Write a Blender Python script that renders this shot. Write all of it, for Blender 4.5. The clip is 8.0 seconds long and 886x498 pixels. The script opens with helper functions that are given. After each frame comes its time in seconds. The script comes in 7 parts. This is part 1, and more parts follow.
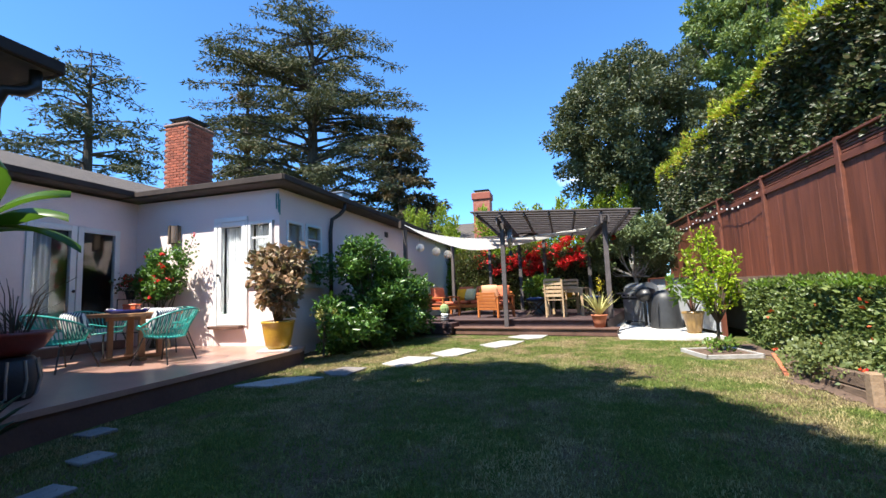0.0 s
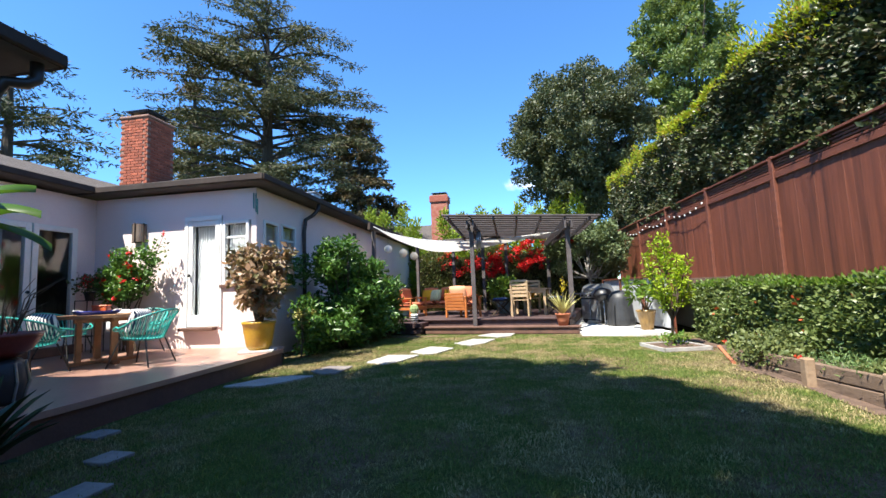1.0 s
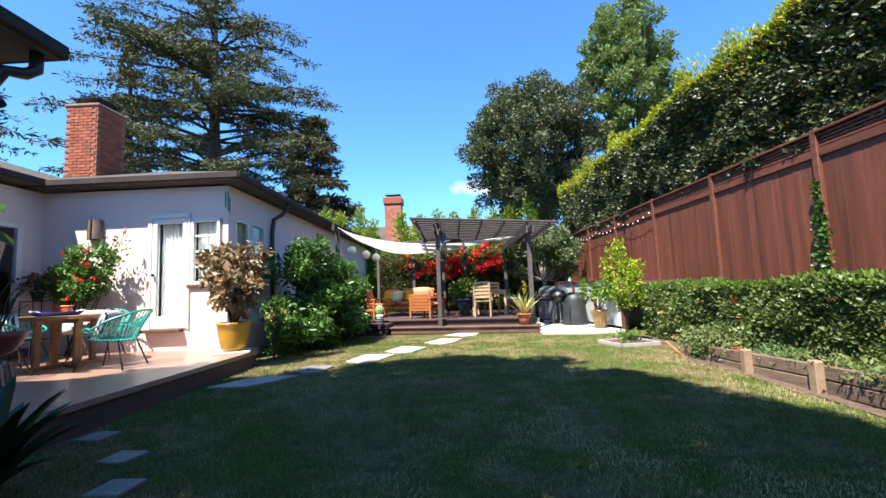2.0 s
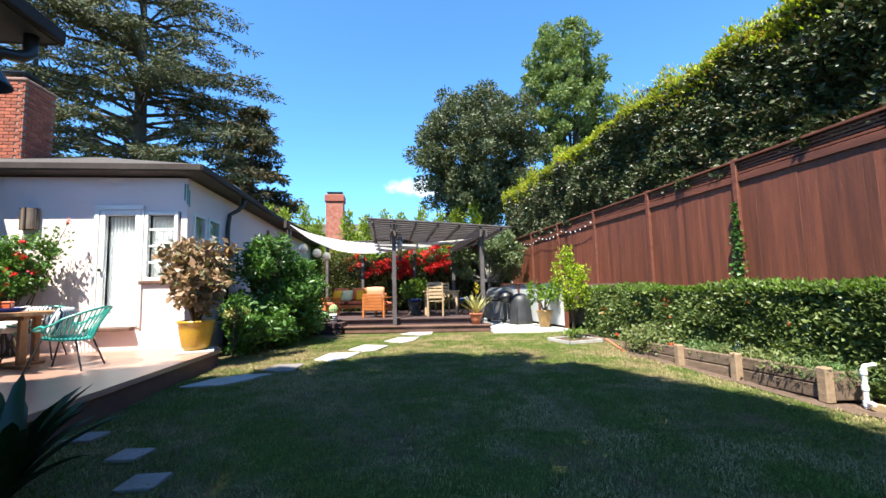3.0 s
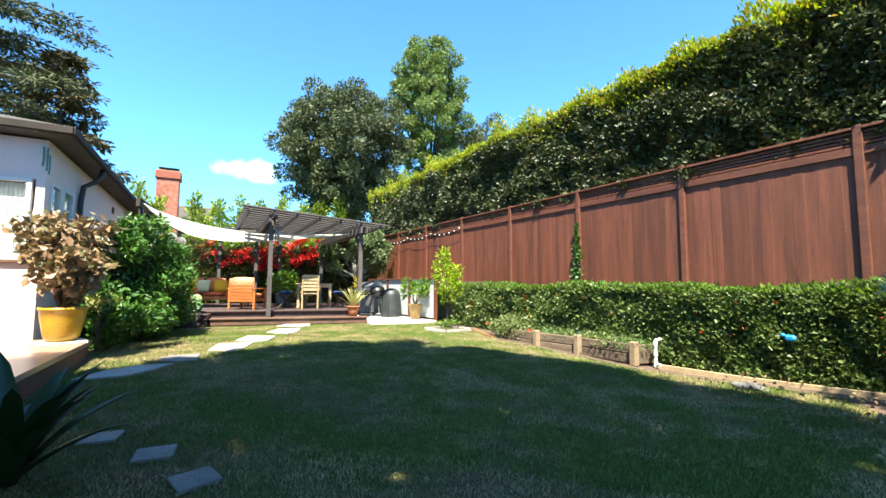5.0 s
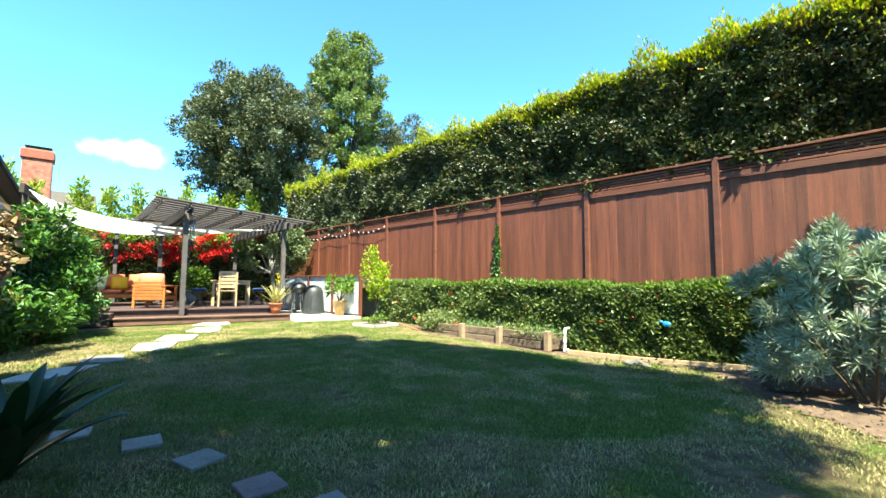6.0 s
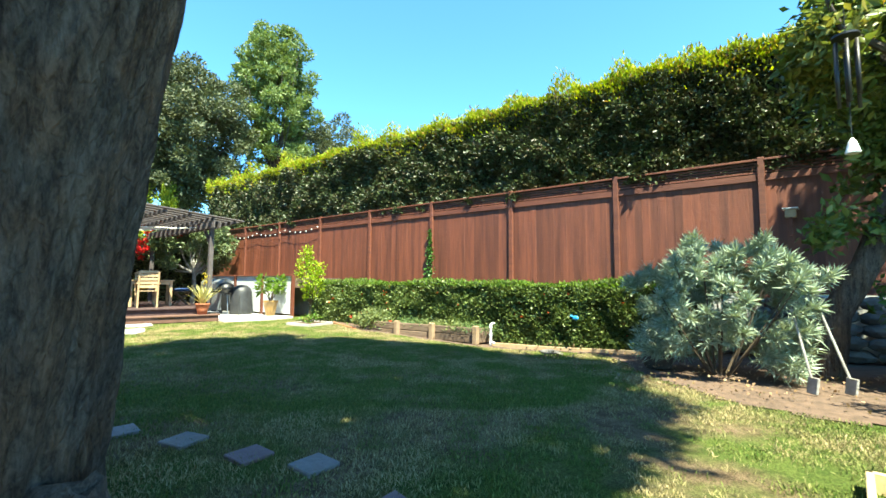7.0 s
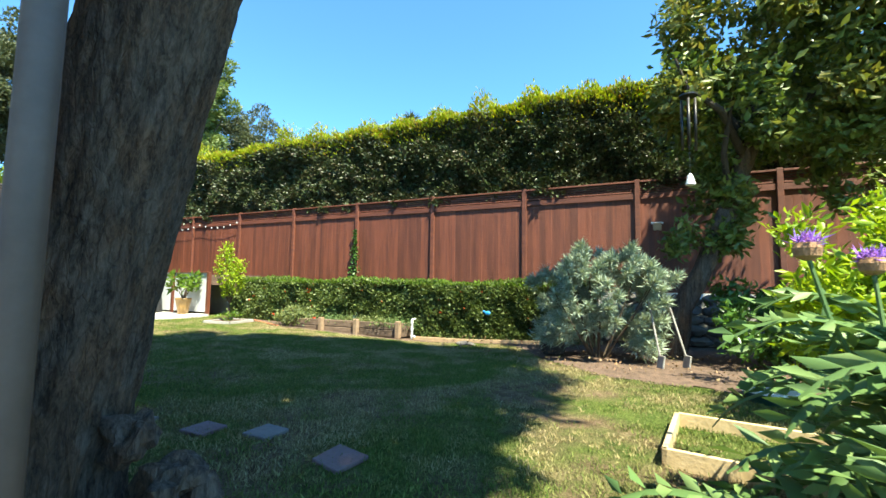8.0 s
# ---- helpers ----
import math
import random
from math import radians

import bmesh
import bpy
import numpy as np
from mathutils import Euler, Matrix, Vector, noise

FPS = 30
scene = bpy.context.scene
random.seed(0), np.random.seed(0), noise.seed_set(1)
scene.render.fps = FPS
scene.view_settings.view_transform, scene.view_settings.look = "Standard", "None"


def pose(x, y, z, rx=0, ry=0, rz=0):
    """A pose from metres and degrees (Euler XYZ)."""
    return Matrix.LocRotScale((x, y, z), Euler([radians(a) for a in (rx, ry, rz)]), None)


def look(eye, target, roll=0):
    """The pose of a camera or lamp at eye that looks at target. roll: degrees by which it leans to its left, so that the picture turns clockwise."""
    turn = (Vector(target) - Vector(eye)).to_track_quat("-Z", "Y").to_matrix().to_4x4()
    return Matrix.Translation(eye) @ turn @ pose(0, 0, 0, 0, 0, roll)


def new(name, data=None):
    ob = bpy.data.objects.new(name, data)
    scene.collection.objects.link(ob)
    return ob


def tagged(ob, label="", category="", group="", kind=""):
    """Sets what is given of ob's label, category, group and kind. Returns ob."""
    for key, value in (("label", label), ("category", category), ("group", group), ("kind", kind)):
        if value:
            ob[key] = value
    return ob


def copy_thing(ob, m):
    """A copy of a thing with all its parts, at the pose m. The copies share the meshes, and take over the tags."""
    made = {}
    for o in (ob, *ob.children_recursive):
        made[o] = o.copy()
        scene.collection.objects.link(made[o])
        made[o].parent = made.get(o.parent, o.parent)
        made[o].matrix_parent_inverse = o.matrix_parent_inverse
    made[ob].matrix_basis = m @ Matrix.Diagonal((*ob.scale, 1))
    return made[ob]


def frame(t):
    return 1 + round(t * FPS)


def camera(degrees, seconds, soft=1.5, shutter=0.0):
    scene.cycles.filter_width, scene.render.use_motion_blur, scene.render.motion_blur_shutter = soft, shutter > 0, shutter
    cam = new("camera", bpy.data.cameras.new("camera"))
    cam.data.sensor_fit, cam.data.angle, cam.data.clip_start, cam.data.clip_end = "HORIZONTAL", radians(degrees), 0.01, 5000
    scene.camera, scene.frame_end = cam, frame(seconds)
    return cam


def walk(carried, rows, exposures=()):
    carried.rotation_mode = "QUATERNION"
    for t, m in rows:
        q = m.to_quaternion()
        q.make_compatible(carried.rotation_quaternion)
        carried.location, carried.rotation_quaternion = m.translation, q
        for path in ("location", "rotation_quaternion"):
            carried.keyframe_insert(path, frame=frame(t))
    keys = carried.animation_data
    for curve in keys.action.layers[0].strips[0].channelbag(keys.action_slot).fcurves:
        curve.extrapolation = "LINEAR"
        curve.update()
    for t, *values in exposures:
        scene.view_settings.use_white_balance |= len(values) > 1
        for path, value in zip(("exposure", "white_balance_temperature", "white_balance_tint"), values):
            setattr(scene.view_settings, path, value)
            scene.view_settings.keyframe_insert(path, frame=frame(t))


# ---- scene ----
cam = camera(91.7, 8.0, shutter=0.15)
PATH = [
    (0, (0.327, 0.314, 1.139), (-0.219, 2.228, 1.335), -2.2),
    (0.5, (0.081, 0.107, 1.147), (-0.354, 2.049, 1.342), -2.3),
    (1, (-0.157, -0.101, 1.132), (-0.474, 1.864, 1.327), -2.3),
    (1.5, (-0.413, -0.282, 1.126), (-0.611, 1.699, 1.325), -2.3),
    (3, (-1.345, -0.784, 1.151), (-1.098, 1.192, 1.337), -1.4),
    (3.5, (-1.693, -0.904, 1.168), (-1.281, 1.046, 1.342), -0.8),
    (4, (-2.03, -1.018, 1.151), (-1.446, 0.887, 1.324), -0.3),
    (5.5, (-3.026, -1.287, 1.088), (-1.892, 0.353, 1.246), 0.5),
    (6, (-3.381, -1.381, 1.092), (-2.082, 0.132, 1.246), 0.4),
    (6.5, (-3.683, -1.525, 1.102), (-2.259, -0.129, 1.254), 0.2),
    (7, (-3.993, -1.68, 1.1), (-2.452, -0.414, 1.254), 0.4),
    (7.5, (-4.307, -1.837, 1.092), (-2.656, -0.719, 1.248), 0.7),
    (8, (-4.596, -1.992, 1.075), (-2.848, -1.033, 1.231), 0.9),
]
walk(cam, [(t, look(eye, target, roll)) for t, eye, target, roll in PATH], [(0, 1.42, 6500, 9), (1.5, 1.5, 6500, 8), (3.5, 1.72, 6600, 4), (5.5, 2.15, 7000, -7), (6.5, 2.38, 7100, -12), (8, 1.95, 7100, -4)])

# ---- world, sun ----
RAY = Vector((0.28, 0.5, -1.0)).normalized()  # the way the sunlight travels
world = bpy.data.worlds.new("sky")
scene.world = world
world.use_nodes = True
wn = world.node_tree
bg = wn.nodes["Background"]
sky = wn.nodes.new("ShaderNodeTexSky")
sky.sky_type = "NISHITA"
sky.sun_disc = False
sky.sun_elevation = math.asin(-RAY.z)
sky.sun_rotation = math.atan2(-RAY.x, -RAY.y)
sky.altitude = 1500
sky.air_density = 1.0
sky.dust_density = 0.0
sky.ozone_density = 6.0
clear = wn.nodes.new("ShaderNodeMix")
clear.data_type, clear.blend_type = "RGBA", "MULTIPLY"
clear.inputs[0].default_value = 1.0
clear.inputs[7].default_value = (0.62, 0.92, 1.09, 1)  # a dry, very clear sky
wn.links.new(sky.outputs[0], clear.inputs[6])
# one small fair-weather cloud low over the far trees
way = wn.nodes.new("ShaderNodeTexCoord")
puff = wn.nodes.new("ShaderNodeMapping")
puff.inputs["Scale"].default_value = (15.0, 3.3, 40.0)
puff.inputs["Location"].default_value = (-1.02, -3.2, -9.36)
billow = wn.nodes.new("ShaderNodeTexNoise")
billow.inputs["Scale"].default_value, billow.inputs["Detail"].default_value = 26.0, 5.0
far_off = wn.nodes.new("ShaderNodeVectorMath")
far_off.operation = "LENGTH"
ragged = wn.nodes.new("ShaderNodeMath")
ragged.operation = "MULTIPLY_ADD"
ragged.inputs[1].default_value = 1.7
edge_of = wn.nodes.new("ShaderNodeMapRange")
edge_of.interpolation_type = "SMOOTHSTEP"
for k, v in ((1, 1.15), (2, 1.95), (3, 0.8), (4, 0.0)):
    edge_of.inputs[k].default_value = v
cloudy = wn.nodes.new("ShaderNodeMix")
cloudy.data_type = "RGBA"
cloudy.inputs[7].default_value = (6.2, 6.6, 7.0, 1)
wn.links.new(way.outputs["Generated"], puff.inputs["Vector"])
wn.links.new(way.outputs["Generated"], billow.inputs["Vector"])
wn.links.new(puff.outputs[0], far_off.inputs[0])
wn.links.new(billow.outputs["Fac"], ragged.inputs[0])
wn.links.new(far_off.outputs["Value"], ragged.inputs[2])
wn.links.new(ragged.outputs[0], edge_of.inputs[0])
wn.links.new(edge_of.outputs[0], cloudy.inputs[0])
wn.links.new(clear.outputs[2], cloudy.inputs[6])
wn.links.new(cloudy.outputs[2], bg.inputs[0])
bg.inputs[1].default_value = 0.125
sun = new("sun", bpy.data.lights.new("sun", "SUN"))
sun.data.energy = 5.0
sun.data.angle = radians(0.55)
sun.data.color = (1.0, 0.94, 0.84)
sun.matrix_world = look((-8, -20, 40), Vector((-8, -20, 40)) + RAY)

# ---- materials ----


def nodes_of(name):
    m = bpy.data.materials.new(name)
    m.use_nodes = True
    t = m.node_tree
    return m, t, t.nodes["Principled BSDF"]


def ramp(t, fac, stops):
    r = t.nodes.new("ShaderNodeValToRGB")
    while len(r.color_ramp.elements) < len(stops):
        r.color_ramp.elements.new(0.5)
    for e, (p, c) in zip(r.color_ramp.elements, stops):
        e.position, e.color = p, (*c, 1)
    t.links.new(fac, r.inputs[0])
    return r.outputs[0]


def noise_of(t, vec, scale, detail=4.0, rough=0.6):
    n = t.nodes.new("ShaderNodeTexNoise")
    n.inputs["Scale"].default_value, n.inputs["Detail"].default_value, n.inputs["Roughness"].default_value = scale, detail, rough
    t.links.new(vec, n.inputs["Vector"])
    return n.outputs["Fac"]


def mixed(t, fac, a, b, kind="MIX"):
    n = t.nodes.new("ShaderNodeMix")
    n.data_type, n.blend_type = "RGBA", kind
    for k, v in ((0, fac), (6, a), (7, b)):
        if isinstance(v, (int, float)):
            n.inputs[k].default_value = v
        elif isinstance(v, tuple):
            n.inputs[k].default_value = (*v, 1)
        else:
            t.links.new(v, n.inputs[k])
    return n.outputs[2]


def stretched(t, sx, sy, sz, world_space=False):
    c = t.nodes.new("ShaderNodeTexCoord")
    if world_space:
        g = t.nodes.new("ShaderNodeNewGeometry")
        src = g.outputs["Position"]
    else:
        src = c.outputs["Object"]
    m = t.nodes.new("ShaderNodeMapping")
    m.inputs["Scale"].default_value = (sx, sy, sz)
    t.links.new(src, m.inputs["Vector"])
    return m.outputs[0]


def surface(name, c1, c2, scale=3.0, rough=0.7, bump=0.2, fine=40.0, metal=0.0, stretch=(1, 1, 1), per_object=0.0, per_island=0.0, spec=0.5, world_space=True):
    """A solid surface: two tones of stain, fine grain, relief, and a shift of brightness from piece to piece."""
    m, t, p = nodes_of(name)
    v = stretched(t, *stretch, world_space=world_space)
    big = noise_of(t, v, scale, 5)
    small = noise_of(t, v, fine, 3)
    col = ramp(t, big, [(0.3, c1), (0.7, c2)])
    col = mixed(t, 0.35, col, ramp(t, small, [(0.25, (0.45, 0.45, 0.45)), (0.75, (1, 1, 1))]), "MULTIPLY")
    for amount, sort in ((per_object, "o"), (per_island, "i")):
        if amount:
            if sort == "o":
                r = t.nodes.new("ShaderNodeObjectInfo").outputs["Random"]
            else:
                r = t.nodes.new("ShaderNodeNewGeometry").outputs["Random Per Island"]
            lo = 1 - amount
            col = mixed(t, 1.0, col, ramp(t, r, [(0, (lo, lo, lo)), (1, (1, 1, 1))]), "MULTIPLY")
    t.links.new(col, p.inputs["Base Color"])
    p.inputs["Roughness"].default_value, p.inputs["Metallic"].default_value = rough, metal
    p.inputs["Specular IOR Level"].default_value = spec
    if bump:
        b = t.nodes.new("ShaderNodeBump")
        b.inputs["Strength"].default_value, b.inputs["Distance"].default_value = bump, 0.02
        t.links.new(small, b.inputs["Height"])
        t.links.new(b.outputs[0], p.inputs["Normal"])
    return m


def leafy(name, tones, rough=0.45, through_light=0.35, spec=0.4, glow=(1.0, 1.0, 0.55)):
    """Leaves: tone by leaf, a gloss, and light that comes through."""
    m, t, p = nodes_of(name)
    g = t.nodes.new("ShaderNodeNewGeometry")
    n = len(tones) - 1
    tones = [(min(0.8, a * 1.4), min(0.8, b * 1.35), min(0.8, c * 1.2)) for a, b, c in tones]
    col = ramp(t, g.outputs["Random Per Island"], [(i / n, c) for i, c in enumerate(tones)])
    big = noise_of(t, g.outputs["Position"], 1.3, 2)
    col = mixed(t, 0.5, col, ramp(t, big, [(0.3, (0.65, 0.65, 0.65)), (0.7, (1, 1, 1))]), "MULTIPLY")
    t.links.new(col, p.inputs["Base Color"])
    p.inputs["Roughness"].default_value, p.inputs["Specular IOR Level"].default_value = rough, spec
    tr = t.nodes.new("ShaderNodeBsdfTranslucent")
    t.links.new(mixed(t, 1.0, col, glow, "MULTIPLY"), tr.inputs[0])
    mx = t.nodes.new("ShaderNodeMixShader")
    mx.inputs[0].default_value = through_light
    t.links.new(p.outputs[0], mx.inputs[1])
    t.links.new(tr.outputs[0], mx.inputs[2])
    t.links.new(mx.outputs[0], t.nodes["Material Output"].inputs[0])
    return m


def grass_material():
    """Mown grass: green, worn and straw-dry by patches, tone by blade."""
    m, t, p = nodes_of("grass_blade")
    g = t.nodes.new("ShaderNodeNewGeometry")
    isl, pos = g.outputs["Random Per Island"], g.outputs["Position"]
    green = ramp(t, isl, [(0.0, (0.055, 0.105, 0.016)), (0.5, (0.12, 0.17, 0.035)), (1.0, (0.22, 0.24, 0.07))])
    dry = ramp(t, isl, [(0.0, (0.17, 0.145, 0.06)), (0.5, (0.34, 0.275, 0.13)), (1.0, (0.46, 0.37, 0.21))])
    big, mid = noise_of(t, pos, 0.5, 3), noise_of(t, pos, 2.2, 4)
    fac = mixed(t, 0.5, big, mid)
    col = mixed(t, ramp(t, fac, [(0.46, (0, 0, 0)), (0.56, (1, 1, 1))]), green, dry)
    t.links.new(col, p.inputs["Base Color"])
    p.inputs["Roughness"].default_value, p.inputs["Specular IOR Level"].default_value = 0.7, 0.15
    return m


def clear_glass(name, tint=(0.9, 0.95, 0.95)):
    m, t, p = nodes_of(name)
    p.inputs["Base Color"].default_value = (*tint, 1)
    p.inputs["Roughness"].default_value = 0.02
    p.inputs["Transmission Weight"].default_value = 1.0
    return m


STUCCO = surface("pink_white_stucco", (0.82, 0.675, 0.65), (0.87, 0.735, 0.705), 0.8, 0.9, 0.35, 90)
WHITE = surface("white_paint", (0.74, 0.74, 0.72), (0.82, 0.82, 0.80), 2, 0.5, 0.08, 60)
FASCIA = surface("dark_fascia_paint", (0.04, 0.03, 0.026), (0.065, 0.05, 0.042), 3, 0.75, 0.15, 30, spec=0.2)
GUTTER = surface("bronze_gutter", (0.02, 0.018, 0.017), (0.035, 0.03, 0.028), 3, 0.4, 0.05, 30)
SOFFIT = surface("soffit_paint", (0.07, 0.06, 0.055), (0.11, 0.095, 0.085), 2, 0.8, 0.1, 30)
SHINGLE = surface("grey_asphalt_shingle", (0.055, 0.047, 0.041), (0.12, 0.1, 0.087), 6, 0.95, 0.6, 120, stretch=(1, 1, 4))
BRICK = surface("red_brick", (0.36, 0.085, 0.042), (0.48, 0.135, 0.07), 9, 0.9, 0.5, 70, per_object=0.45)
MORTAR = surface("mortar", (0.24, 0.13, 0.095), (0.32, 0.19, 0.145), 8, 0.95, 0.4, 60)
CONCRETE_CAP = surface("pale_concrete", (0.5, 0.48, 0.45), (0.62, 0.6, 0.56), 4, 0.9, 0.3, 40)
PAD = surface("white_concrete", (0.58, 0.56, 0.52), (0.7, 0.68, 0.64), 2, 0.9, 0.3, 30)
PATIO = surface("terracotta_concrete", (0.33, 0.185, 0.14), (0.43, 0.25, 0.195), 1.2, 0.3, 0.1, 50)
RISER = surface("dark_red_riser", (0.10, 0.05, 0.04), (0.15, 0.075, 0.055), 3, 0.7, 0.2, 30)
FENCE_WOOD = surface("red_brown_stained_cedar", (0.12, 0.034, 0.018), (0.24, 0.068, 0.032), 2.2, 0.62, 0.35, 26, stretch=(5, 5, 0.35), per_object=0.35)
FENCE_TRIM = surface("red_brown_trim", (0.12, 0.035, 0.02), (0.2, 0.06, 0.03), 3, 0.62, 0.3, 30, stretch=(4, 0.5, 4), per_object=0.2)
GREY_WOOD = surface("grey_brown_painted_wood", (0.075, 0.062, 0.062), (0.13, 0.11, 0.108), 5, 0.75, 0.3, 30, per_object=0.2)
DECK_WOOD = surface("dark_red_deck_stain", (0.05, 0.026, 0.026), (0.10, 0.055, 0.052), 4, 0.6, 0.3, 30, per_object=0.3)
DECK_EDGE = surface("brown_deck_step", (0.10, 0.05, 0.035), (0.17, 0.085, 0.06), 4, 0.6, 0.3, 30)
TEAK = surface("oiled_teak", (0.30, 0.15, 0.07), (0.46, 0.26, 0.13), 4, 0.45, 0.2, 40, stretch=(1, 1, 1))
PINE = surface("pale_weathered_wood", (0.40, 0.27, 0.15), (0.55, 0.39, 0.23), 5, 0.6, 0.25, 40)
ORANGE_WOOD = surface("orange_acacia_wood", (0.42, 0.13, 0.035), (0.55, 0.19, 0.055), 5, 0.45, 0.2, 30)
TIMBER = surface("weathered_timber", (0.13, 0.085, 0.055), (0.25, 0.17, 0.115), 3, 0.9, 0.5, 24, stretch=(1, 1, 6), per_object=0.3)
NEW_TIMBER = surface("new_pine_board", (0.55, 0.40, 0.20), (0.68, 0.52, 0.30), 4, 0.7, 0.2, 30)


def bark_material(name, c1, c2, crack, size=(30, 30, 10)):
    """Flaking bark: upright plates of mixed tone parted by ragged dark cracks."""
    m, t, p = nodes_of(name)
    v = stretched(t, *size, world_space=True)
    warp = t.nodes.new("ShaderNodeTexNoise")
    warp.inputs["Scale"].default_value, warp.inputs["Detail"].default_value = 1.1, 6.0
    t.links.new(v, warp.inputs["Vector"])
    bent = t.nodes.new("ShaderNodeVectorMath")
    bent.operation = "MULTIPLY_ADD"
    bent.inputs[1].default_value = (1.5, 1.5, 1.5)
    t.links.new(warp.outputs["Color"], bent.inputs[0])
    t.links.new(v, bent.inputs[2])
    cell = t.nodes.new("ShaderNodeTexVoronoi")
    cell.feature = "DISTANCE_TO_EDGE"
    cell.inputs["Scale"].default_value = 1.0
    t.links.new(bent.outputs[0], cell.inputs["Vector"])
    gap = ramp(t, cell.outputs["Distance"], [(0.0, (0, 0, 0)), (0.13, (1, 1, 1))])
    fine = noise_of(t, v, 3.2, 9, 0.75)
    big = noise_of(t, v, 0.22, 4)
    ridge = noise_of(t, stretched(t, size[0], size[1], size[2] * 0.28, world_space=True), 0.9, 7, 0.7)
    grain = ramp(t, mixed(t, 0.55, fine, ridge), [(0.4, c1), (0.58, c2)])
    warm = mixed(t, 1.0, grain, (1.15, 0.92, 0.75), "MULTIPLY")
    plate = mixed(t, ramp(t, big, [(0.45, (0, 0, 0)), (0.62, (1, 1, 1))]), grain, warm)
    t.links.new(mixed(t, mixed(t, 0.75, gap, (1, 1, 1)), crack, plate), p.inputs["Base Color"])
    p.inputs["Roughness"].default_value = 0.95
    p.inputs["Specular IOR Level"].default_value = 0.2
    b = t.nodes.new("ShaderNodeBump")
    b.inputs["Strength"].default_value, b.inputs["Distance"].default_value = 1.0, 0.025
    t.links.new(mixed(t, 0.15, mixed(t, 0.4, ridge, fine), gap), b.inputs["Height"])
    t.links.new(b.outputs[0], p.inputs["Normal"])
    return m


BARK = bark_material("plated_bark", (0.036, 0.029, 0.025), (0.155, 0.124, 0.1), (0.02, 0.015, 0.012))
DARK_BARK = surface("dark_bark", (0.035, 0.028, 0.022), (0.075, 0.06, 0.048), 5, 0.95, 0.6, 20, stretch=(2, 2, 0.6))
PALE_BARK = surface("pale_grey_bark", (0.22, 0.2, 0.18), (0.38, 0.36, 0.33), 5, 0.9, 0.5, 20)
STONE = surface("grey_slate", (0.19, 0.165, 0.155), (0.29, 0.255, 0.24), 4, 0.85, 0.4, 30, per_object=0.25)
PALE_STONE = surface("pale_flagstone", (0.36, 0.335, 0.31), (0.5, 0.475, 0.44), 4, 0.9, 0.35, 30, per_object=0.15)
ROCK = surface("grey_rubble_stone", (0.11, 0.10, 0.09), (0.22, 0.2, 0.18), 6, 0.95, 0.6, 20, per_object=0.4)
SOIL = surface("dry_soil", (0.08, 0.052, 0.035), (0.16, 0.10, 0.07), 8, 1.0, 0.7, 50)
YELLOW_GLAZE = surface("mustard_glaze", (0.42, 0.24, 0.02), (0.52, 0.31, 0.035), 5, 0.3, 0.05, 40)
OCHRE_GLAZE = surface("ochre_brown_glaze", (0.22, 0.12, 0.03), (0.38, 0.23, 0.07), 6, 0.3, 0.05, 30, stretch=(3, 3, 0.5))
TERRACOTTA = surface("terracotta_clay", (0.42, 0.13, 0.06), (0.52, 0.18, 0.09), 5, 0.8, 0.15, 40)
RED_GLAZE = surface("dark_red_glaze", (0.20, 0.03, 0.02), (0.28, 0.05, 0.03), 5, 0.35, 0.05, 40)
BLUE_GREY = surface("blue_grey_glaze", (0.14, 0.20, 0.22), (0.2, 0.27, 0.29), 5, 0.4, 0.05, 40)
BLACK = surface("black_vinyl", (0.022, 0.023, 0.026), (0.04, 0.042, 0.045), 4, 0.5, 0.2, 20)
BLACK_METAL = surface("black_metal", (0.012, 0.012, 0.013), (0.02, 0.02, 0.022), 5, 0.4, 0.03, 30)
STEEL = surface("dull_steel", (0.35, 0.36, 0.37), (0.48, 0.49, 0.5), 5, 0.35, 0.03, 30, metal=0.8)
TEAL = surface("teal_plastic_cord", (0.03, 0.30, 0.26), (0.045, 0.38, 0.33), 5, 0.4, 0.0, 30)
TEAL_METAL = surface("teal_patina", (0.05, 0.22, 0.2), (0.08, 0.3, 0.27), 5, 0.6, 0.1, 30)
BLUE_PAINT = surface("cobalt_enamel", (0.02, 0.04, 0.30), (0.03, 0.06, 0.38), 5, 0.35, 0.0, 30)
ORANGE_PAINT = surface("orange_plastic", (0.65, 0.11, 0.02), (0.72, 0.14, 0.03), 5, 0.45, 0.0, 30)
NAVY_CLOTH = surface("navy_cushion", (0.02, 0.045, 0.12), (0.03, 0.065, 0.17), 8, 0.9, 0.2, 120)
ORANGE_CLOTH = surface("burnt_orange_cushion", (0.55, 0.14, 0.07), (0.66, 0.2, 0.10), 6, 0.9, 0.2, 120)
PEACH_CLOTH = surface("peach_cushion", (0.62, 0.3, 0.16), (0.7, 0.36, 0.2), 6, 0.9, 0.2, 120)
YELLOW_CLOTH = surface("yellow_cushion", (0.62, 0.34, 0.015), (0.7, 0.4, 0.03), 6, 0.9, 0.2, 120)
GREEN_CLOTH = surface("pale_green_cushion", (0.4, 0.5, 0.3), (0.65, 0.68, 0.5), 20, 0.9, 0.2, 120)
PAPER = surface("white_paper", (0.7, 0.69, 0.65), (0.8, 0.79, 0.75), 3, 0.9, 0.1, 60)
CURTAIN = surface("white_voile", (0.66, 0.66, 0.70), (0.78, 0.78, 0.8), 4, 0.9, 0.1, 60)
# dark wall colour that stands for an unlit interior
ROOM_SHADE = surface("room_shade", (0.08, 0.075, 0.07), (0.12, 0.11, 0.1), 2, 0.9, 0.1, 30)
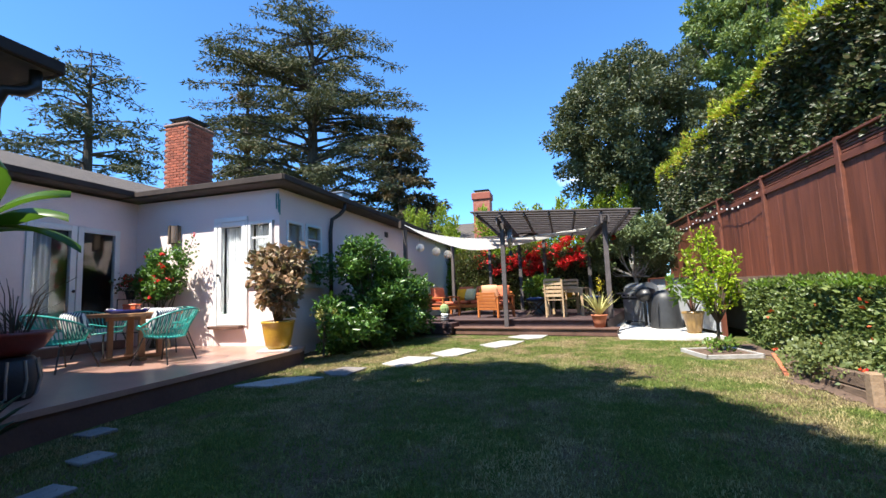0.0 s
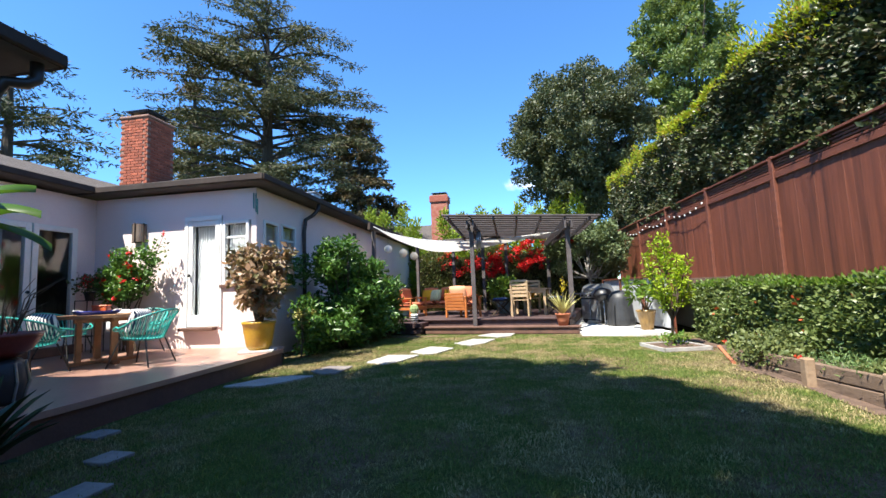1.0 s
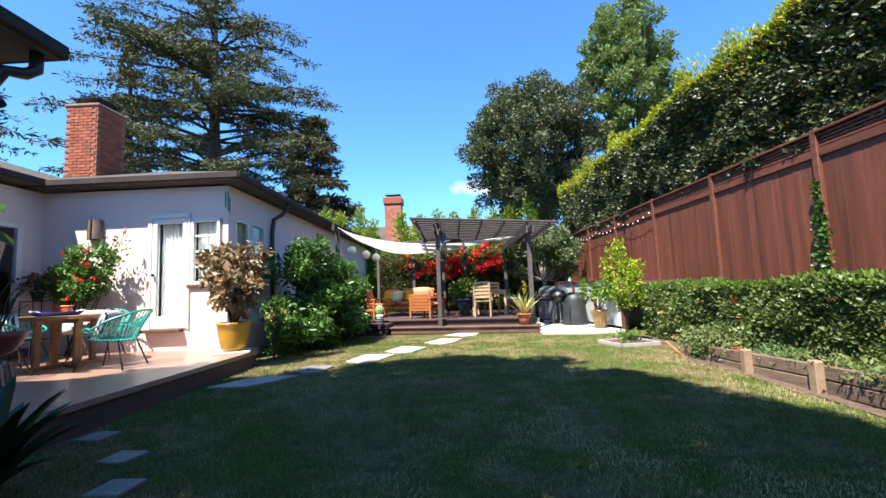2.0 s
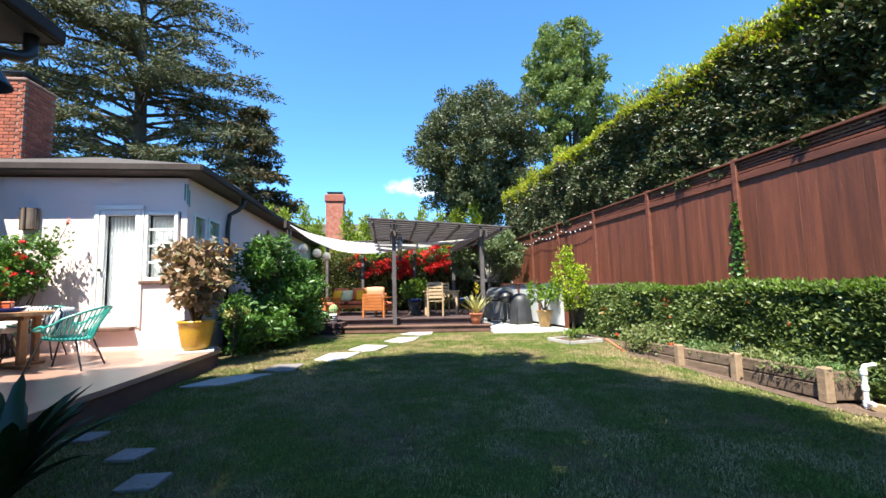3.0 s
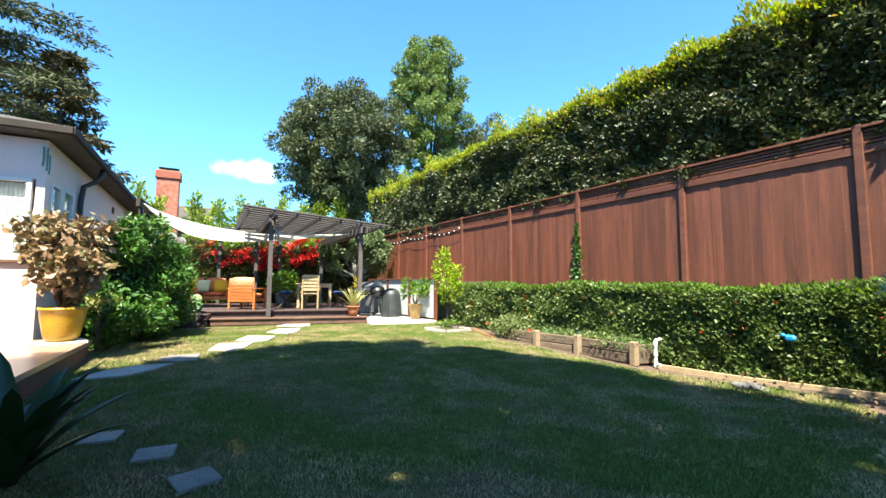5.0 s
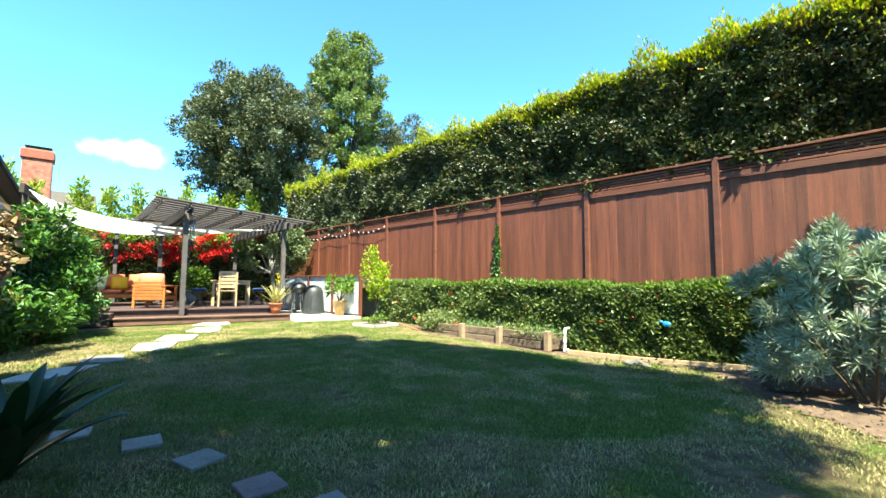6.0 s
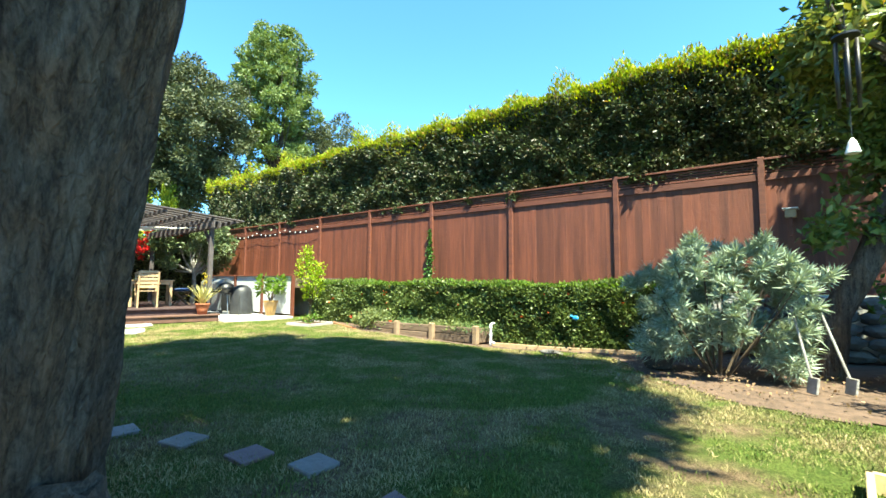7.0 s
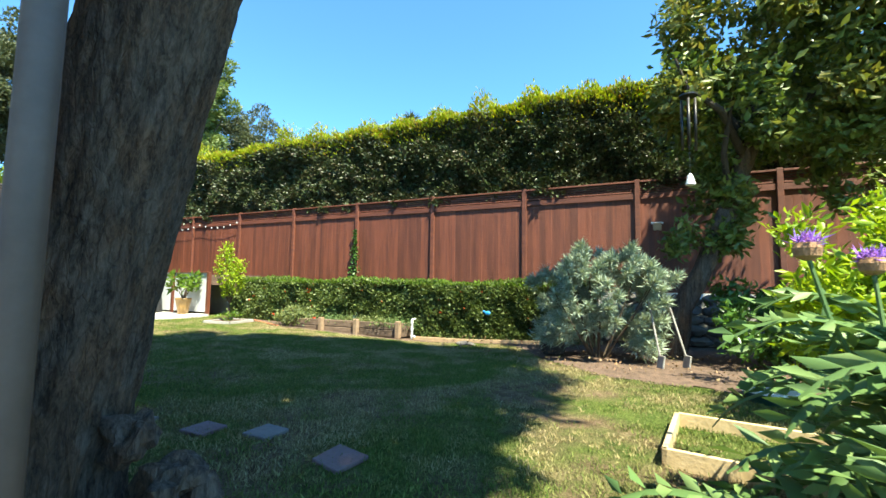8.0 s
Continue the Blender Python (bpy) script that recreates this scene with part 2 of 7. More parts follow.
PANEL = surface("pale_grey_panel", (0.50, 0.52, 0.54), (0.6, 0.62, 0.64), 2.5, 0.6, 0.1, 40)
PVC = surface("white_plastic", (0.75, 0.75, 0.73), (0.82, 0.82, 0.8), 4, 0.35, 0.0, 30)
# pipe paint made darker: the shade on the near downspout is in its colour
DOWNSPOUT = surface("shade_darkened_metal", (0.085, 0.066, 0.06), (0.12, 0.094, 0.085), 4, 0.6, 0.05, 30)
BLUE_PLASTIC = surface("bright_blue_plastic", (0.02, 0.22, 0.55), (0.03, 0.28, 0.62), 5, 0.4, 0.0, 30)
GLASS = clear_glass("window_glass")
BLUE_GLASS = clear_glass("blue_glass", (0.75, 0.9, 1.0))

# ---- mesh helpers ----
rng = np.random.default_rng(7)


def mesh_of(name, verts, faces, mats, smooth=False):
    me = bpy.data.meshes.new(name)
    me.from_pydata([tuple(v) for v in verts], [], faces)
    for m in mats if isinstance(mats, (list, tuple)) else [mats]:
        me.materials.append(m)
    if smooth:
        me.polygons.foreach_set("use_smooth", [True] * len(me.polygons))
    me.update()
    return me


def root(name, label, category, at=(0, 0, 0), rz=0.0, group="", kind=""):
    ob = new(name)
    ob.empty_display_size = 0.1
    ob.matrix_world = pose(*at, 0, 0, rz)
    return tagged(ob, label, category, group, kind)


def part(name, bm, material, parent=None, label="", smooth=False):
    """One bmesh as one mesh object, in its parent's own space."""
    me = bpy.data.meshes.new(name)
    bmesh.ops.recalc_face_normals(bm, faces=bm.faces)
    bm.to_mesh(me)
    bm.free()
    me.materials.append(material)
    if smooth:
        me.polygons.foreach_set("use_smooth", [True] * len(me.polygons))
    ob = new(name, me)
    if parent:
        ob.parent = parent
    return tagged(ob, label)


def share(name, me, parent, m):
    ob = new(name, me)
    ob.parent = parent
    ob.matrix_basis = m
    return ob


def box(bm, x0, x1, y0, y1, z0, z1, m=None, bevel=0.0):
    r = bmesh.ops.create_cube(bm, size=1.0, matrix=Matrix.LocRotScale(((x0 + x1) / 2, (y0 + y1) / 2, (z0 + z1) / 2), None, (abs(x1 - x0), abs(y1 - y0), abs(z1 - z0))))
    vs = r["verts"]
    if bevel:
        es = list({e for v in vs for e in v.link_edges})
        g = bmesh.ops.bevel(bm, geom=es, offset=bevel, segments=1, affect="EDGES", profile=0.5)
        vs = list({v for f in g["faces"] for v in f.verts} | {v for v in vs if v.is_valid})
    if m is not None:
        bmesh.ops.transform(bm, matrix=m, verts=vs)
    return bm


def boxed(x0, x1, y0, y1, z0, z1, m=None, bevel=0.006):
    return box(bmesh.new(), x0, x1, y0, y1, z0, z1, m, bevel)


def beam(bm, a, b, w, h, bevel=0.004):
    """A squared bar from a to b, w wide and h high."""
    a, b = Vector(a), Vector(b)
    d = b - a
    q = d.to_track_quat("X", "Z").to_matrix().to_4x4()
    return box(bm, 0, d.length, -w / 2, w / 2, -h / 2, h / 2, Matrix.Translation(a) @ q, bevel)


def tube(bm, pts, radii, n=8, wob=0.0, seed=0, cap=True):
    """A round bar along the points, with a radius at each."""
    r0 = random.Random(seed)
    pts = [Vector(p) for p in pts]
    rings = []
    side = None
    for i, p in enumerate(pts):
        d = (pts[min(i + 1, len(pts) - 1)] - pts[max(i - 1, 0)]).normalized()
        if side is None:
            side = d.orthogonal().normalized()
        side = (side - d * side.dot(d)).normalized()
        up = d.cross(side)
        r = radii[i] if isinstance(radii, (list, tuple)) else radii
        rings.append([bm.verts.new(p + (side * math.cos(a) + up * math.sin(a)) * r * (1 + wob * (r0.random() - 0.5))) for a in [2 * math.pi * k / n for k in range(n)]])
    for a, b in zip(rings, rings[1:]):
        for k in range(n):
            bm.faces.new((a[k], a[(k + 1) % n], b[(k + 1) % n], b[k]))
    if cap and len(rings) > 1:
        bm.faces.new(rings[0][::-1])
        bm.faces.new(rings[-1])
    return bm


def lathe(bm, profile, n=24, at=(0, 0, 0)):
    """A turned form from (radius, height) pairs."""
    rings = [[bm.verts.new((at[0] + r * math.cos(2 * math.pi * k / n), at[1] + r * math.sin(2 * math.pi * k / n), at[2] + z)) for k in range(n)] for r, z in profile]
    for a, b in zip(rings, rings[1:]):
        for k in range(n):
            bm.faces.new((a[k], a[(k + 1) % n], b[(k + 1) % n], b[k]))
    bm.faces.new(rings[0][::-1])
    bm.faces.new(rings[-1])
    return bm


def prism(bm, outline, z0, z1):
    lo = [bm.verts.new((x, y, z0)) for x, y in outline]
    hi = [bm.verts.new((x, y, z1)) for x, y in outline]
    n = len(lo)
    bm.faces.new(hi)
    bm.faces.new(lo[::-1])
    for i in range(n):
        bm.faces.new((lo[i], lo[(i + 1) % n], hi[(i + 1) % n], hi[i]))
    return bm


def sheet(bm, grid):
    """A surface through rows of points."""
    vs = [[bm.verts.new(p) for p in row] for row in grid]
    for a, b in zip(vs, vs[1:]):
        for i in range(len(a) - 1):
            bm.faces.new((a[i], a[i + 1], b[i + 1], b[i]))
    return bm


def cushion(bm, w, d, h, m=None, n=8):
    """A soft pad, fullest at its middle, from z = 0 to h."""
    vs = {}
    for s in (0, 1):
        for i in range(n + 1):
            for j in range(n + 1):
                u, v = 2 * i / n - 1, 2 * j / n - 1
                edge = (1 - abs(u) ** 4) * (1 - abs(v) ** 4)
                pin = 1 - 0.06 * (1 - edge) * (abs(u * v))
                z = h / 2 + (1 if s else -1) * h / 2 * edge ** 0.45
                if edge < 1e-6 and s:
                    vs[s, i, j] = vs[0, i, j]
                else:
                    vs[s, i, j] = bm.verts.new((u * w / 2 * pin, v * d / 2 * pin, z))
    for s in (0, 1):
        for i in range(n):
            for j in range(n):
                f = [vs[s, i, j], vs[s, i + 1, j], vs[s, i + 1, j + 1], vs[s, i, j + 1]]
                bm.faces.new(f if s else f[::-1])
    if m is not None:
        bmesh.ops.transform(bm, matrix=m, verts=list(set(vs.values())))
    return bm


def leaves(name, centres, length, width, material, parent=None, lift=0.3, spread=0.35, label="", out=None, kind=""):
    """Many single leaves, each a folded blade of two faces. lift: how far they turn up; out: the ways they point."""
    c = np.asarray(centres, dtype=np.float64)
    n = len(c)
    d = rng.normal(size=(n, 3)) if out is None else np.asarray(out) + rng.normal(size=(n, 3)) * spread
    d[:, 2] += lift
    d /= np.linalg.norm(d, axis=1)[:, None] + 1e-9
    s = np.cross(d, rng.normal(size=(n, 3)))
    s /= np.linalg.norm(s, axis=1)[:, None] + 1e-9
    up = np.cross(s, d)
    k = (1 + spread * rng.normal(size=n) * 0.6).clip(0.45, 1.7)[:, None]
    L, W = length * k, width * k
    v = np.empty((n, 4, 3))
    v[:, 0] = c
    v[:, 1] = c + d * L * 0.5 + s * W * 0.5 + up * W * 0.12
    v[:, 2] = c + d * L - up * L * 0.12
    v[:, 3] = c + d * L * 0.5 - s * W * 0.5 + up * W * 0.12
    me = bpy.data.meshes.new(name)
    me.vertices.add(4 * n)
    me.vertices.foreach_set("co", v.ravel())
    me.loops.add(6 * n)
    i = np.arange(n)[:, None] * 4
    me.loops.foreach_set("vertex_index", (i + np.array([[0, 1, 2, 0, 2, 3]])).ravel().astype(np.int32))
    me.polygons.add(2 * n)
    me.polygons.foreach_set("loop_start", (np.arange(2 * n) * 3).astype(np.int32))
    me.materials.append(material)
    me.update(calc_edges=True)
    ob = new(name, me)
    if parent:
        ob.parent = parent
    return tagged(ob, label, kind=kind)


def clumps(centres, radii, count, flat=1.0, shell=0.55):
    """Points gathered round clump centres, more of them towards each clump's skin."""
    c = np.asarray(centres, dtype=np.float64)
    r = np.asarray(radii, dtype=np.float64)
    w = r ** 2 / (r ** 2).sum()
    pick = rng.choice(len(c), count, p=w)
    d = rng.normal(size=(count, 3))
    d /= np.linalg.norm(d, axis=1)[:, None]
    q = shell + (1 - shell) * rng.random(count) ** 0.7
    d[:, 2] *= flat
    return c[pick] + d * (r[pick] * q)[:, None], d


def ellipsoid_points(n, centre, radii, low=-0.8, fill=0.75):
    d = rng.normal(size=(n * 3, 3))
    d /= np.linalg.norm(d, axis=1)[:, None]
    d = d[d[:, 2] > low][:n]
    return np.asarray(centre) + d * np.asarray(radii) * (fill + (1 - fill) * rng.random(len(d)))[:, None]


LAUREL = leafy("laurel_leaf", [(0.03, 0.075, 0.016), (0.06, 0.135, 0.025), (0.04, 0.10, 0.018), (0.10, 0.19, 0.042)], 0.35, 0.25)
HEDGE = leafy("hedge_leaf", [(0.018, 0.03, 0.012), (0.036, 0.055, 0.021), (0.06, 0.046, 0.028), (0.042, 0.064, 0.022), (0.022, 0.033, 0.013), (0.07, 0.085, 0.04)], 0.42, 0.1, 0.45)
NEW_GROWTH = leafy("new_growth_leaf", [(0.18, 0.27, 0.015), (0.28, 0.36, 0.02), (0.32, 0.30, 0.03), (0.22, 0.32, 0.02), (0.34, 0.18, 0.05)], 0.5, 0.4)
LOW_HEDGE = leafy("low_hedge_leaf", [(0.035, 0.06, 0.018), (0.09, 0.13, 0.042), (0.17, 0.215, 0.08), (0.07, 0.11, 0.034), (0.14, 0.185, 0.066)], 0.4, 0.35, 0.5)
OAK = leafy("oak_leaf", [(0.035, 0.046, 0.022), (0.06, 0.074, 0.036), (0.085, 0.1, 0.052), (0.045, 0.06, 0.028)], 0.5, 0.2)
BIRCH = leafy("ash_leaf", [(0.08, 0.13, 0.04), (0.12, 0.17, 0.06), (0.16, 0.21, 0.08), (0.09, 0.14, 0.045)], 0.5, 0.35)
CEDAR = leafy("cedar_needle", [(0.03, 0.04, 0.018), (0.05, 0.062, 0.026), (0.07, 0.068, 0.033), (0.04, 0.052, 0.022)], 0.7, 0.15)
CEDAR_BLUE = leafy("deodar_needle", [(0.03, 0.04, 0.022), (0.045, 0.058, 0.032), (0.036, 0.048, 0.025)], 0.7, 0.15)
BROWN_CONIFER = leafy("browning_conifer_needle", [(0.05, 0.046, 0.022), (0.12, 0.08, 0.04), (0.06, 0.056, 0.026), (0.045, 0.05, 0.022)], 0.7, 0.15)
CYPRESS = leafy("bright_conifer_leaf", [(0.10, 0.16, 0.02), (0.17, 0.24, 0.025), (0.23, 0.29, 0.03), (0.12, 0.18, 0.025)], 0.6, 0.3)
COPPER = leafy("copper_brown_leaf", [(0.17, 0.10, 0.06), (0.27, 0.18, 0.125), (0.13, 0.10, 0.055), (0.22, 0.13, 0.08), (0.09, 0.10, 0.045), (0.33, 0.24, 0.18)], 0.4, 0.15)
ROSE_LEAF = leafy("rose_leaf", [(0.04, 0.10, 0.02), (0.07, 0.15, 0.03), (0.10, 0.2, 0.04)], 0.4, 0.3)
RED_PETAL = leafy("red_petal", [(0.55, 0.015, 0.02), (0.7, 0.03, 0.03), (0.6, 0.02, 0.04)], 0.6, 0.35)
CORAL_PETAL = leafy("coral_petal", [(0.65, 0.06, 0.03), (0.7, 0.12, 0.05), (0.55, 0.03, 0.05)], 0.6, 0.35)
VINE_LEAF = leafy("dark_vine_leaf", [(0.045, 0.075, 0.028), (0.085, 0.115, 0.045), (0.13, 0.125, 0.06), (0.075, 0.065, 0.04)], 0.45, 0.3)
VIBURNUM = leafy("grey_green_leaf", [(0.06, 0.1, 0.045), (0.11, 0.15, 0.075), (0.16, 0.2, 0.11), (0.08, 0.12, 0.055)], 0.4, 0.25)
LIME_LEAF = leafy("lime_leaf", [(0.16, 0.26, 0.015), (0.24, 0.34, 0.02), (0.30, 0.38, 0.03), (0.12, 0.22, 0.015)], 0.4, 0.4)
OLIVE_LEAF = leafy("olive_green_leaf", [(0.07, 0.1, 0.025), (0.12, 0.15, 0.035), (0.2, 0.18, 0.05), (0.09, 0.13, 0.03)], 0.4, 0.35)
IVY = leafy("mixed_ivy_leaf", [(0.05, 0.09, 0.022), (0.09, 0.14, 0.035), (0.15, 0.18, 0.05), (0.07, 0.12, 0.03), (0.19, 0.21, 0.07)], 0.35, 0.35)
SILVER_LEAF = leafy("silver_green_leaf", [(0.2, 0.26, 0.21), (0.3, 0.36, 0.3), (0.16, 0.23, 0.18), (0.38, 0.43, 0.38)], 0.6, 0.2)
FRESH_LEAF = leafy("fresh_leaf", [(0.06, 0.12, 0.018), (0.10, 0.18, 0.025), (0.15, 0.23, 0.035)], 0.45, 0.4)
CARDOON = leafy("cardoon_leaf", [(0.05, 0.10, 0.035), (0.09, 0.16, 0.055), (0.15, 0.22, 0.085)], 0.5, 0.25)
PURPLE = leafy("purple_thistle", [(0.2, 0.1, 0.55), (0.3, 0.15, 0.65), (0.25, 0.1, 0.5)], 0.6, 0.3)
THISTLE = surface("brown_thistle_head", (0.22, 0.11, 0.05), (0.34, 0.2, 0.1), 12, 0.8, 0.4, 60)
AGAVE = surface("dark_green_agave", (0.012, 0.035, 0.01), (0.025, 0.06, 0.016), 4, 0.4, 0.1, 30)
SPIKE = leafy("pale_spike_leaf", [(0.35, 0.36, 0.15), (0.48, 0.46, 0.24), (0.25, 0.28, 0.12)], 0.5, 0.2)
BANANA = leafy("banana_leaf", [(0.035, 0.085, 0.014), (0.06, 0.13, 0.02)], 0.35, 0.4)
HERB = leafy("herb_leaf", [(0.07, 0.1, 0.035), (0.12, 0.15, 0.055), (0.17, 0.2, 0.08)], 0.5, 0.3)
GRASS = grass_material()
SAIL = leafy("cream_canvas", [(0.52, 0.52, 0.55), (0.54, 0.54, 0.57)], 0.9, 0.5, 0.1, (1, 1, 1))
STEM = surface("brown_stem", (0.06, 0.04, 0.025), (0.11, 0.08, 0.05), 8, 0.9, 0.3, 40)
# near-black backing: the shade between hedge leaves is put into this colour
GAP_SHADE = surface("hedge_gap_shade", (0.012, 0.014, 0.008), (0.03, 0.03, 0.016), 12, 1.0, 0.5, 30)

# ---- ground ----


def ground_material():
    m, t, p = nodes_of("lawn_soil")
    g = t.nodes.new("ShaderNodeNewGeometry").outputs["Position"]
    big, mid, small = noise_of(t, g, 0.8, 6), noise_of(t, g, 7, 6, 0.7), noise_of(t, g, 70, 5, 0.75)
    green = ramp(t, mid, [(0.3, (0.07, 0.12, 0.025)), (0.6, (0.16, 0.20, 0.05)), (0.78, (0.30, 0.26, 0.11))])
    dry = ramp(t, mid, [(0.35, (0.16, 0.11, 0.065)), (0.65, (0.32, 0.23, 0.14))])
    col = mixed(t, ramp(t, big, [(0.44, (0, 0, 0)), (0.58, (1, 1, 1))]), green, dry)
    col = mixed(t, 0.85, col, ramp(t, small, [(0.36, (0.25, 0.25, 0.25)), (0.64, (1, 1, 1))]), "MULTIPLY")
    t.links.new(col, p.inputs["Base Color"])
    p.inputs["Roughness"].default_value = 1.0
    p.inputs["Specular IOR Level"].default_value = 0.1
    b = t.nodes.new("ShaderNodeBump")
    b.inputs["Strength"].default_value, b.inputs["Distance"].default_value = 0.9, 0.03
    t.links.new(small, b.inputs["Height"])
    t.links.new(b.outputs[0], p.inputs["Normal"])
    return m


def height(x, y):
    """The lawn's lie: nearly level, with a hollow along the beds and a dip by the near wing."""
    if not (-8 < x < 6 and -6 < y < 12):
        return 0.0
    hollow = -0.18 * math.exp(-((x - 3.9) / 2.3) ** 2 - ((y - 3.0) / 3.2) ** 2)
    dip = -0.05 * min(1.0, max(0.0, (5.0 - y) / 2.5)) * min(1.0, max(0.0, (1.5 - x) / 2.0))
    return hollow + dip + 0.02 * noise.noise((x * 0.7, y * 0.7, 0)) - 0.02


GROUND = ground_material()
bm = bmesh.new()
N = 48
xs = [-600, -120, -40, -16] + [-8 + 14 * i / N for i in range(N + 1)] + [16, 40, 120, 600]
ys = [-600, -120, -40, -14] + [-6 + 18 * i / N for i in range(N + 1)] + [20, 40, 120, 600]
sheet(bm, [[(x, y, height(x, y)) for x in xs] for y in ys])
tagged(part("ground", bm, GROUND, smooth=True), "patchy mown lawn on sandy soil with dry spots", "ground", kind="structure")



# bare soil under the hedge, round the beds and at the shrub
PATCH = [(3.2, 7.4), (2.75, 6.3), (3.0, 5.5), (3.1, 3.4), (3.45, 2.6), (3.55, 1.0), (2.9, 0.45), (1.7, -0.3), (1.0, -1.3), (0.9, -2.6), (1.6, -4.5), (4.9, -5.5), (4.9, 9.4), (3.2, 9.4), (3.1, 8.2)]


def within(x, y, ring):
    hit = False
    for (ax, ay), (bx, by) in zip(ring, ring[1:] + ring[:1]):
        if (ay > y) != (by > y) and x < ax + (y - ay) * (bx - ax) / (by - ay):
            hit = not hit
    return hit


bm = bmesh.new()
step = 0.1
made = {}


def soil_vert(i, j):
    if (i, j) not in made:
        x, y = 0.7 + step * i, -5.6 + step * j
        made[i, j] = bm.verts.new((x, y, height(x, y) + 0.012 + 0.012 * noise.noise((x * 5, y * 5, 2))))
    return made[i, j]


for i in range(43):
    for j in range(151):
        x, y = 0.75 + step * i, -5.55 + step * j
        if within(x + 0.12 * noise.noise((x * 2, y * 2, 7)), y + 0.12 * noise.noise((x * 2, y * 2, 9)), PATCH):
            bm.faces.new((soil_vert(i, j), soil_vert(i + 1, j), soil_vert(i + 1, j + 1), soil_vert(i, j + 1)))
tagged(part("bare_soil", bm, SOIL, smooth=True), "dry brown soil strewn with leaf litter", "soil", kind="structure")

# ---- house ----
Z0, TOP = -0.16, 3.25


def wall(name, outline, label, openings=(), z0=Z0, z1=TOP, mat=None):
    """A wall from a to b (in plan), T thick away from its seen side, with openings (from, to, low, high) along it."""
    (ax, ay), (bx, by), T = outline
    L = math.hypot(bx - ax, by - ay)
    bm = bmesh.new()
    cuts = sorted(openings)
    x = 0.0
    for (s, e, lo, hi) in cuts:
        box(bm, x, s, 0, T, z0, z1)
        box(bm, s, e, 0, T, z0, lo)
        box(bm, s, e, 0, T, hi, z1)
        x = e
    box(bm, x, L, 0, T, z0, z1)
    ob = part(name, bm, mat or STUCCO)
    ob.matrix_world = pose(ax, ay, 0, 0, 0, math.degrees(math.atan2(by - ay, bx - ax)))
    return tagged(ob, label, "wall", kind="structure")


HX, HY, WX = -4.915, 7.3, -8.47
# door wall: a at the inner corner, b at the outer corner; x runs east
wall("wall_south", ((WX, HY), (HX, HY), 0.16), "pale pink stucco house wall lit by the sun", [(2.14, 2.80, 0.64, 2.66), (2.86, 3.45, 1.42, 2.64)])
wall("wall_east", ((HX, HY + 0.16), (HX, 20.0), 0.16), "pale stucco house wall in open shade", [(0.06, 0.60, 1.36, 2.66), (0.70, 1.30, 1.36, 2.68), (3.95, 5.65, 0.9, 2.5)])
wall("wall_west", ((WX, 2.6), (WX, HY), 0.16), "pale pink stucco house wall with glazed doors", [(2.72, 4.32, 0.42, 2.62)])
# near wing
wall("wall_wing_east", ((-4.33, -0.70), (-4.33, 2.6), 0.16), "pale stucco wall of the near wing")
wall("wall_wing_south", ((-9.0, -0.86), (-4.33, -0.86), 0.16), "sunlit white stucco end wall of the near wing")
wall("wall_wing_north", ((-4.49, 2.6), (-8.47, 2.6), 0.16), "pale stucco wall of the near wing facing the patio")
wall("wall_back", ((-12.5, 20.0), (-4.915, 20.0), 0.16), "plain stucco wall at the house's far end")


def hip_roof(name, x0, x1, y0, y1, z, slope, label, over=0.0):
    """A hipped roof with a fascia, a soffit and a gutter round its eaves."""
    w, l = x1 - x0, y1 - y0
    h = min(w, l) / 2
    cx0, cx1, cy0, cy1 = (x0 + h, x0 + h, y0 + h, y1 - h) if w < l else (x0 + h, x1 - h, y0 + h, y0 + h)
    bm = bmesh.new()
    e = [bm.verts.new(p) for p in ((x0, y0, z), (x1, y0, z), (x1, y1, z), (x0, y1, z))]
    r = [bm.verts.new((cx0, cy0, z + slope * h)), bm.verts.new((cx1, cy1, z + slope * h))]
    if w < l:
        fs = [(e[0], e[1], r[0]), (e[1], e[2], r[1], r[0]), (e[2], e[3], r[1]), (e[3], e[0], r[0], r[1])]
    else:
        fs = [(e[0], e[1], r[1], r[0]), (e[1], e[2], r[1]), (e[2], e[3], r[0], r[1]), (e[3], e[0], r[0])]
    for f in fs:
        bm.faces.new(f)
    bm.faces.new(e[::-1])
    top = tagged(part(name, bm, SHINGLE), label, "roof", kind="structure")
    bm = bmesh.new()
    for a, b in (((x0, y0), (x1, y0)), ((x1, y0), (x1, y1)), ((x1, y1), (x0, y1)), ((x0, y1), (x0, y0))):
        beam(bm, (*a, z - 0.05), (*b, z - 0.05), 0.05, 0.11, 0.008)
    part("fascia", bm, FASCIA, top, "dark brown fascia and gutter")
    bm = bmesh.new()
    box(bm, x0 + 0.03, x1 - 0.03, y0 + 0.03, y1 - 0.03, z - 0.11, z - 0.085)
    part("soffit", bm, SOFFIT, top)
    return top


hip_roof("roof_main", -12.6, -4.55, 6.93, 20.4, 3.4, 0.33, "low hipped roof of weathered grey shingles")
hip_roof("roof_west", -14.5, -8.12, 2.2, 14.0, 3.42, 0.36, "low grey shingle roof of the house")
hip_roof("roof_wing", -9.4, -4.05, -1.26, 3.02, 3.38, 0.3, "dark eave and roof of the near wing")

# added closed room shells behind the glass; their dimness is in the wall colour


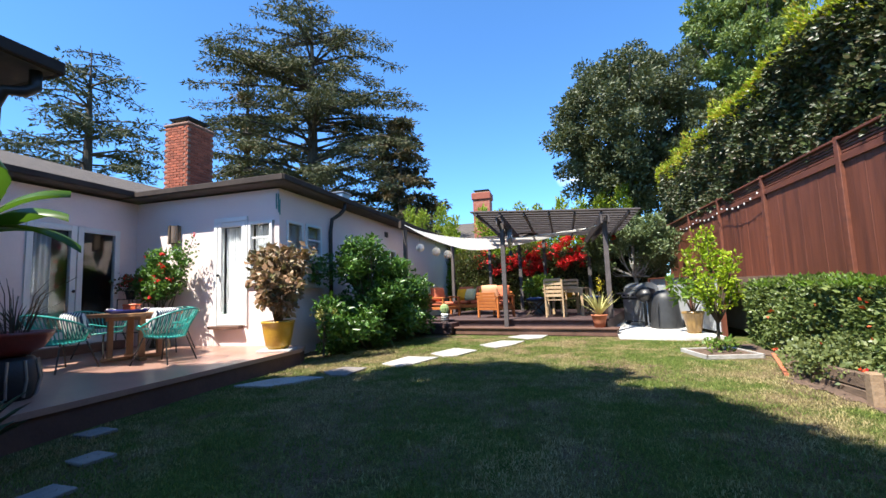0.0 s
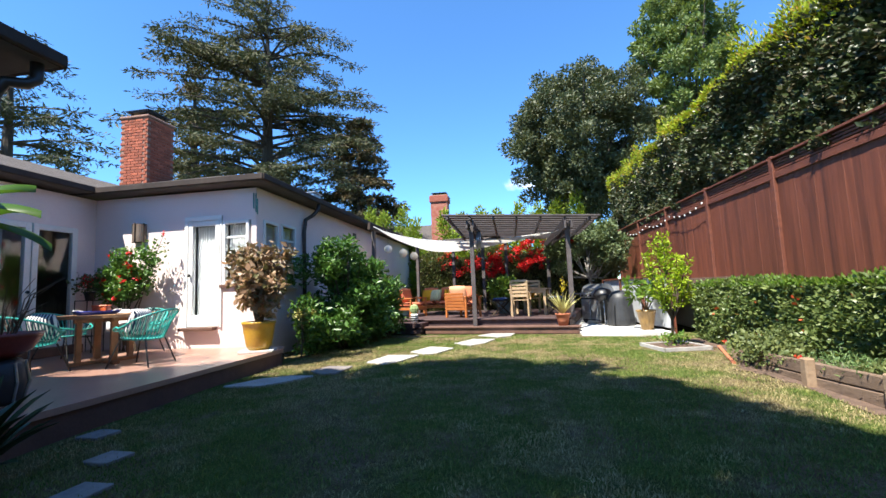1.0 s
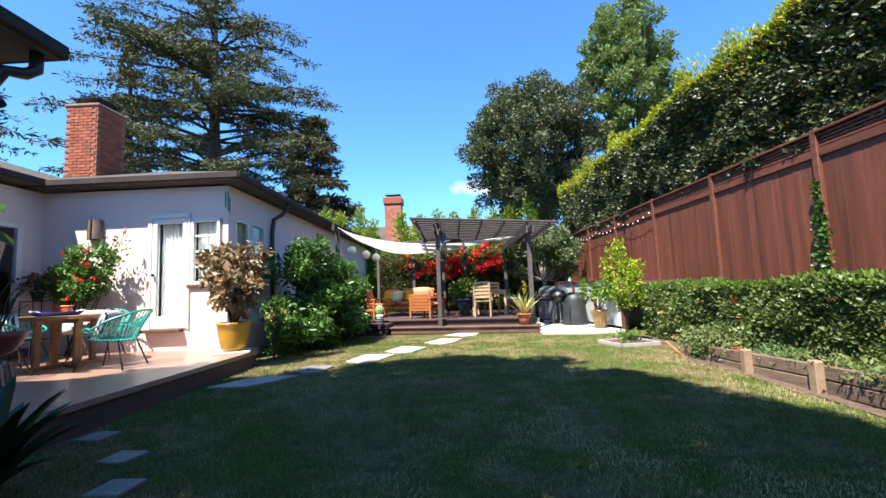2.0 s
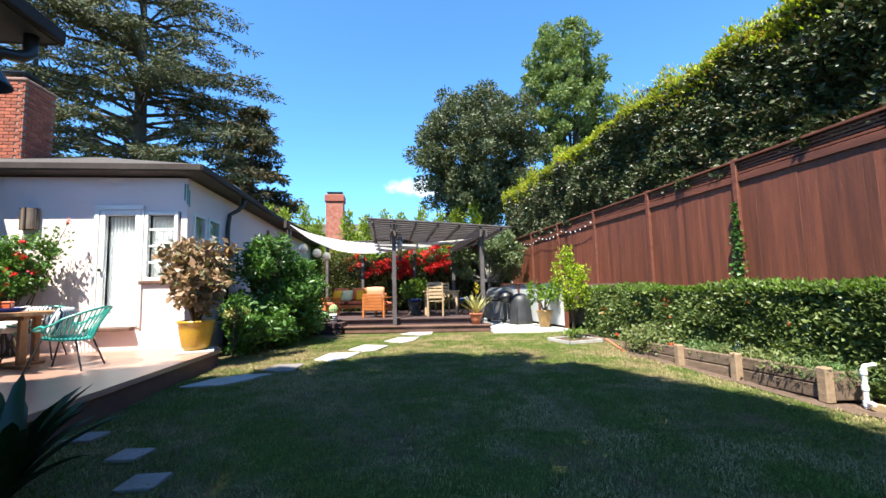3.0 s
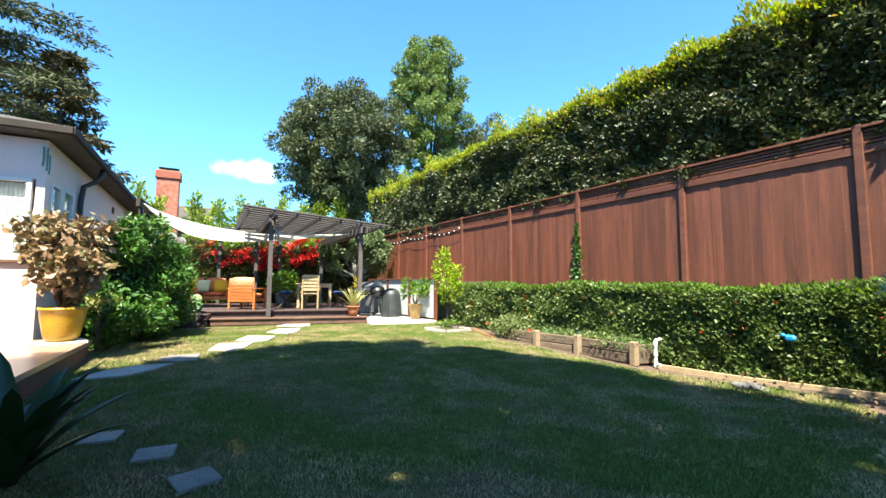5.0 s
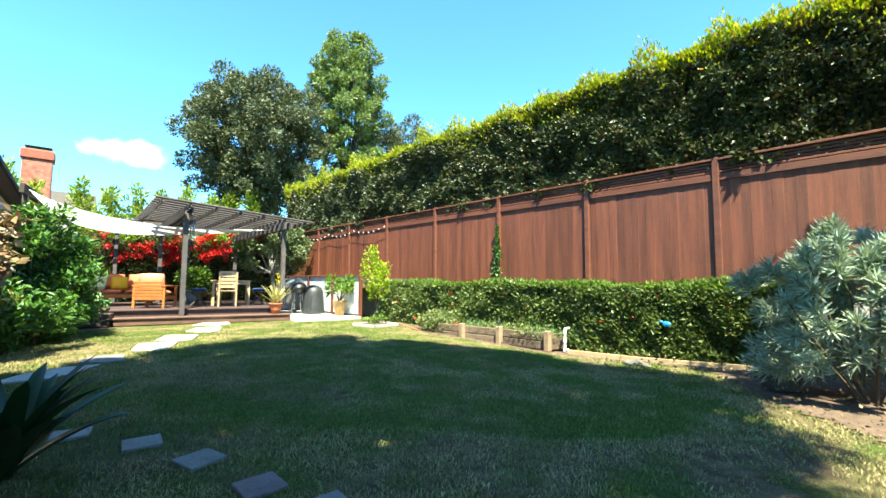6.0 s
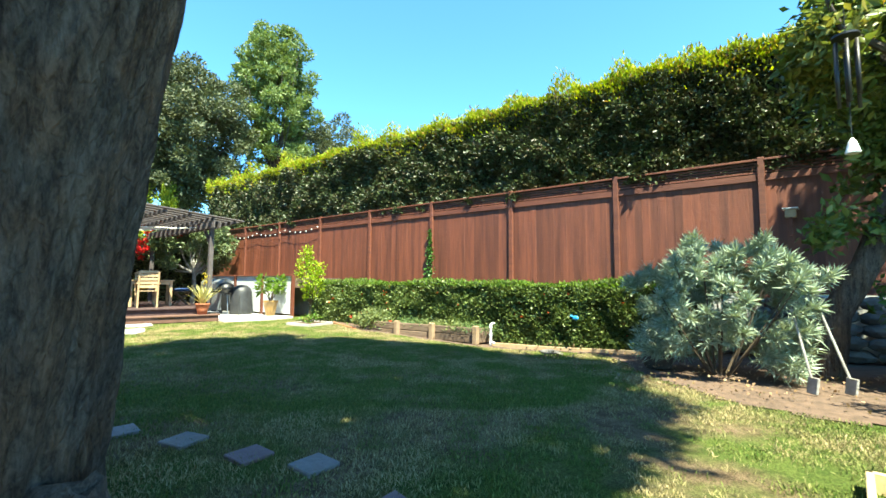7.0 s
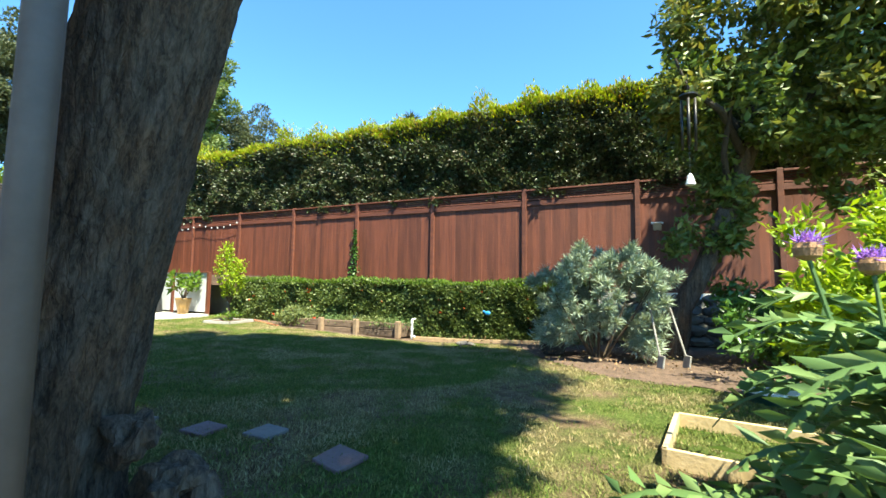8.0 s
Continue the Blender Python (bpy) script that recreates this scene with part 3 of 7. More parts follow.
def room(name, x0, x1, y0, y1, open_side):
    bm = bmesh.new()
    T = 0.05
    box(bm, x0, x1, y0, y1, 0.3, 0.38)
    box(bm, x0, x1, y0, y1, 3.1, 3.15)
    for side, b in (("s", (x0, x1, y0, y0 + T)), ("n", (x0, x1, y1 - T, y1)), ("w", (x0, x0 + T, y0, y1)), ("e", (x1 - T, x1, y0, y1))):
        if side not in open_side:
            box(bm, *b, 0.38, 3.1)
    tagged(part(name, bm, ROOM_SHADE), "added room shell, coloured dark for the dim interior", "room", kind="structure")


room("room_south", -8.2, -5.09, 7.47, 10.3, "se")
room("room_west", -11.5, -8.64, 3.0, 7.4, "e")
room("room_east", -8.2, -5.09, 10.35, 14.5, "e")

# ---- patio ----
bm = prism(bmesh.new(), [(WX, 2.6), (-4.17, 2.6), (-4.15, 6.9), (-4.35, 7.3), (WX, 7.3)], 0.19, 0.25)
tagged(part("patio_slab", bm, PATIO), "smooth terracotta-coloured concrete patio", "patio", kind="structure")
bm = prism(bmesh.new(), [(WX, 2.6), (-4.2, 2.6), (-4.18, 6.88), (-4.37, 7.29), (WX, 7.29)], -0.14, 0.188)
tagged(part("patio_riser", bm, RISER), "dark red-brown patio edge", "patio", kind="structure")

# ---- deck: its own axes, u along the step, v towards the back ----
DECK = pose(-2.6, 11.45, 0, 0, 0, math.degrees(math.atan2(-0.205, 0.979)))


def deck_root(name, label, category, u=0.0, v=0.0, z=0.0, rz=0.0, group="", kind=""):
    ob = root(name, label, category, group=group, kind=kind)
    ob.matrix_world = DECK @ pose(u, v, z, 0, 0, rz)
    return ob


deck = deck_root("deck", "dark red-brown stained timber deck with a long front step", "deck", kind="structure")
bm = bmesh.new()
box(bm, -1.9, 3.75, 0.42, 5.0, 0.02, 0.32)
part("deck_frame", bm, DECK_WOOD, deck)
for i in range(34):
    v = 0.36 + 0.137 * i
    part("deck_board", boxed(-1.9, 3.8, v, v + 0.13, 0.322, 0.36), DECK_WOOD, deck)
part("step_riser", boxed(0.0, 4.0, 0.02, 0.36, 0.0, 0.145), DECK_EDGE, deck, "brown step riser")
for i in range(3):
    part("step_board", boxed(-0.02, 4.03, -0.02 + 0.135 * i, 0.11 + 0.135 * i, 0.148, 0.185), DECK_EDGE, deck)
part("side_step", boxed(-1.2, -0.06, -0.1, 0.34, 0.0, 0.16), DECK_WOOD, deck)
part("side_platform", boxed(-1.25, -0.04, -0.14, 0.35, 0.163, 0.30), DECK_WOOD, deck)

bm = prism(bmesh.new(), [(1.32, 10.3), (2.5, 9.95), (3.25, 10.1), (3.0, 12.0), (2.7, 15.0), (1.4, 15.2)], -0.05, 0.05)
tagged(part("concrete_pad", bm, PAD), "sun-bleached white concrete pad", "paving", kind="structure")

# ---- fence ----
fence = root("fence", "tall red-brown stained board fence with lattice top", "fence", (4.66, 0, 0), math.degrees(math.atan2(0.045, 1)), kind="structure")
# in the fence's own axes y runs along it, the seen face is at x = 0
POSTS = [1.0 + 2.3 * i for i in range(-5, 8)]
FB, FT = 0.95, 2.84
me = boxed(0.0, 0.022, -0.071, 0.071, FB, FT, bevel=0.003)
board = bpy.data.meshes.new("board")
me.to_mesh(board)
me.free()
board.materials.append(FENCE_WOOD)
me = boxed(-0.05, 0.045, -0.05, 0.05, 0.6, 3.19, bevel=0.008)
post = bpy.data.meshes.new("post")
me.to_mesh(post)
me.free()
post.materials.append(FENCE_TRIM)
me = bmesh.new()
box(me, -0.028, -0.002, -1.1, 1.1, 2.80, 2.91, None, 0.003)
rail_low = bpy.data.meshes.new("trim_board")
me.to_mesh(rail_low)
me.free()
rail_low.materials.append(FENCE_TRIM)
me = boxed(-0.012, 0.006, -1.1, 1.1, -0.016, 0.016, bevel=0.002)
slat = bpy.data.meshes.new("slat")
me.to_mesh(slat)
me.free()
slat.materials.append(FENCE_TRIM)
me = boxed(-0.06, 0.05, -1.1, 1.1, 3.13, 3.165, bevel=0.004)
cap = bpy.data.meshes.new("cap_rail")
me.to_mesh(cap)
me.free()
cap.materials.append(FENCE_TRIM)
fr = random.Random(3)
for i, y in enumerate(POSTS):
    share("post", post, fence, pose(0, y, 0))
    if i + 1 < len(POSTS):
        for k in range(16):
            share("board", board, fence, pose(0.002 + 0.006 * fr.random(), y + 0.12 + k * 0.1375, 0, 0, 0, fr.uniform(-0.5, 0.5)))
        share("trim_board", rail_low, fence, pose(0, y + 1.15, 0))
        for k in range(4):
            share("slat", slat, fence, pose(0, y + 1.15, 2.945 + 0.05 * k))
        share("cap_rail", cap, fence, pose(0, y + 1.15, 0))
bm = bmesh.new()
box(bm, 0.03, 0.05, POSTS[0], POSTS[-1], FB, FT)
part("backing_rail", bm, FENCE_TRIM, fence)

# ---- hedges ----


def fence_point(y, x=0.0):
    return (4.66 - 0.045 * y + x, y)


def face_points(n, y0, y1, z0, z1, x0, depth, bulge, slope=0.0, top_share=0.25):
    """Points over the seen face and the top of a clipped hedge that runs along y; x0 is its face at y = 0."""
    y = y0 + (y1 - y0) * rng.random(n)
    top = rng.random(n) < top_share
    z = z0 + (z1 - z0) * rng.random(n)
    wav = np.array([noise.noise((0.0, a * 0.9, b * 0.9)) + 0.5 * noise.noise((3.0, a * 2.6, b * 2.6)) for a, b in zip(y, z)])
    x = x0 + slope * y - bulge * wav + rng.random(n) ** 2 * 0.18
    tz = np.array([noise.noise((7.0, a * 0.7, 0)) for a in y])
    x = np.where(top, x0 + slope * y + depth * rng.random(n), x)
    z = np.where(top, z1 + 0.12 * tz + 0.1 * (rng.random(n) - 0.5), z)
    p = np.stack([x, y, z], 1)
    o = np.where(top[:, None], np.array([[-0.2, 0, 1.0]]), np.array([[-1.0, 0, 0.25]]))
    return p, o


tall = root("tall_hedge", "tall clipped dark green hedge with yellow-green new tips behind a fence", "hedge")
p, o = face_points(150000, -6.0, 18.5, 3.0, 5.1, 4.76, 1.3, 0.3, -0.045, 0.18)
leaves("leaf_mass", p, 0.074, 0.042, HEDGE, tall, 0.0, 0.85, out=o)
p, o = face_points(52000, -6.0, 18.5, 4.93, 5.2, 4.74, 1.1, 0.2, -0.045, 0.62)
tuft = np.array([max(0.0, noise.noise((5.0, a * 1.7, 1)) + 0.15) for a in p[:, 1]])
p[:, 2] += tuft * 1.0 * rng.random(len(p)) ** 1.5
leaves("new_growth", p, 0.085, 0.03, NEW_GROWTH, tall, 1.0, 0.5, "yellow-green and coppery new growth", out=o)
p, o = face_points(3200, -1.9, 18.5, 4.65, 5.15, 4.74, 0.5, 0.16, -0.045, 0.0)
leaves("young_growth", p, 0.07, 0.03, NEW_GROWTH, tall, 0.6, 0.5, out=o)
# dark sheets behind face and top leaves, painted shade for the gaps
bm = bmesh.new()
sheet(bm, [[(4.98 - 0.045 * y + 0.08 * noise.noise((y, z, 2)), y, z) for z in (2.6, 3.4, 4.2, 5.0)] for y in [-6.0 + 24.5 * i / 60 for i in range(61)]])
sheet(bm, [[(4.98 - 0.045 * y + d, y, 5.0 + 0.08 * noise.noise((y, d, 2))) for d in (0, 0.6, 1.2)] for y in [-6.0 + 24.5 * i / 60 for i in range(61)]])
part("inner_shade_sheet", bm, GAP_SHADE, tall)
bm = bmesh.new()
for i in range(16):
    y = -1.5 + 1.3 * i
    tube(bm, [(5.2 - 0.045 * y, y, 0.0), (5.15 - 0.045 * y, y + 0.1, 2.0), (5.2 - 0.045 * y, y, 4.6)], [0.06, 0.05, 0.02], 6)
part("stemwork", bm, DARK_BARK, tall)

low = root("low_hedge", "waist-high clipped green hedge in front of the fence", "hedge")
p, o = face_points(96000, -0.6, 9.3, -0.12, 1.02, 3.95, 0.7, 0.17, -0.055, 0.3)
leaves("leaf_mass", p, 0.056, 0.037, LOW_HEDGE, low, 0.1, 0.7, out=o)
p, o = face_points(5200, -0.6, 9.3, 1.0, 1.07, 3.93, 0.6, 0.1, -0.055, 0.6)
leaves("new_growth", p, 0.055, 0.028, FRESH_LEAF, low, 0.7, 0.5, out=o)
p, o = face_points(70, -0.6, 8.6, 0.1, 0.98, 3.91, 0.3, 0.1, -0.055, 0.0)
leaves("red_foliage", p, 0.06, 0.04, CORAL_PETAL, low, 0.2, 0.5, "scattered red-brown leaves", out=o)
y = rng.random(6000) * 0.25 + 9.2
leaves("end_foliage", np.stack([3.45 + rng.random(6000) * 0.75, y, rng.random(6000) * 1.02], 1), 0.075, 0.05, LOW_HEDGE, low, 0.2, 0.6)
# same dark backing in the low hedge, shade seen between its leaves
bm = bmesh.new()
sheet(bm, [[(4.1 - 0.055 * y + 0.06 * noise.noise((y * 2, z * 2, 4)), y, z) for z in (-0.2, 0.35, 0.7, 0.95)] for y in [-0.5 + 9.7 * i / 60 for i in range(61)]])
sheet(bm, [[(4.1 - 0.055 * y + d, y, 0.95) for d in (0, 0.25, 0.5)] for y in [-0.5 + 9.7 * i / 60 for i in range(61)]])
part("inner_shade_sheet", bm, GAP_SHADE, low)

# ---- near tree, whose crown shades the lawn ----


def bark_trunk(bm, pts, radii, n=40, amount=0.06, seed=0):
    """A trunk with ridges and furrows in its bark."""
    def along(f):
        k = f * (len(pts) - 1)
        i = min(int(k), len(pts) - 2)
        return Vector(pts[i]).lerp(Vector(pts[i + 1]), k - i), radii[i] + (radii[i + 1] - radii[i]) * (k - i)
    M = 260 if n > 60 else 90
    rings = []
    for j in range(M + 1):
        c, r = along(j / M)
        ring = []
        for k in range(n):
            a = 2 * math.pi * k / n
            d = Vector((math.cos(a), math.sin(a), 0))
            ridge = noise.noise((d.x * 4.5 + seed, d.y * 4.5, c.z * 1.3)) + 0.6 * noise.noise((d.x * 11, d.y * 11 + seed, c.z * 3.5)) + 0.45 * noise.noise((d.x * 22, d.y * 22, c.z * 7)) + 0.3 * noise.noise((d.x * 45, d.y * 45, c.z * 16)) - 0.8 * max(0.0, abs(noise.noise((d.x * 9 + 3, d.y * 9, c.z * 2.2))) * -6 + 0.7)
            ring.append(bm.verts.new(c + d * r * (1 + amount * ridge)))
        rings.append(ring)
    for a, b in zip(rings, rings[1:]):
        for k in range(n):
            bm.faces.new((a[k], a[(k + 1) % n], b[(k + 1) % n], b[k]))
    return bm


tree = root("shade_tree", "old leaning tree with furrowed grey-brown bark", "tree")


def TC(z):
    """The leaning trunk's middle at height z."""
    return (-3.82 + 0.05 * (z - 1.15), -0.06 - 0.33 * (z - 1.15), z)



bm = bark_trunk(bmesh.new(), [TC(-0.2), TC(0.15), TC(0.5), TC(1.2), TC(2.0), TC(3.0), TC(4.5)], [0.44, 0.35, 0.285, 0.24, 0.225, 0.23, 0.21], 150, 0.085)
part("trunk", bm, BARK, tree, smooth=True)
bm = bmesh.new()
for c, r in (((-3.62, -0.42, 0.02), 0.10), ((-3.45, -0.3, 0.0), 0.08), ((-3.55, -0.12, 0.1), 0.13), ((-3.5, -0.55, -0.02), 0.09), ((-3.9, -0.5, 0.05), 0.15), ((-3.62, -0.28, 0.3), 0.11), ((-3.69, -0.2, 0.48), 0.09), ((-3.54, -0.34, 0.2), 0.09)):
    s = bmesh.ops.create_icosphere(bm, subdivisions=3, radius=r, matrix=Matrix.Translation(c))
    for v in s["verts"]:
        v.co += (v.co - Vector(c)) * 0.75 * (noise.noise(v.co * 11) + 0.5 * noise.noise(v.co * 26))
part("root_burl", bm, BARK, tree, "knotted burls at the foot")
bm = bmesh.new()
tr = random.Random(5)
fork = Vector(TC(4.4))
for i in range(11):
    a = 2 * math.pi * i / 11 + tr.uniform(-0.2, 0.2)
    end = Vector((-4.0 + 3.4 * math.cos(a) * tr.uniform(0.5, 1), -1.4 + 3.8 * math.sin(a) * tr.uniform(0.5, 1), tr.uniform(8.4, 9.6)))
    mid = fork.lerp(end, 0.5) + Vector((0, 0, 0.7))
    tube(bm, [fork, mid, end], [0.13, 0.08, 0.03], 8)
part("limbwork", bm, BARK, tree)
# the crown's outline in plan, about nine metres up, and the gaps that let spots of sun through
CROWN = [(-7.6, 0.4), (-5.4, 1.6), (-4.1, 2.5), (-3.4, 2.6), (-2.3, 2.1), (-1.5, 1.4), (-0.75, 0.45), (-0.2, -0.7), (0.15, -1.9), (0.3, -3.0), (0.1, -3.9), (-0.45, -4.4), (-1.4, -4.9), (-2.9, -5.4), (-4.1, -5.45), (-4.7, -5.35), (-5.5, -5.5), (-7.2, -5.5), (-8.2, -3.0)]
GAPS = [(-4.07, -3.1, 0.15), (-3.48, -4.25, 0.09), (-4.65, -4.1, 0.1), (-2.6, -3.5, 0.08), (-1.9, -3.9, 0.09), (-3.2, -4.7, 0.1), (-2.2, -4.4, 0.12)]
cc = []
for i in range(24):
    for j in range(24):
        q = (-8.3 + 0.38 * i + tr.uniform(-0.2, 0.2), -5.7 + 0.38 * j + tr.uniform(-0.2, 0.2))
        if within(*q, CROWN):
            cc.append((*q, 9.1 + tr.uniform(-0.4, 0.4)))
p, d = clumps(cc, [tr.uniform(0.36, 0.52) for _ in cc], 100000, 0.6, 0.1)
level = (9.1 - p[:, 2])[:, None] * np.array([[0.28, 0.5]])
through_x, through_y = (p[:, :2] + level).T
lit = np.zeros(len(p), dtype=bool)
for gx, gy, gr_ in GAPS:
    lit |= ((through_x - gx) / 1.5) ** 2 + (through_y - gy) ** 2 < gr_ ** 2
leaves("crown", p[~lit], 0.18, 0.1, LAUREL, tree, 0.1, 0.4)

# ---- far trees ----


def cedar(name, label, base, h, low, reach, count, mat, seed, tiers=26, per=5, droop=0.12, flat=0.22, clump=0.75, leaf=(0.34, 0.1), bark=None):
    """A conifer with level tiers of boughs; reach(f) is the bough's length at f of the height."""
    r = random.Random(seed)
    t = root(name, label, "tree", base)
    lean = (r.uniform(-0.02, 0.02), r.uniform(-0.02, 0.02))
    bm = bmesh.new()
    tube(bm, [(lean[0] * z, lean[1] * z, z) for z in (0, h * 0.3, h * 0.6, h * 0.85, h)], [h * 0.026, h * 0.021, h * 0.014, h * 0.006, 0.02], 10, 0.15, seed)
    part("trunk", bm, bark or DARK_BARK, t)
    bm = bmesh.new()
    cs, rs = [], []
    for k in range(tiers):
        f = low + (1 - low) * (k + r.uniform(0, 0.8)) / tiers
        z = h * min(f, 0.985)
        for j in range(per):
            a = r.uniform(0, 2 * math.pi)
            L = reach(f) * r.uniform(0.55, 1.08)
            rise = r.uniform(-0.02, 0.22) * L
            pts = []
            for s in (0, 0.35, 0.7, 1.0):
                pts.append(Vector((lean[0] * z + math.cos(a) * L * s, lean[1] * z + math.sin(a) * L * s, z + rise * math.sin(s * 2.4) - droop * L * s * s)))
            tube(bm, pts, [0.03 + 0.012 * L, 0.02 + 0.008 * L, 0.02 + 0.004 * L, 0.012], 5)
            m = max(2, int(L * 1.5))
            for q in range(m):
                s = 0.3 + 0.7 * (q + r.random()) / m
                i = min(int(s / 0.35), 2) if s < 1 else 2
                c = pts[i].lerp(pts[i + 1], min(1, max(0, (s - (0, 0.35, 0.7)[i]) / (0.35, 0.35, 0.3)[i])))
                cs.append(c + Vector((r.uniform(-0.4, 0.4), r.uniform(-0.4, 0.4), r.uniform(-0.25, 0.12))) * (0.3 + 0.08 * L))
                rs.append(clump * r.uniform(0.6, 1.15) * (0.55 + 0.08 * min(L, 6)))
    part("branchwork", bm, bark or DARK_BARK, t)
    p, d = clumps(cs, rs, count, flat, 0.15)
    d[:, 2] -= 0.15
    leaves("crown", p, leaf[0], leaf[1], mat, t, -0.1, 0.4, out=d)
    return t


def taper(points):
    xs_, ys_ = zip(*points)
    return lambda f: float(np.interp(f, xs_, ys_))


cedar("cedar_tree", "big old cedar with layered dark green boughs beyond the house", (-14.9, 24, 0), 20.6, 0.2, taper([(0.2, 7.9), (0.5, 7.8), (0.7, 6.9), (0.85, 5.2), (0.95, 2.6), (1, 0.7)]), 66000, CEDAR, 11, 25, 7, 0.12, 0.17, 0.62, (0.25, 0.07))
cedar("browning_conifer", "browning conifer beside the big cedar", (-9.3, 24.8, 0), 12.2, 0.12, taper([(0.1, 3.1), (0.5, 2.9), (0.85, 1.6), (1, 0.4)]), 24000, BROWN_CONIFER, 5, 26, 6, 0.2, 0.4, 0.6, (0.28, 0.1))
cedar("slender_conifer", "thin greyish conifer behind the cedar", (-22.6, 27, 0), 19.0, 0.33, taper([(0.3, 2.8), (0.6, 2.2), (1, 0.4)]), 9000, BROWN_CONIFER, 8, 20, 5, 0.2, 0.4, 0.6, (0.28, 0.1))
cedar("deodar_tree", "open-crowned deodar against the sky", (-34.8, 24, 0), 21.6, 0.36, taper([(0.3, 8.0), (0.55, 6.8), (0.8, 5.4), (0.93, 3.2), (1, 1.6)]), 11500, CEDAR_BLUE, 21, 15, 5, 0.1, 0.16, 0.85, (0.4, 0.11))


def broadleaf(name, label, base, crown, radii, n_clumps, clump, count, mat, leaf, seed, trunk=0.3, bark=None, low=-0.75):
    r = random.Random(seed)
    t = root(name, label, "tree", base)
    bm = bmesh.new()
    c = Vector(crown)
    tube(bm, [(0, 0, 0), (0.1, 0.05, c.z * 0.35), (c.x * 0.7, c.y * 0.7, c.z * 0.8)], [trunk, trunk * 0.8, trunk * 0.55], 10, 0.15, seed)
    pts = ellipsoid_points(n_clumps, crown, radii, low, 0.45)
    for q in pts[:: max(1, len(pts) // 26)]:
        s = Vector((c.x * 0.5, c.y * 0.5, c.z * 0.62))
        e = Vector(q)
        tube(bm, [s, s.lerp(e, 0.5) + Vector((0, 0, -0.2)), e], [trunk * 0.35, trunk * 0.18, 0.02], 5)
    part("trunk", bm, bark or DARK_BARK, t)
    p, d = clumps(pts, [clump * r.uniform(0.6, 1.25) for _ in pts], count, 0.85, 0.3)
    leaves("crown", p, leaf[0], leaf[1], mat, t, 0.15, 0.45, out=d * 0.6)
    return t


broadleaf("oak_tree", "broad dark green live oak beyond the fence", (3.4, 20.9, 0), (0.0, 0, 7.9), (3.55, 3.1, 4.15), 300, 0.52, 90000, OAK, (0.14, 0.075), 3, low=-0.95)
broadleaf("ash_tree", "tall airy light green tree beyond the fence", (8.6, 21.2, 0), (0.0, 0, 11.2), (2.45, 2.1, 5.2), 150, 0.46, 42000, BIRCH, (0.17, 0.085), 4, 0.22)
broadleaf("pine_tree", "rounded green tree beyond the hedge", (13.4, 22.2, 0), (0, 0, 8.4), (3.0, 2.4, 4.2), 110, 0.55, 30000, OAK, (0.16, 0.06), 14, 0.25)
broadleaf("viburnum_tree", "small glossy-leaved tree with pale trunks behind the grills", (2.45, 15.6, 0), (-0.1, -0.3, 2.25), (1.3, 0.9, 1.1), 60, 0.3, 20000, VIBURNUM, (0.11, 0.05), 6, 0.09, PALE_BARK)

spires = random.Random(9)
spots = [(-7.2, 21, 5.4), (-6.3, 20, 5.0), (-5.4, 20.5, 5.3), (-4.6, 19.5, 4.5), (-3.3, 20, 4.9), (-2.4, 19.5, 4.6), (-1.6, 20, 4.9), (-0.7, 19.8, 4.7), (0.2, 20.2, 5.0), (1.1, 19.6, 4.8), (2.0, 20.2, 5.1), (2.8, 19.6, 5.3), (3.4, 20.4, 5.6)]
for i, (x, y, h) in enumerate(spots):
    t = root("cypress", "bright yellow-green cypress in a boundary row", "tree", (x, y, 0), group="boundary cypresses")
    tube_bm = tube(bmesh.new(), [(0, 0, 0), (0, 0, h * 0.9)], [0.06, 0.02], 6)
    part("trunk", tube_bm, DARK_BARK, t)
    cs = [(spires.uniform(-0.8, 0.8) * (1.1 - k / 26), spires.uniform(-0.6, 0.6) * (1.1 - k / 26), 0.4 + (h - 0.5) * k / 26) for k in range(27)]
    p, d = clumps(cs, [0.6 * (1.2 - k / 32) for k in range(27)], 6200, 1.1, 0.2)
    leaves("crown", p, 0.17, 0.065, CYPRESS, t, 0.8, 0.4, out=d)
for x, y, h, w in ((-30.5, 20, 11.2, 0.7), (-38.5, 24, 14.5, 0.9)):
    t = root("dark_cypress", "narrow dark cypress spire beyond the roof", "tree", (x, y, 0))
    part("trunk", tube(bmesh.new(), [(0, 0, 0), (0, 0, h * 0.9)], [0.12, 0.03], 6), DARK_BARK, t)
    cs = [(0, 0, 1 + (h - 1) * k / 20) for k in range(21)]
    p, d = clumps(cs, [w * (1.1 - k / 21) + 0.1 for k in range(21)], 2600, 1.2, 0.5)
    leaves("crown", p, 0.25, 0.09, OAK, t, 0.8, 0.4, out=d)

# palm far beyond the hedge
palm = root("palm_tree", "distant small palm above the hedge line", "tree", (34.1, 23.7, 0))
part("trunk", tube(bmesh.new(), [(0, 0, 0), (0.3, 0, 10), (0.2, 0, 18.9)], [0.3, 0.2, 0.16], 8), DARK_BARK, palm)
d = rng.normal(size=(120, 3))
leaves("crown", np.array([[0.2, 0, 18.9]]) + d * 0.1, 0.95, 0.16, OAK, palm, 0.2, 0.4, out=d)

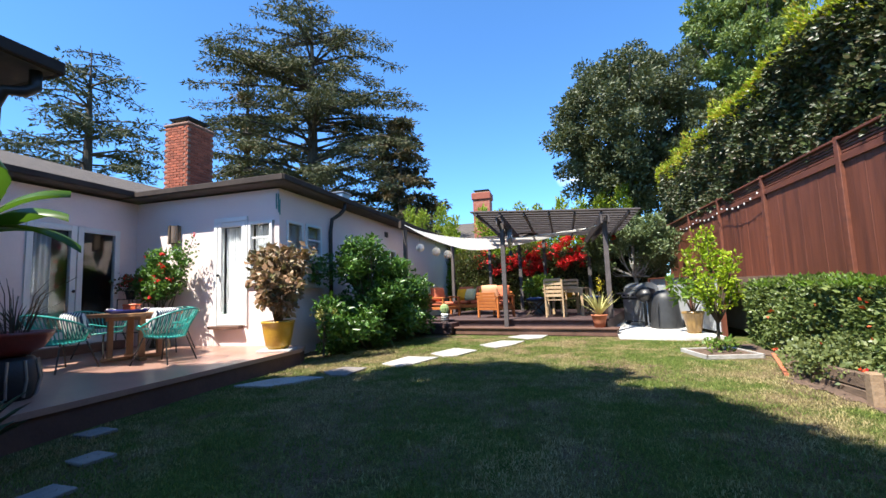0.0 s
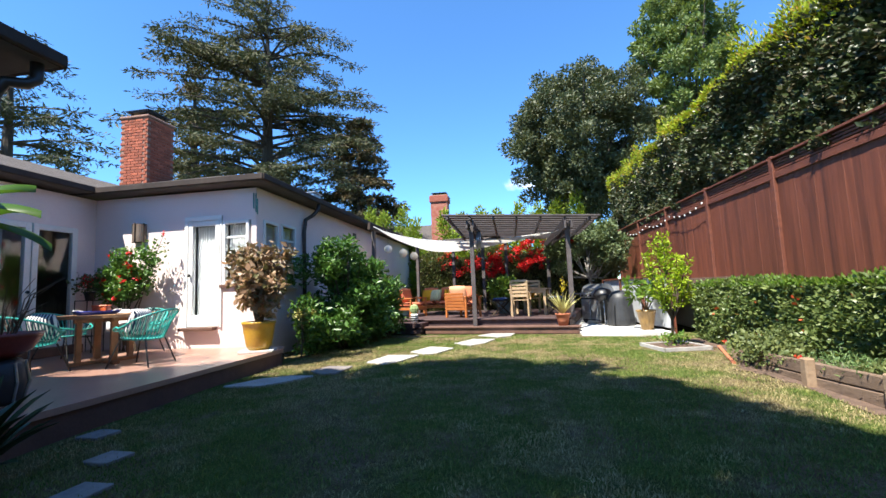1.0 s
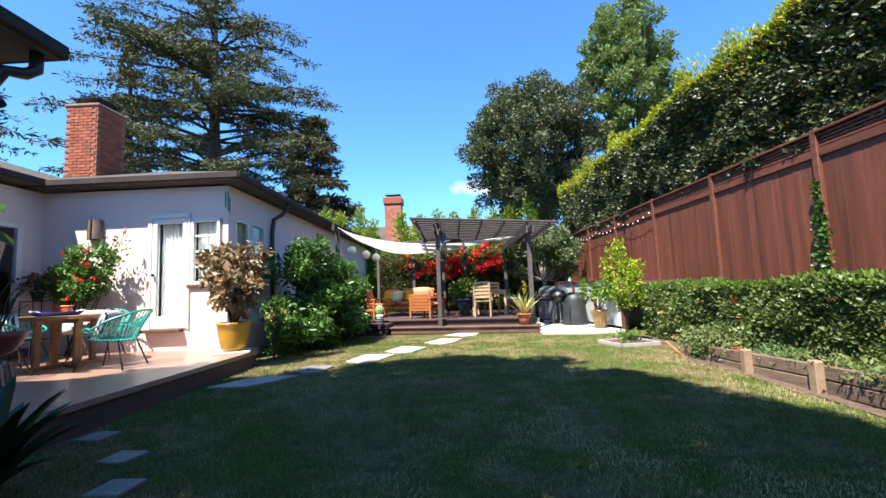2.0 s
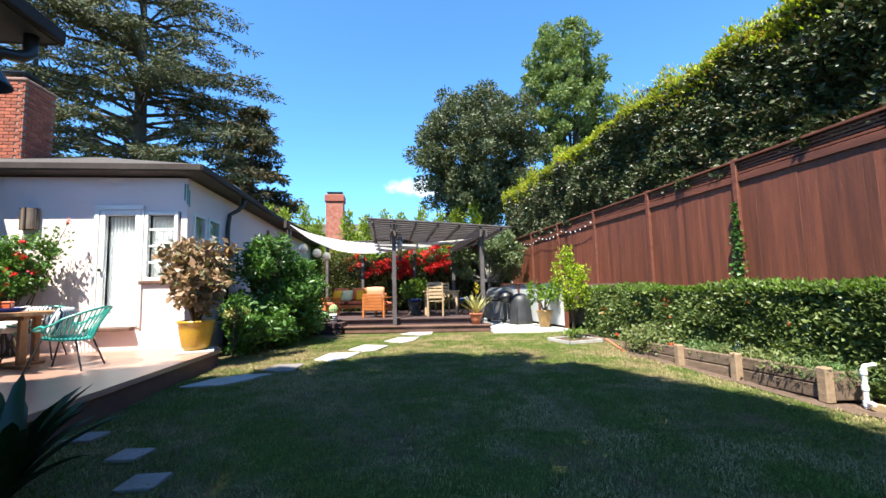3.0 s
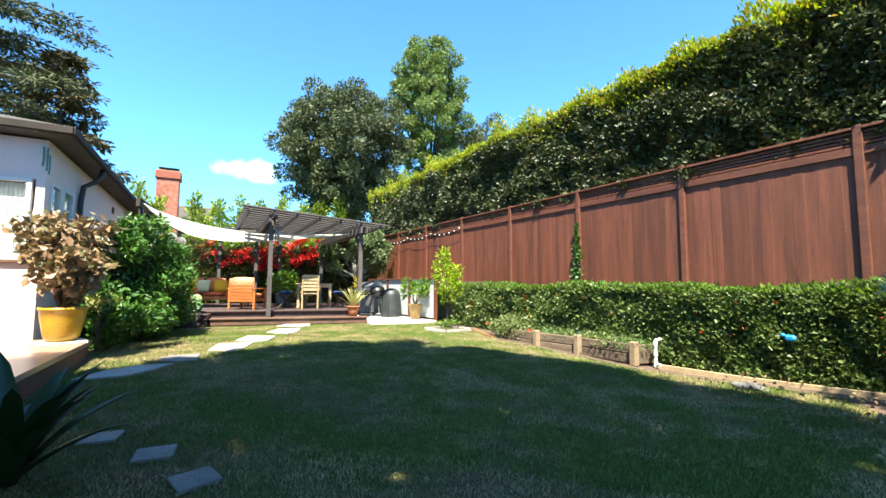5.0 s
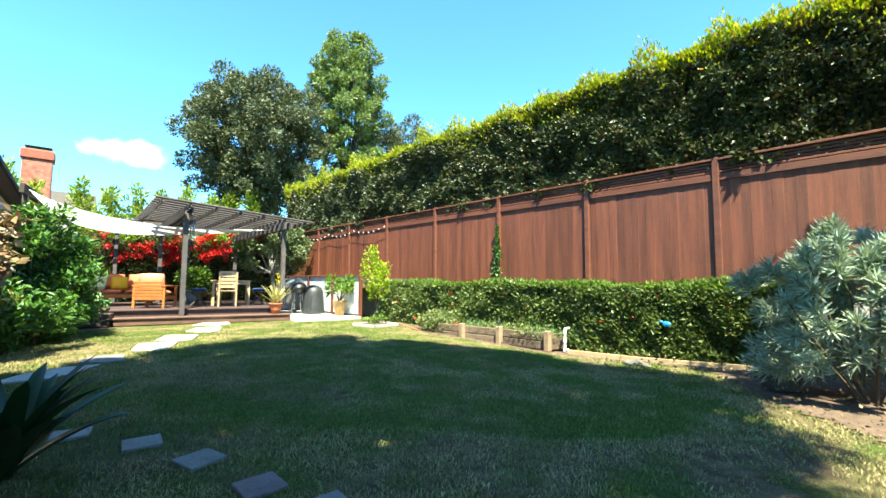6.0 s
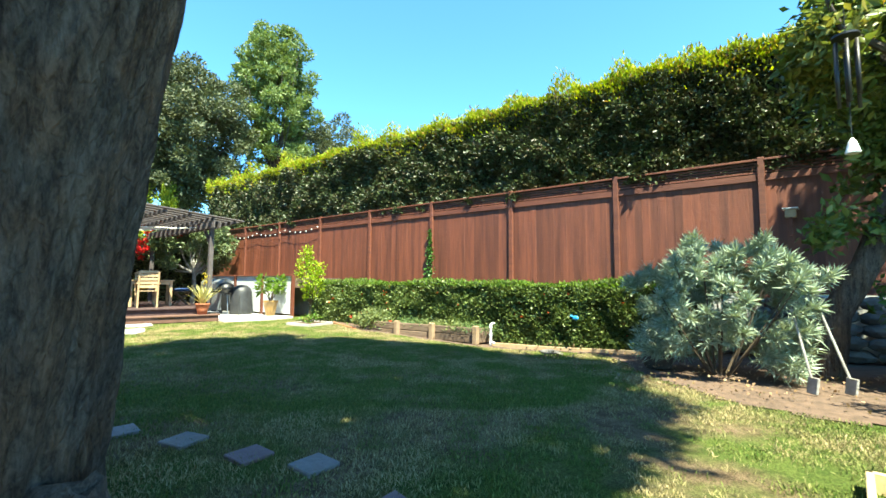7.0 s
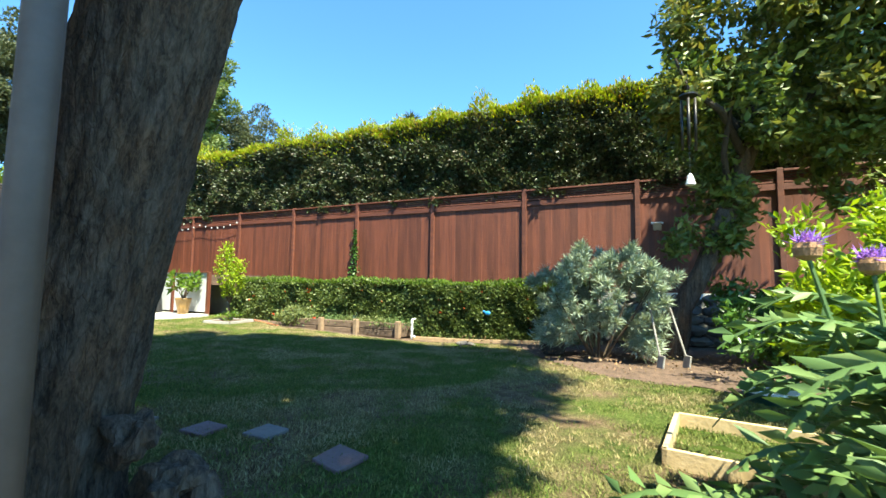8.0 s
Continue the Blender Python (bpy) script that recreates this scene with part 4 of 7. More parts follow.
# ---- bougainvillea hedge behind the deck ----
boug = deck_root("bougainvillea_hedge", "dense vine hedge with sprays of red bougainvillea behind the deck", "hedge", 0, 5.45)
n = 30000
u, z = -2.6 + 7.6 * rng.random(n), 2.75 * rng.random(n) ** 0.8
w = np.array([noise.noise((a * 1.1, b * 1.1, 9)) for a, b in zip(u, z)])
top = 2.55 + 0.35 * np.array([noise.noise((a * 0.8, 3, 9)) for a in u])
p = np.stack([u, -0.28 * w + 0.35 * rng.random(n) ** 2 - 0.15, np.minimum(z, top)], 1)
leaves("leaf_mass", p, 0.085, 0.05, VINE_LEAF, boug, 0.1, 0.5, out=np.tile([[0, -1.0, 0.2]], (n, 1)))
fl = random.Random(12)
cs = [(fl.gauss(2.3, 0.5), -0.35 - 0.2 * fl.random(), fl.gauss(2.2, 0.34)) for _ in range(40)] + [(fl.gauss(0.9, 0.55), -0.35 - 0.15 * fl.random(), fl.gauss(2.15, 0.22)) for _ in range(26)] + [(fl.uniform(-2.0, 1.2), -0.3, fl.gauss(2.1, 0.26)) for _ in range(26)]
p, d = clumps(cs, [fl.uniform(0.08, 0.2) for _ in cs], 4200, 0.9, 0.1)
leaves("bloom", p, 0.06, 0.05, RED_PETAL, boug, 0.1, 0.5, "clusters of vivid red bracts")
# dark sheet behind the vine leaves stands in for the shade there
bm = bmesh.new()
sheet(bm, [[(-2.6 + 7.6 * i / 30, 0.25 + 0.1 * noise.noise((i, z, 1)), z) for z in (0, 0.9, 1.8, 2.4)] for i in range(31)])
part("inner_shade_sheet", bm, GAP_SHADE, boug)
bm = bmesh.new()
for i in range(9):
    x = -2.2 + 0.85 * i
    tube(bm, [(x, 0.1, 0), (x + 0.1, 0.0, 1.2), (x - 0.1, 0.05, 2.4)], [0.04, 0.03, 0.015], 6)
part("stemwork", bm, STEM, boug)

# ---- grass ----
n = 520000
x = -4.1 + 8.0 * rng.random(n)
y = -3.2 + 14.0 * rng.random(n) ** 1.35
keep = (y < 11.2 - 0.2 * (x + 2.6)) & ~((x > 1.2) & (y > 10.0)) & ~((np.abs(x - 2.55) < 0.55) & (np.abs(y - 8.2) < 0.6))
keep &= ~np.array([within(a, b, PATCH) for a, b in zip(x, y)])
patch = np.array([0.6 * noise.noise((a * 0.55, b * 0.55, 3)) + 0.5 * noise.noise((a * 2.6, b * 2.6, 5)) + 0.5 * noise.noise((a * 8, b * 8, 5)) for a, b in zip(x, y)])
worn = np.where((x > -2.2) & (y < -0.2), 0.34, 0.0)
keep &= patch + 0.6 * rng.random(n) > -0.12 + worn
x, y = x[keep], y[keep]
g = np.stack([x, y, np.array([height(a, b) for a, b in zip(x, y)])], 1)
leaves("lawn_grass", g, 0.028, 0.0052, GRASS, None, 1.1, 0.5, "short mown green and straw-coloured lawn grass", out=np.zeros((len(g), 3)), kind="stuff")["category"] = "grass"

# ---- doors and windows ----


def glazed(name, label, category, m, w, h, bars=(), uprights=(), frame_w=0.07, mat=None, curtain=True, sill="", handle=False, low=0.0, curtain_mat=None):
    """A glazed frame w by h with its seen face at y = 0, z up from 0; low: a solid panel at the foot."""
    t = root(name, label, category, kind="structure")
    t.matrix_world = m
    mat = mat or WHITE
    bm = bmesh.new()
    f = frame_w
    box(bm, 0, f, -0.03, 0.06, 0, h, None, 0.005)
    box(bm, w - f, w, -0.03, 0.06, 0, h, None, 0.005)
    box(bm, f, w - f, -0.028, 0.06, h - f, h, None, 0.005)
    box(bm, f, w - f, -0.028, 0.06, 0, max(f, low), None, 0.005)
    part("frame", bm, mat, t)
    for z in bars:
        part("glazing_bar", boxed(f, w - f, 0.0, 0.035, z - 0.018, z + 0.018, None, 0.004), mat, t)
    for x in uprights:
        part("stile", boxed(x - 0.05, x + 0.05, -0.01, 0.045, f, h - f, None, 0.004), mat, t)
    g = part("pane", boxed(f, w - f, 0.014, 0.02, max(f, low), h - f, None, 0), GLASS, t, "clear window glass")
    g.visible_shadow = False
    if curtain:
        bm = bmesh.new()
        n = 48
        sheet(bm, [[(f + (w - 2 * f) * i / n, 0.12 + 0.025 * math.sin(i * 1.15 + 0.5 * math.sin(z * 2)) + 0.01 * math.sin(i * 2.7), max(f, low) + (h - f - max(f, low)) * z / 8) for i in range(n + 1)] for z in range(9)])
        part("curtain", bm, curtain_mat or CURTAIN, t, "hanging white voile curtain", True)
    if sill:
        part("sill", boxed(-0.05, w + 0.05, -0.05, 0.0, -0.05, 0.0, None, 0.008), DECK_EDGE if sill == "brown" else WHITE, t, "brown sill" if sill == "brown" else "")
    if handle:
        bm = bmesh.new()
        bmesh.ops.create_icosphere(bm, subdivisions=2, radius=0.03, matrix=Matrix.Translation((handle, -0.07, 0.98)))
        tube(bm, [(handle, -0.06, 0.98), (handle, -0.02, 0.98)], 0.012, 8)
        part("door_knob", bm, BLACK_METAL, t, "dark door knob")
    return t


RUST_SILL = DECK_EDGE
glazed("door_1", "white glazed patio door with a white curtain behind", "door", pose(WX + 2.14, HY, 0.64), 0.66, 2.02, frame_w=0.09, low=0.22, handle=0.05)
part("door_step", boxed(-6.45, -5.72, 7.16, 7.3, 0.575, 0.635, None, 0.008), RUST_SILL)["kind"] = "structure"
tagged(bpy.data.objects["door_step"], "brown wooden door sill above the patio", "sill")
bm = bmesh.new()
for x0, x1, z0, z1 in ((-6.42, -6.34, 0.62, 2.70), (-5.66, -5.62, 0.62, 2.70), (-6.42, -5.62, 2.67, 2.76)):
    box(bm, x0, x1, 7.265, 7.3, z0, z1, None, 0.006)
tagged(part("door_casing", bm, WHITE), "white painted door casing", "trim", kind="structure")
glazed("window_1", "white sash window with a short curtain", "window", pose(WX + 2.86, HY, 1.42), 0.55, 1.22, bars=(0.32, 0.61, 0.9), frame_w=0.06, sill="brown")
E90 = 90
glazed("window_2", "white corner sash window in shade", "window", pose(HX, HY + 0.22, 1.36, 0, 0, E90), 0.54, 1.30, bars=(0.65,), frame_w=0.055, sill="white")
glazed("window_3", "white corner sash window in shade", "window", pose(HX, HY + 0.86, 1.36, 0, 0, E90), 0.60, 1.32, bars=(0.35, 0.66, 0.98), frame_w=0.055, sill="white")
glazed("window_4", "white framed sliding window behind a shrub", "window", pose(HX, HY + 0.16 + 3.95, 0.9, 0, 0, E90), 1.70, 1.6, uprights=(0.6, 1.25), frame_w=0.07, curtain=False)
glazed("door_2", "pair of white glazed doors reflecting the garden", "door", pose(WX, 2.6 + 2.72, 0.42, 0, 0, E90), 0.79, 2.2, frame_w=0.10, low=0.25, handle=0.74, curtain=False)
glazed("door_3", "white glazed door leaf beside its twin", "door", pose(WX, 2.6 + 3.53, 0.42, 0, 0, E90), 0.79, 2.2, frame_w=0.10, low=0.25, curtain=False)
bm = bmesh.new()
sheet(bm, [[(-8.75 + 0.03 * math.sin(i * 1.1), 5.5 + 0.36 * i / 24, z) for i in range(25)] for z in (0.7, 2.5)])
tagged(part("blue_curtain", bm, surface("pale_blue_curtain", (0.35, 0.42, 0.5), (0.45, 0.52, 0.6), 4, 0.9, 0.1, 50), smooth=True), "pale blue curtain hanging inside the glazed doors", "curtain")
part("patio_threshold", boxed(WX, WX + 0.16, 5.2, 7.0, 0.25, 0.41, None, 0.01), DECK_EDGE)["kind"] = "structure"
tagged(bpy.data.objects["patio_threshold"], "brown step below the glazed doors", "step")


def downspout(name, label, pts, r=0.035, mat=None, straps=()):
    t = root(name, label, "downspout", kind="structure")
    part("pipe", tube(bmesh.new(), pts, r, 12), mat or GUTTER, t, smooth=True)
    for z in straps:
        x, y, _ = pts[-1]
        part("strap", tube(bmesh.new(), [(x, y, z), (x, y, z + 0.03)], r * 1.15, 12), mat or GUTTER, t)
    return t


downspout("downspout", "dark downspout on the shaded house wall", [(-4.6, 9.3, 3.3), (-4.62, 9.3, 3.15), (-4.7, 9.22, 3.02), (-4.84, 9.12, 2.9), (-4.86, 9.08, 2.6), (-4.86, 9.08, 0.05)], 0.045, None, (0.7, 1.9))
# sun reaches this pipe, so its shade comes from the dark paint
downspout("near_downspout", "painted downspout on the near wing's corner, darkened for shade", [(-4.275, -0.95, 3.3), (-4.28, -0.95, 1.6), (-4.285, -0.95, -0.1)], 0.033, DOWNSPOUT, (0.45, 2.2))
downspout("eave_elbow", "black gutter elbow under the near eave", [(-4.2, 2.9, 3.3), (-4.2, 2.9, 3.12), (-4.23, 2.84, 3.06), (-4.28, 2.72, 3.03), (-4.36, 2.7, 2.9), (-4.36, 2.66, 0.3)], 0.05)

lamp = root("wall_lamp", "black cone barn lamp on the near wing", "lamp", (-4.33, 2.35, 2.85), 0)
part("arm", tube(bmesh.new(), [(0, 0, 0), (0.12, 0, 0.1), (0.25, 0, 0.06), (0.27, 0, -0.05)], 0.012, 8), BLACK_METAL, lamp)
part("shade", lathe(bmesh.new(), [(0.03, -0.03), (0.05, -0.06), (0.16, -0.24), (0.155, -0.245), (0.045, -0.07)], 24, (0.27, 0, 0)), BLACK_METAL, lamp)
sconce = root("sconce", "half-round metal and glass wall sconce", "lamp", (-7.42, 7.3, 2.33))
bm = bmesh.new()
sheet(bm, [[(0.13 * math.cos(math.pi * i / 12), -0.14 * math.sin(math.pi * i / 12), z) for i in range(13)] for z in (0.0, 0.36)])
part("shade", bm, surface("bronze_sheet", (0.20, 0.14, 0.1), (0.34, 0.26, 0.2), 5, 0.45, 0.1, 30, metal=0.4), sconce)
for a in (0.15, 0.5, 0.85):
    part("rib", boxed(-0.012, 0.012, -0.012, 0.012, -0.01, 0.37, pose(0.135 * math.cos(math.pi * a), -0.145 * math.sin(math.pi * a), 0), 0.003), FASCIA, sconce)
part("back_plate", boxed(-0.12, 0.12, -0.01, 0.0, 0.0, 0.36), FASCIA, sconce)
vent = root("wall_vent", "small dark louvred vent in the house wall", "vent", (HX, 12.4, 2.85), 90)
part("vent_frame", boxed(-0.12, 0.12, -0.015, 0.0, 0, 0.16, None, 0.003), FASCIA, vent)
for i in range(4):
    part("slat", boxed(-0.1, 0.1, -0.025, -0.012, 0.025 + 0.033 * i, 0.045 + 0.033 * i, None, 0.002), GUTTER, vent)
orn = root("wall_ornament", "teal patinated metal ornament hung at the house corner", "ornament", (-4.93, 7.31, 2.72))
for dx, dz, h in ((-0.03, 0.12, 0.3), (0.02, 0.05, 0.36), (0.05, 0.0, 0.3)):
    part("rod", tube(bmesh.new(), [(dx, -0.03, dz), (dx + 0.01, -0.05, dz + h * 0.5), (dx, -0.03, dz + h)], 0.012, 6), TEAL_METAL, orn)

# ---- chimneys ----


def chimney(name, label, x0, x1, y0, y1, z0, z1, bricks=True):
    t = root(name, label, "chimney", ((x0 + x1) / 2, (y0 + y1) / 2, z0), kind="structure")
    w, d, h = x1 - x0, y1 - y0, z1 - z0
    part("core", boxed(-w / 2 + 0.012, w / 2 - 0.012, -d / 2 + 0.012, d / 2 - 0.012, 0, h), MORTAR, t)
    part("crown", boxed(-w / 2 - 0.03, w / 2 + 0.03, -d / 2 - 0.03, d / 2 + 0.03, h, h + 0.07, None, 0.02), MORTAR, t)
    bm = bmesh.new()
    for sx in (-1, 1):
        for sy in (-1, 1):
            box(bm, sx * (w / 2 - 0.16) - 0.02, sx * (w / 2 - 0.16) + 0.02, sy * (d / 2 - 0.16) - 0.02, sy * (d / 2 - 0.16) + 0.02, h + 0.09, h + 0.2)
    box(bm, -w / 2 + 0.08, w / 2 - 0.08, -d / 2 + 0.08, d / 2 - 0.08, h + 0.2, h + 0.225)
    prism(bm, [(-w / 2 + 0.05, -d / 2 + 0.05), (w / 2 - 0.05, -d / 2 + 0.05), (w / 2 - 0.05, d / 2 - 0.05), (-w / 2 + 0.05, d / 2 - 0.05)], h + 0.225, h + 0.245)
    part("metal_cap", bm, BLACK_METAL, t)
    if bricks:
        me = bpy.data.meshes.new("brick")
        b = boxed(-0.102, 0.102, -0.05, 0.05, 0.0, 0.062, None, 0.004)
        b.to_mesh(me)
        b.free()
        me.materials.append(BRICK)
        br = random.Random(2)
        for row in range(int(h / 0.073)):
            z = 0.073 * row + 0.005
            off = 0.107 if row % 2 else 0.0
            for k in range(int(w / 0.214) + 1):
                x = -w / 2 + 0.102 + 0.214 * k - off
                if -w / 2 + 0.0 <= x <= w / 2 - 0.05:
                    share("brick", me, t, pose(x, -d / 2 + 0.048 + br.uniform(-0.003, 0.003), z))
            for k in range(int(d / 0.214) + 1):
                y = -d / 2 + 0.102 + 0.214 * k - off
                if -d / 2 + 0.05 <= y <= d / 2 - 0.05:
                    share("brick", me, t, pose(w / 2 - 0.048 + br.uniform(-0.003, 0.003), y, z, 0, 0, 90))
    return t


chimney("chimney", "square red brick chimney with a black metal cap on the roof", -9.76, -8.98, 9.0, 9.85, 3.5, 5.78)
nc = chimney("neighbour_chimney", "weathered brick chimney of the house behind", -5.75, -4.55, 29.8, 30.8, 0.0, 7.95, False)
bm = boxed(-0.6, 0.6, -0.5, 0.5, 0.0, 7.8, None, 0.02)
part("brickwork", bm, surface("mottled_brick", (0.30, 0.07, 0.045), (0.42, 0.2, 0.15), 4.5, 0.9, 0.4, 12), nc)
bm = boxed(-0.68, 0.68, -0.58, 0.58, 7.5, 7.96, None, 0.03)
part("corbel", bm, surface("mottled_brick_band", (0.26, 0.06, 0.04), (0.36, 0.13, 0.09), 3.5, 0.9, 0.4, 12), nc)
nb = root("neighbour_house", "grey-roofed house beyond the boundary", "house", (-8, 32, 0), kind="structure")
part("wall", boxed(-4, 5, -1, 6, 0, 4.6), STUCCO, nb)
bm = bmesh.new()
v = [bm.verts.new(q) for q in ((-4.5, -1.5, 4.6), (5.5, -1.5, 4.6), (5.5, 6.5, 4.6), (-4.5, 6.5, 4.6), (-4.5, 2.5, 6.6), (5.5, 2.5, 6.6))]
for f in ((0, 1, 5, 4), (2, 3, 4, 5), (1, 2, 5), (3, 0, 4), (3, 2, 1, 0)):
    bm.faces.new([v[i] for i in f])
part("roof", bm, SHINGLE, nb)
pipe = root("roof_pipe", "short rusty vent pipe on the roof", "pipe", (-10.2, 5.6, 3.85))
part("pipe", tube(bmesh.new(), [(0, 0, 0), (0, 0, 0.42)], 0.05, 10), TERRACOTTA, pipe)
box_v = root("roof_box_vent", "grey metal box vent on the roof edge", "vent", (-5.4, 10.4, 3.55))
part("box", boxed(-0.25, 0.25, -0.2, 0.2, 0.0, 0.26, None, 0.02), STEEL, box_v)
part("cover", boxed(-0.28, 0.28, -0.23, 0.23, 0.262, 0.29, None, 0.008), STEEL, box_v)

# ---- retaining walls ----
bm = bmesh.new()
beam(bm, (*fence_point(-10.4, 0.06), 0.46), (*fence_point(17.0, 0.06), 0.46), 0.12, 0.97)
tagged(part("retaining_wall", bm, CONCRETE_CAP), "low concrete retaining wall that carries the fence", "wall", kind="structure")
rock = root("rubble_wall", "low dark rubble stone wall below the fence", "wall", (0, 0, 0), kind="structure")
rr = random.Random(31)
stones = []
for k in range(5):
    bm = bmesh.new()
    s = bmesh.ops.create_icosphere(bm, subdivisions=2, radius=0.5)
    for v in s["verts"]:
        v.co = Vector((v.co.x * 0.8, v.co.y, v.co.z)) * (1 + 0.35 * noise.noise(v.co * 2.3 + Vector((k * 7, 0, 0))))
    me = bpy.data.meshes.new("stone")
    bm.to_mesh(me)
    bm.free()
    me.materials.append(ROCK)
    stones.append(me)
for row in range(5):
    y = -6.5
    while y < -0.9:
        L = rr.uniform(0.2, 0.42)
        share("stone", stones[rr.randrange(5)], rock, Matrix.LocRotScale((fence_point(y)[0] - 0.22 + rr.uniform(-0.04, 0.04), y + L / 2, 0.09 + row * 0.185), Euler((rr.uniform(-0.2, 0.2), 0, 0)), (0.34, L * 1.05, 0.21)))
        y += L
panels = root("panel_wall", "pale grey panels between red-brown posts along the pad", "wall", kind="structure")
PA, PB = Vector((3.27, 10.2, 0)), Vector((2.72, 14.6, 0))
for i in range(4):
    a, b = PA.lerp(PB, i / 3.0), PA.lerp(PB, (i + 1) / 3.0)
    part("post", beam(bmesh.new(), a + Vector((0, 0, 0.0)), a + Vector((0.0, 0, 1.28)), 0.09, 0.09), FENCE_WOOD, panels)
    if i < 3:
        bm = bmesh.new()
        beam(bm, a + Vector((0.03, 0.05, 0.68)), b + Vector((0.03, -0.05, 0.68)), 0.04, 1.16)
        part("panel", bm, PANEL, panels)
        bm = bmesh.new()
        beam(bm, a + Vector((0.0, 0.05, 1.275)), b + Vector((0.0, -0.05, 1.275)), 0.1, 0.035)
        part("cap_board", bm, FENCE_WOOD, panels)
bm = prism(bmesh.new(), [(3.34, 10.2), (4.25, 9.2), (4.05, 16.5), (2.8, 14.6)], 0.9, 1.2)
tagged(part("terrace_soil", bm, SOIL), "raised soil between the panels and the fence", "soil", kind="structure")
bm = bmesh.new()
EDGE = [(3.62, 3.2), (3.74, 2.0), (3.86, 0.8), (3.98, -0.1), (4.15, -0.7)]
for (ax, ay), (bx, by) in zip(EDGE, EDGE[1:]):
    beam(bm, (ax - 0.06, ay, height(ax, ay) + 0.03), (bx - 0.06, by, height(bx, by) + 0.03), 0.04, 0.1)
tagged(part("timber_edging", bm, PINE), "thin pale timber edging between lawn and hedge", "edging", kind="structure")
bm = bmesh.new()
beam(bm, (3.3, 8.2, height(3.3, 8.2)), (2.85, 6.7, height(2.85, 6.7)), 0.05, 0.06)
tagged(part("brick_edging", bm, TERRACOTTA), "low clay edging beside the hedge", "edging", kind="structure")

# ---- stepping stones ----


def stepping(label, corners, mat, lift=0.03):
    x = sum(c[0] for c in corners) / len(corners)
    y = sum(c[1] for c in corners) / len(corners)
    bm = prism(bmesh.new(), [(a - x, b - y) for a, b in corners], -0.03, 0.0)
    bmesh.ops.bevel(bm, geom=[e for e in bm.edges], offset=0.006, segments=1, affect="EDGES")
    ob = part("stepping_stone", bm, mat)
    ob.location = (x, y, height(x, y) + lift)
    return tagged(ob, label, "paving stone", group="stepping stones")


SLATE_L = "square grey slate stepping stone set in shaded lawn"
PALE_L = "pale irregular flagstone set in sunny lawn"
RED_SLATE = surface("red_slate", (0.16, 0.10, 0.10), (0.24, 0.16, 0.16), 4, 0.85, 0.4, 30)
for sx, sy, turn, mat in ((-3.93, 3.36, 40, STONE), (-3.33, 2.9, 38, STONE), (-2.95, 2.36, 42, STONE), (-2.7, 1.8, 62, STONE), (-2.52, 1.19, 48, RED_SLATE), (-2.34, 0.72, 46, STONE)):
    ca, sa = 0.165 * math.cos(radians(turn)), 0.165 * math.sin(radians(turn))
    stepping(SLATE_L, [(sx + 1.05 * ca, sy + sa), (sx - sa, sy + 0.95 * ca), (sx - ca, sy - 1.08 * sa), (sx + 1.02 * sa, sy - ca)], mat)
stepping("square reddish slate stepping stone set in shaded lawn", [(-2.53, 0.06), (-2.25, 0.08), (-2.31, -0.22), (-2.59, -0.2)], RED_SLATE)
stepping(PALE_L, [(-4.0, 5.14), (-3.75, 5.62), (-3.4, 5.82), (-3.05, 5.8), (-3.25, 5.42), (-3.5, 5.14)], PALE_STONE)
stepping(PALE_L, [(-3.27, 6.14), (-3.15, 6.54), (-2.74, 6.52), (-2.78, 5.94), (-3.0, 5.9)], STONE)
stepping(PALE_L, [(-2.64, 6.86), (-2.48, 7.6), (-1.9, 7.56), (-2.1, 6.9), (-2.3, 6.66)], PALE_STONE)
stepping(PALE_L, [(-2.18, 8.02), (-1.92, 8.76), (-1.4, 8.46), (-1.62, 7.82), (-1.85, 7.7)], PALE_STONE)
stepping(PALE_L, [(-1.5, 9.2), (-1.15, 9.92), (-0.64, 9.84), (-0.85, 9.1), (-1.1, 8.8)], PALE_STONE)
stepping(PALE_L, [(-1.1, 10.62), (-0.8, 11.05), (-0.2, 10.95), (-0.3, 10.4), (-0.6, 10.2)], PALE_STONE)

# ---- pergola ----
perg = root("pergola", "grey-brown timber pergola with a slatted roof over the deck", "pergola")


def fall(x):
    """The roof falls a little from its high side to its low side."""
    return 0.06 + 0.07 * (x + 1.6)


# each side: front post, back post
SIDES = [((-1.22, 11.38), (-1.22, 15.5)), ((1.26, 11.2), (1.06, 15.4))]
for (fx, fy), (bx, by) in SIDES:
    part("post", boxed(fx - 0.055, fx + 0.055, fy - 0.055, fy + 0.055, 0.185 if fx < 0 else 0.362, 2.92 - fall(fx)), GREY_WOOD, perg)
    part("post", boxed(bx - 0.055, bx + 0.055, by - 0.055, by + 0.055, 0.362, 2.86 - fall(bx)), GREY_WOOD, perg)
    for off in (-0.08, 0.08):
        bm = bmesh.new()
        beam(bm, (fx + off, fy - 0.35, 2.94 - fall(fx)), (bx + off, by + 0.3, 2.86 - fall(bx)), 0.04, 0.2)
        part("beam", bm, GREY_WOOD, perg)
    bm = bmesh.new()
    beam(bm, (fx, fy + 0.04, 2.4 - fall(fx)), (fx, fy + 0.5, 2.85 - fall(fx)), 0.05, 0.09)
    part("brace", bm, GREY_WOOD, perg)
for i in range(7):
    x = -1.8 + 0.6 * i
    bm = bmesh.new()
    beam(bm, (x, 10.95, 3.095 - fall(x)), (x - 0.04, 15.75, 3.045 - fall(x)), 0.045, 0.09)
    part("rafter", bm, GREY_WOOD, perg)
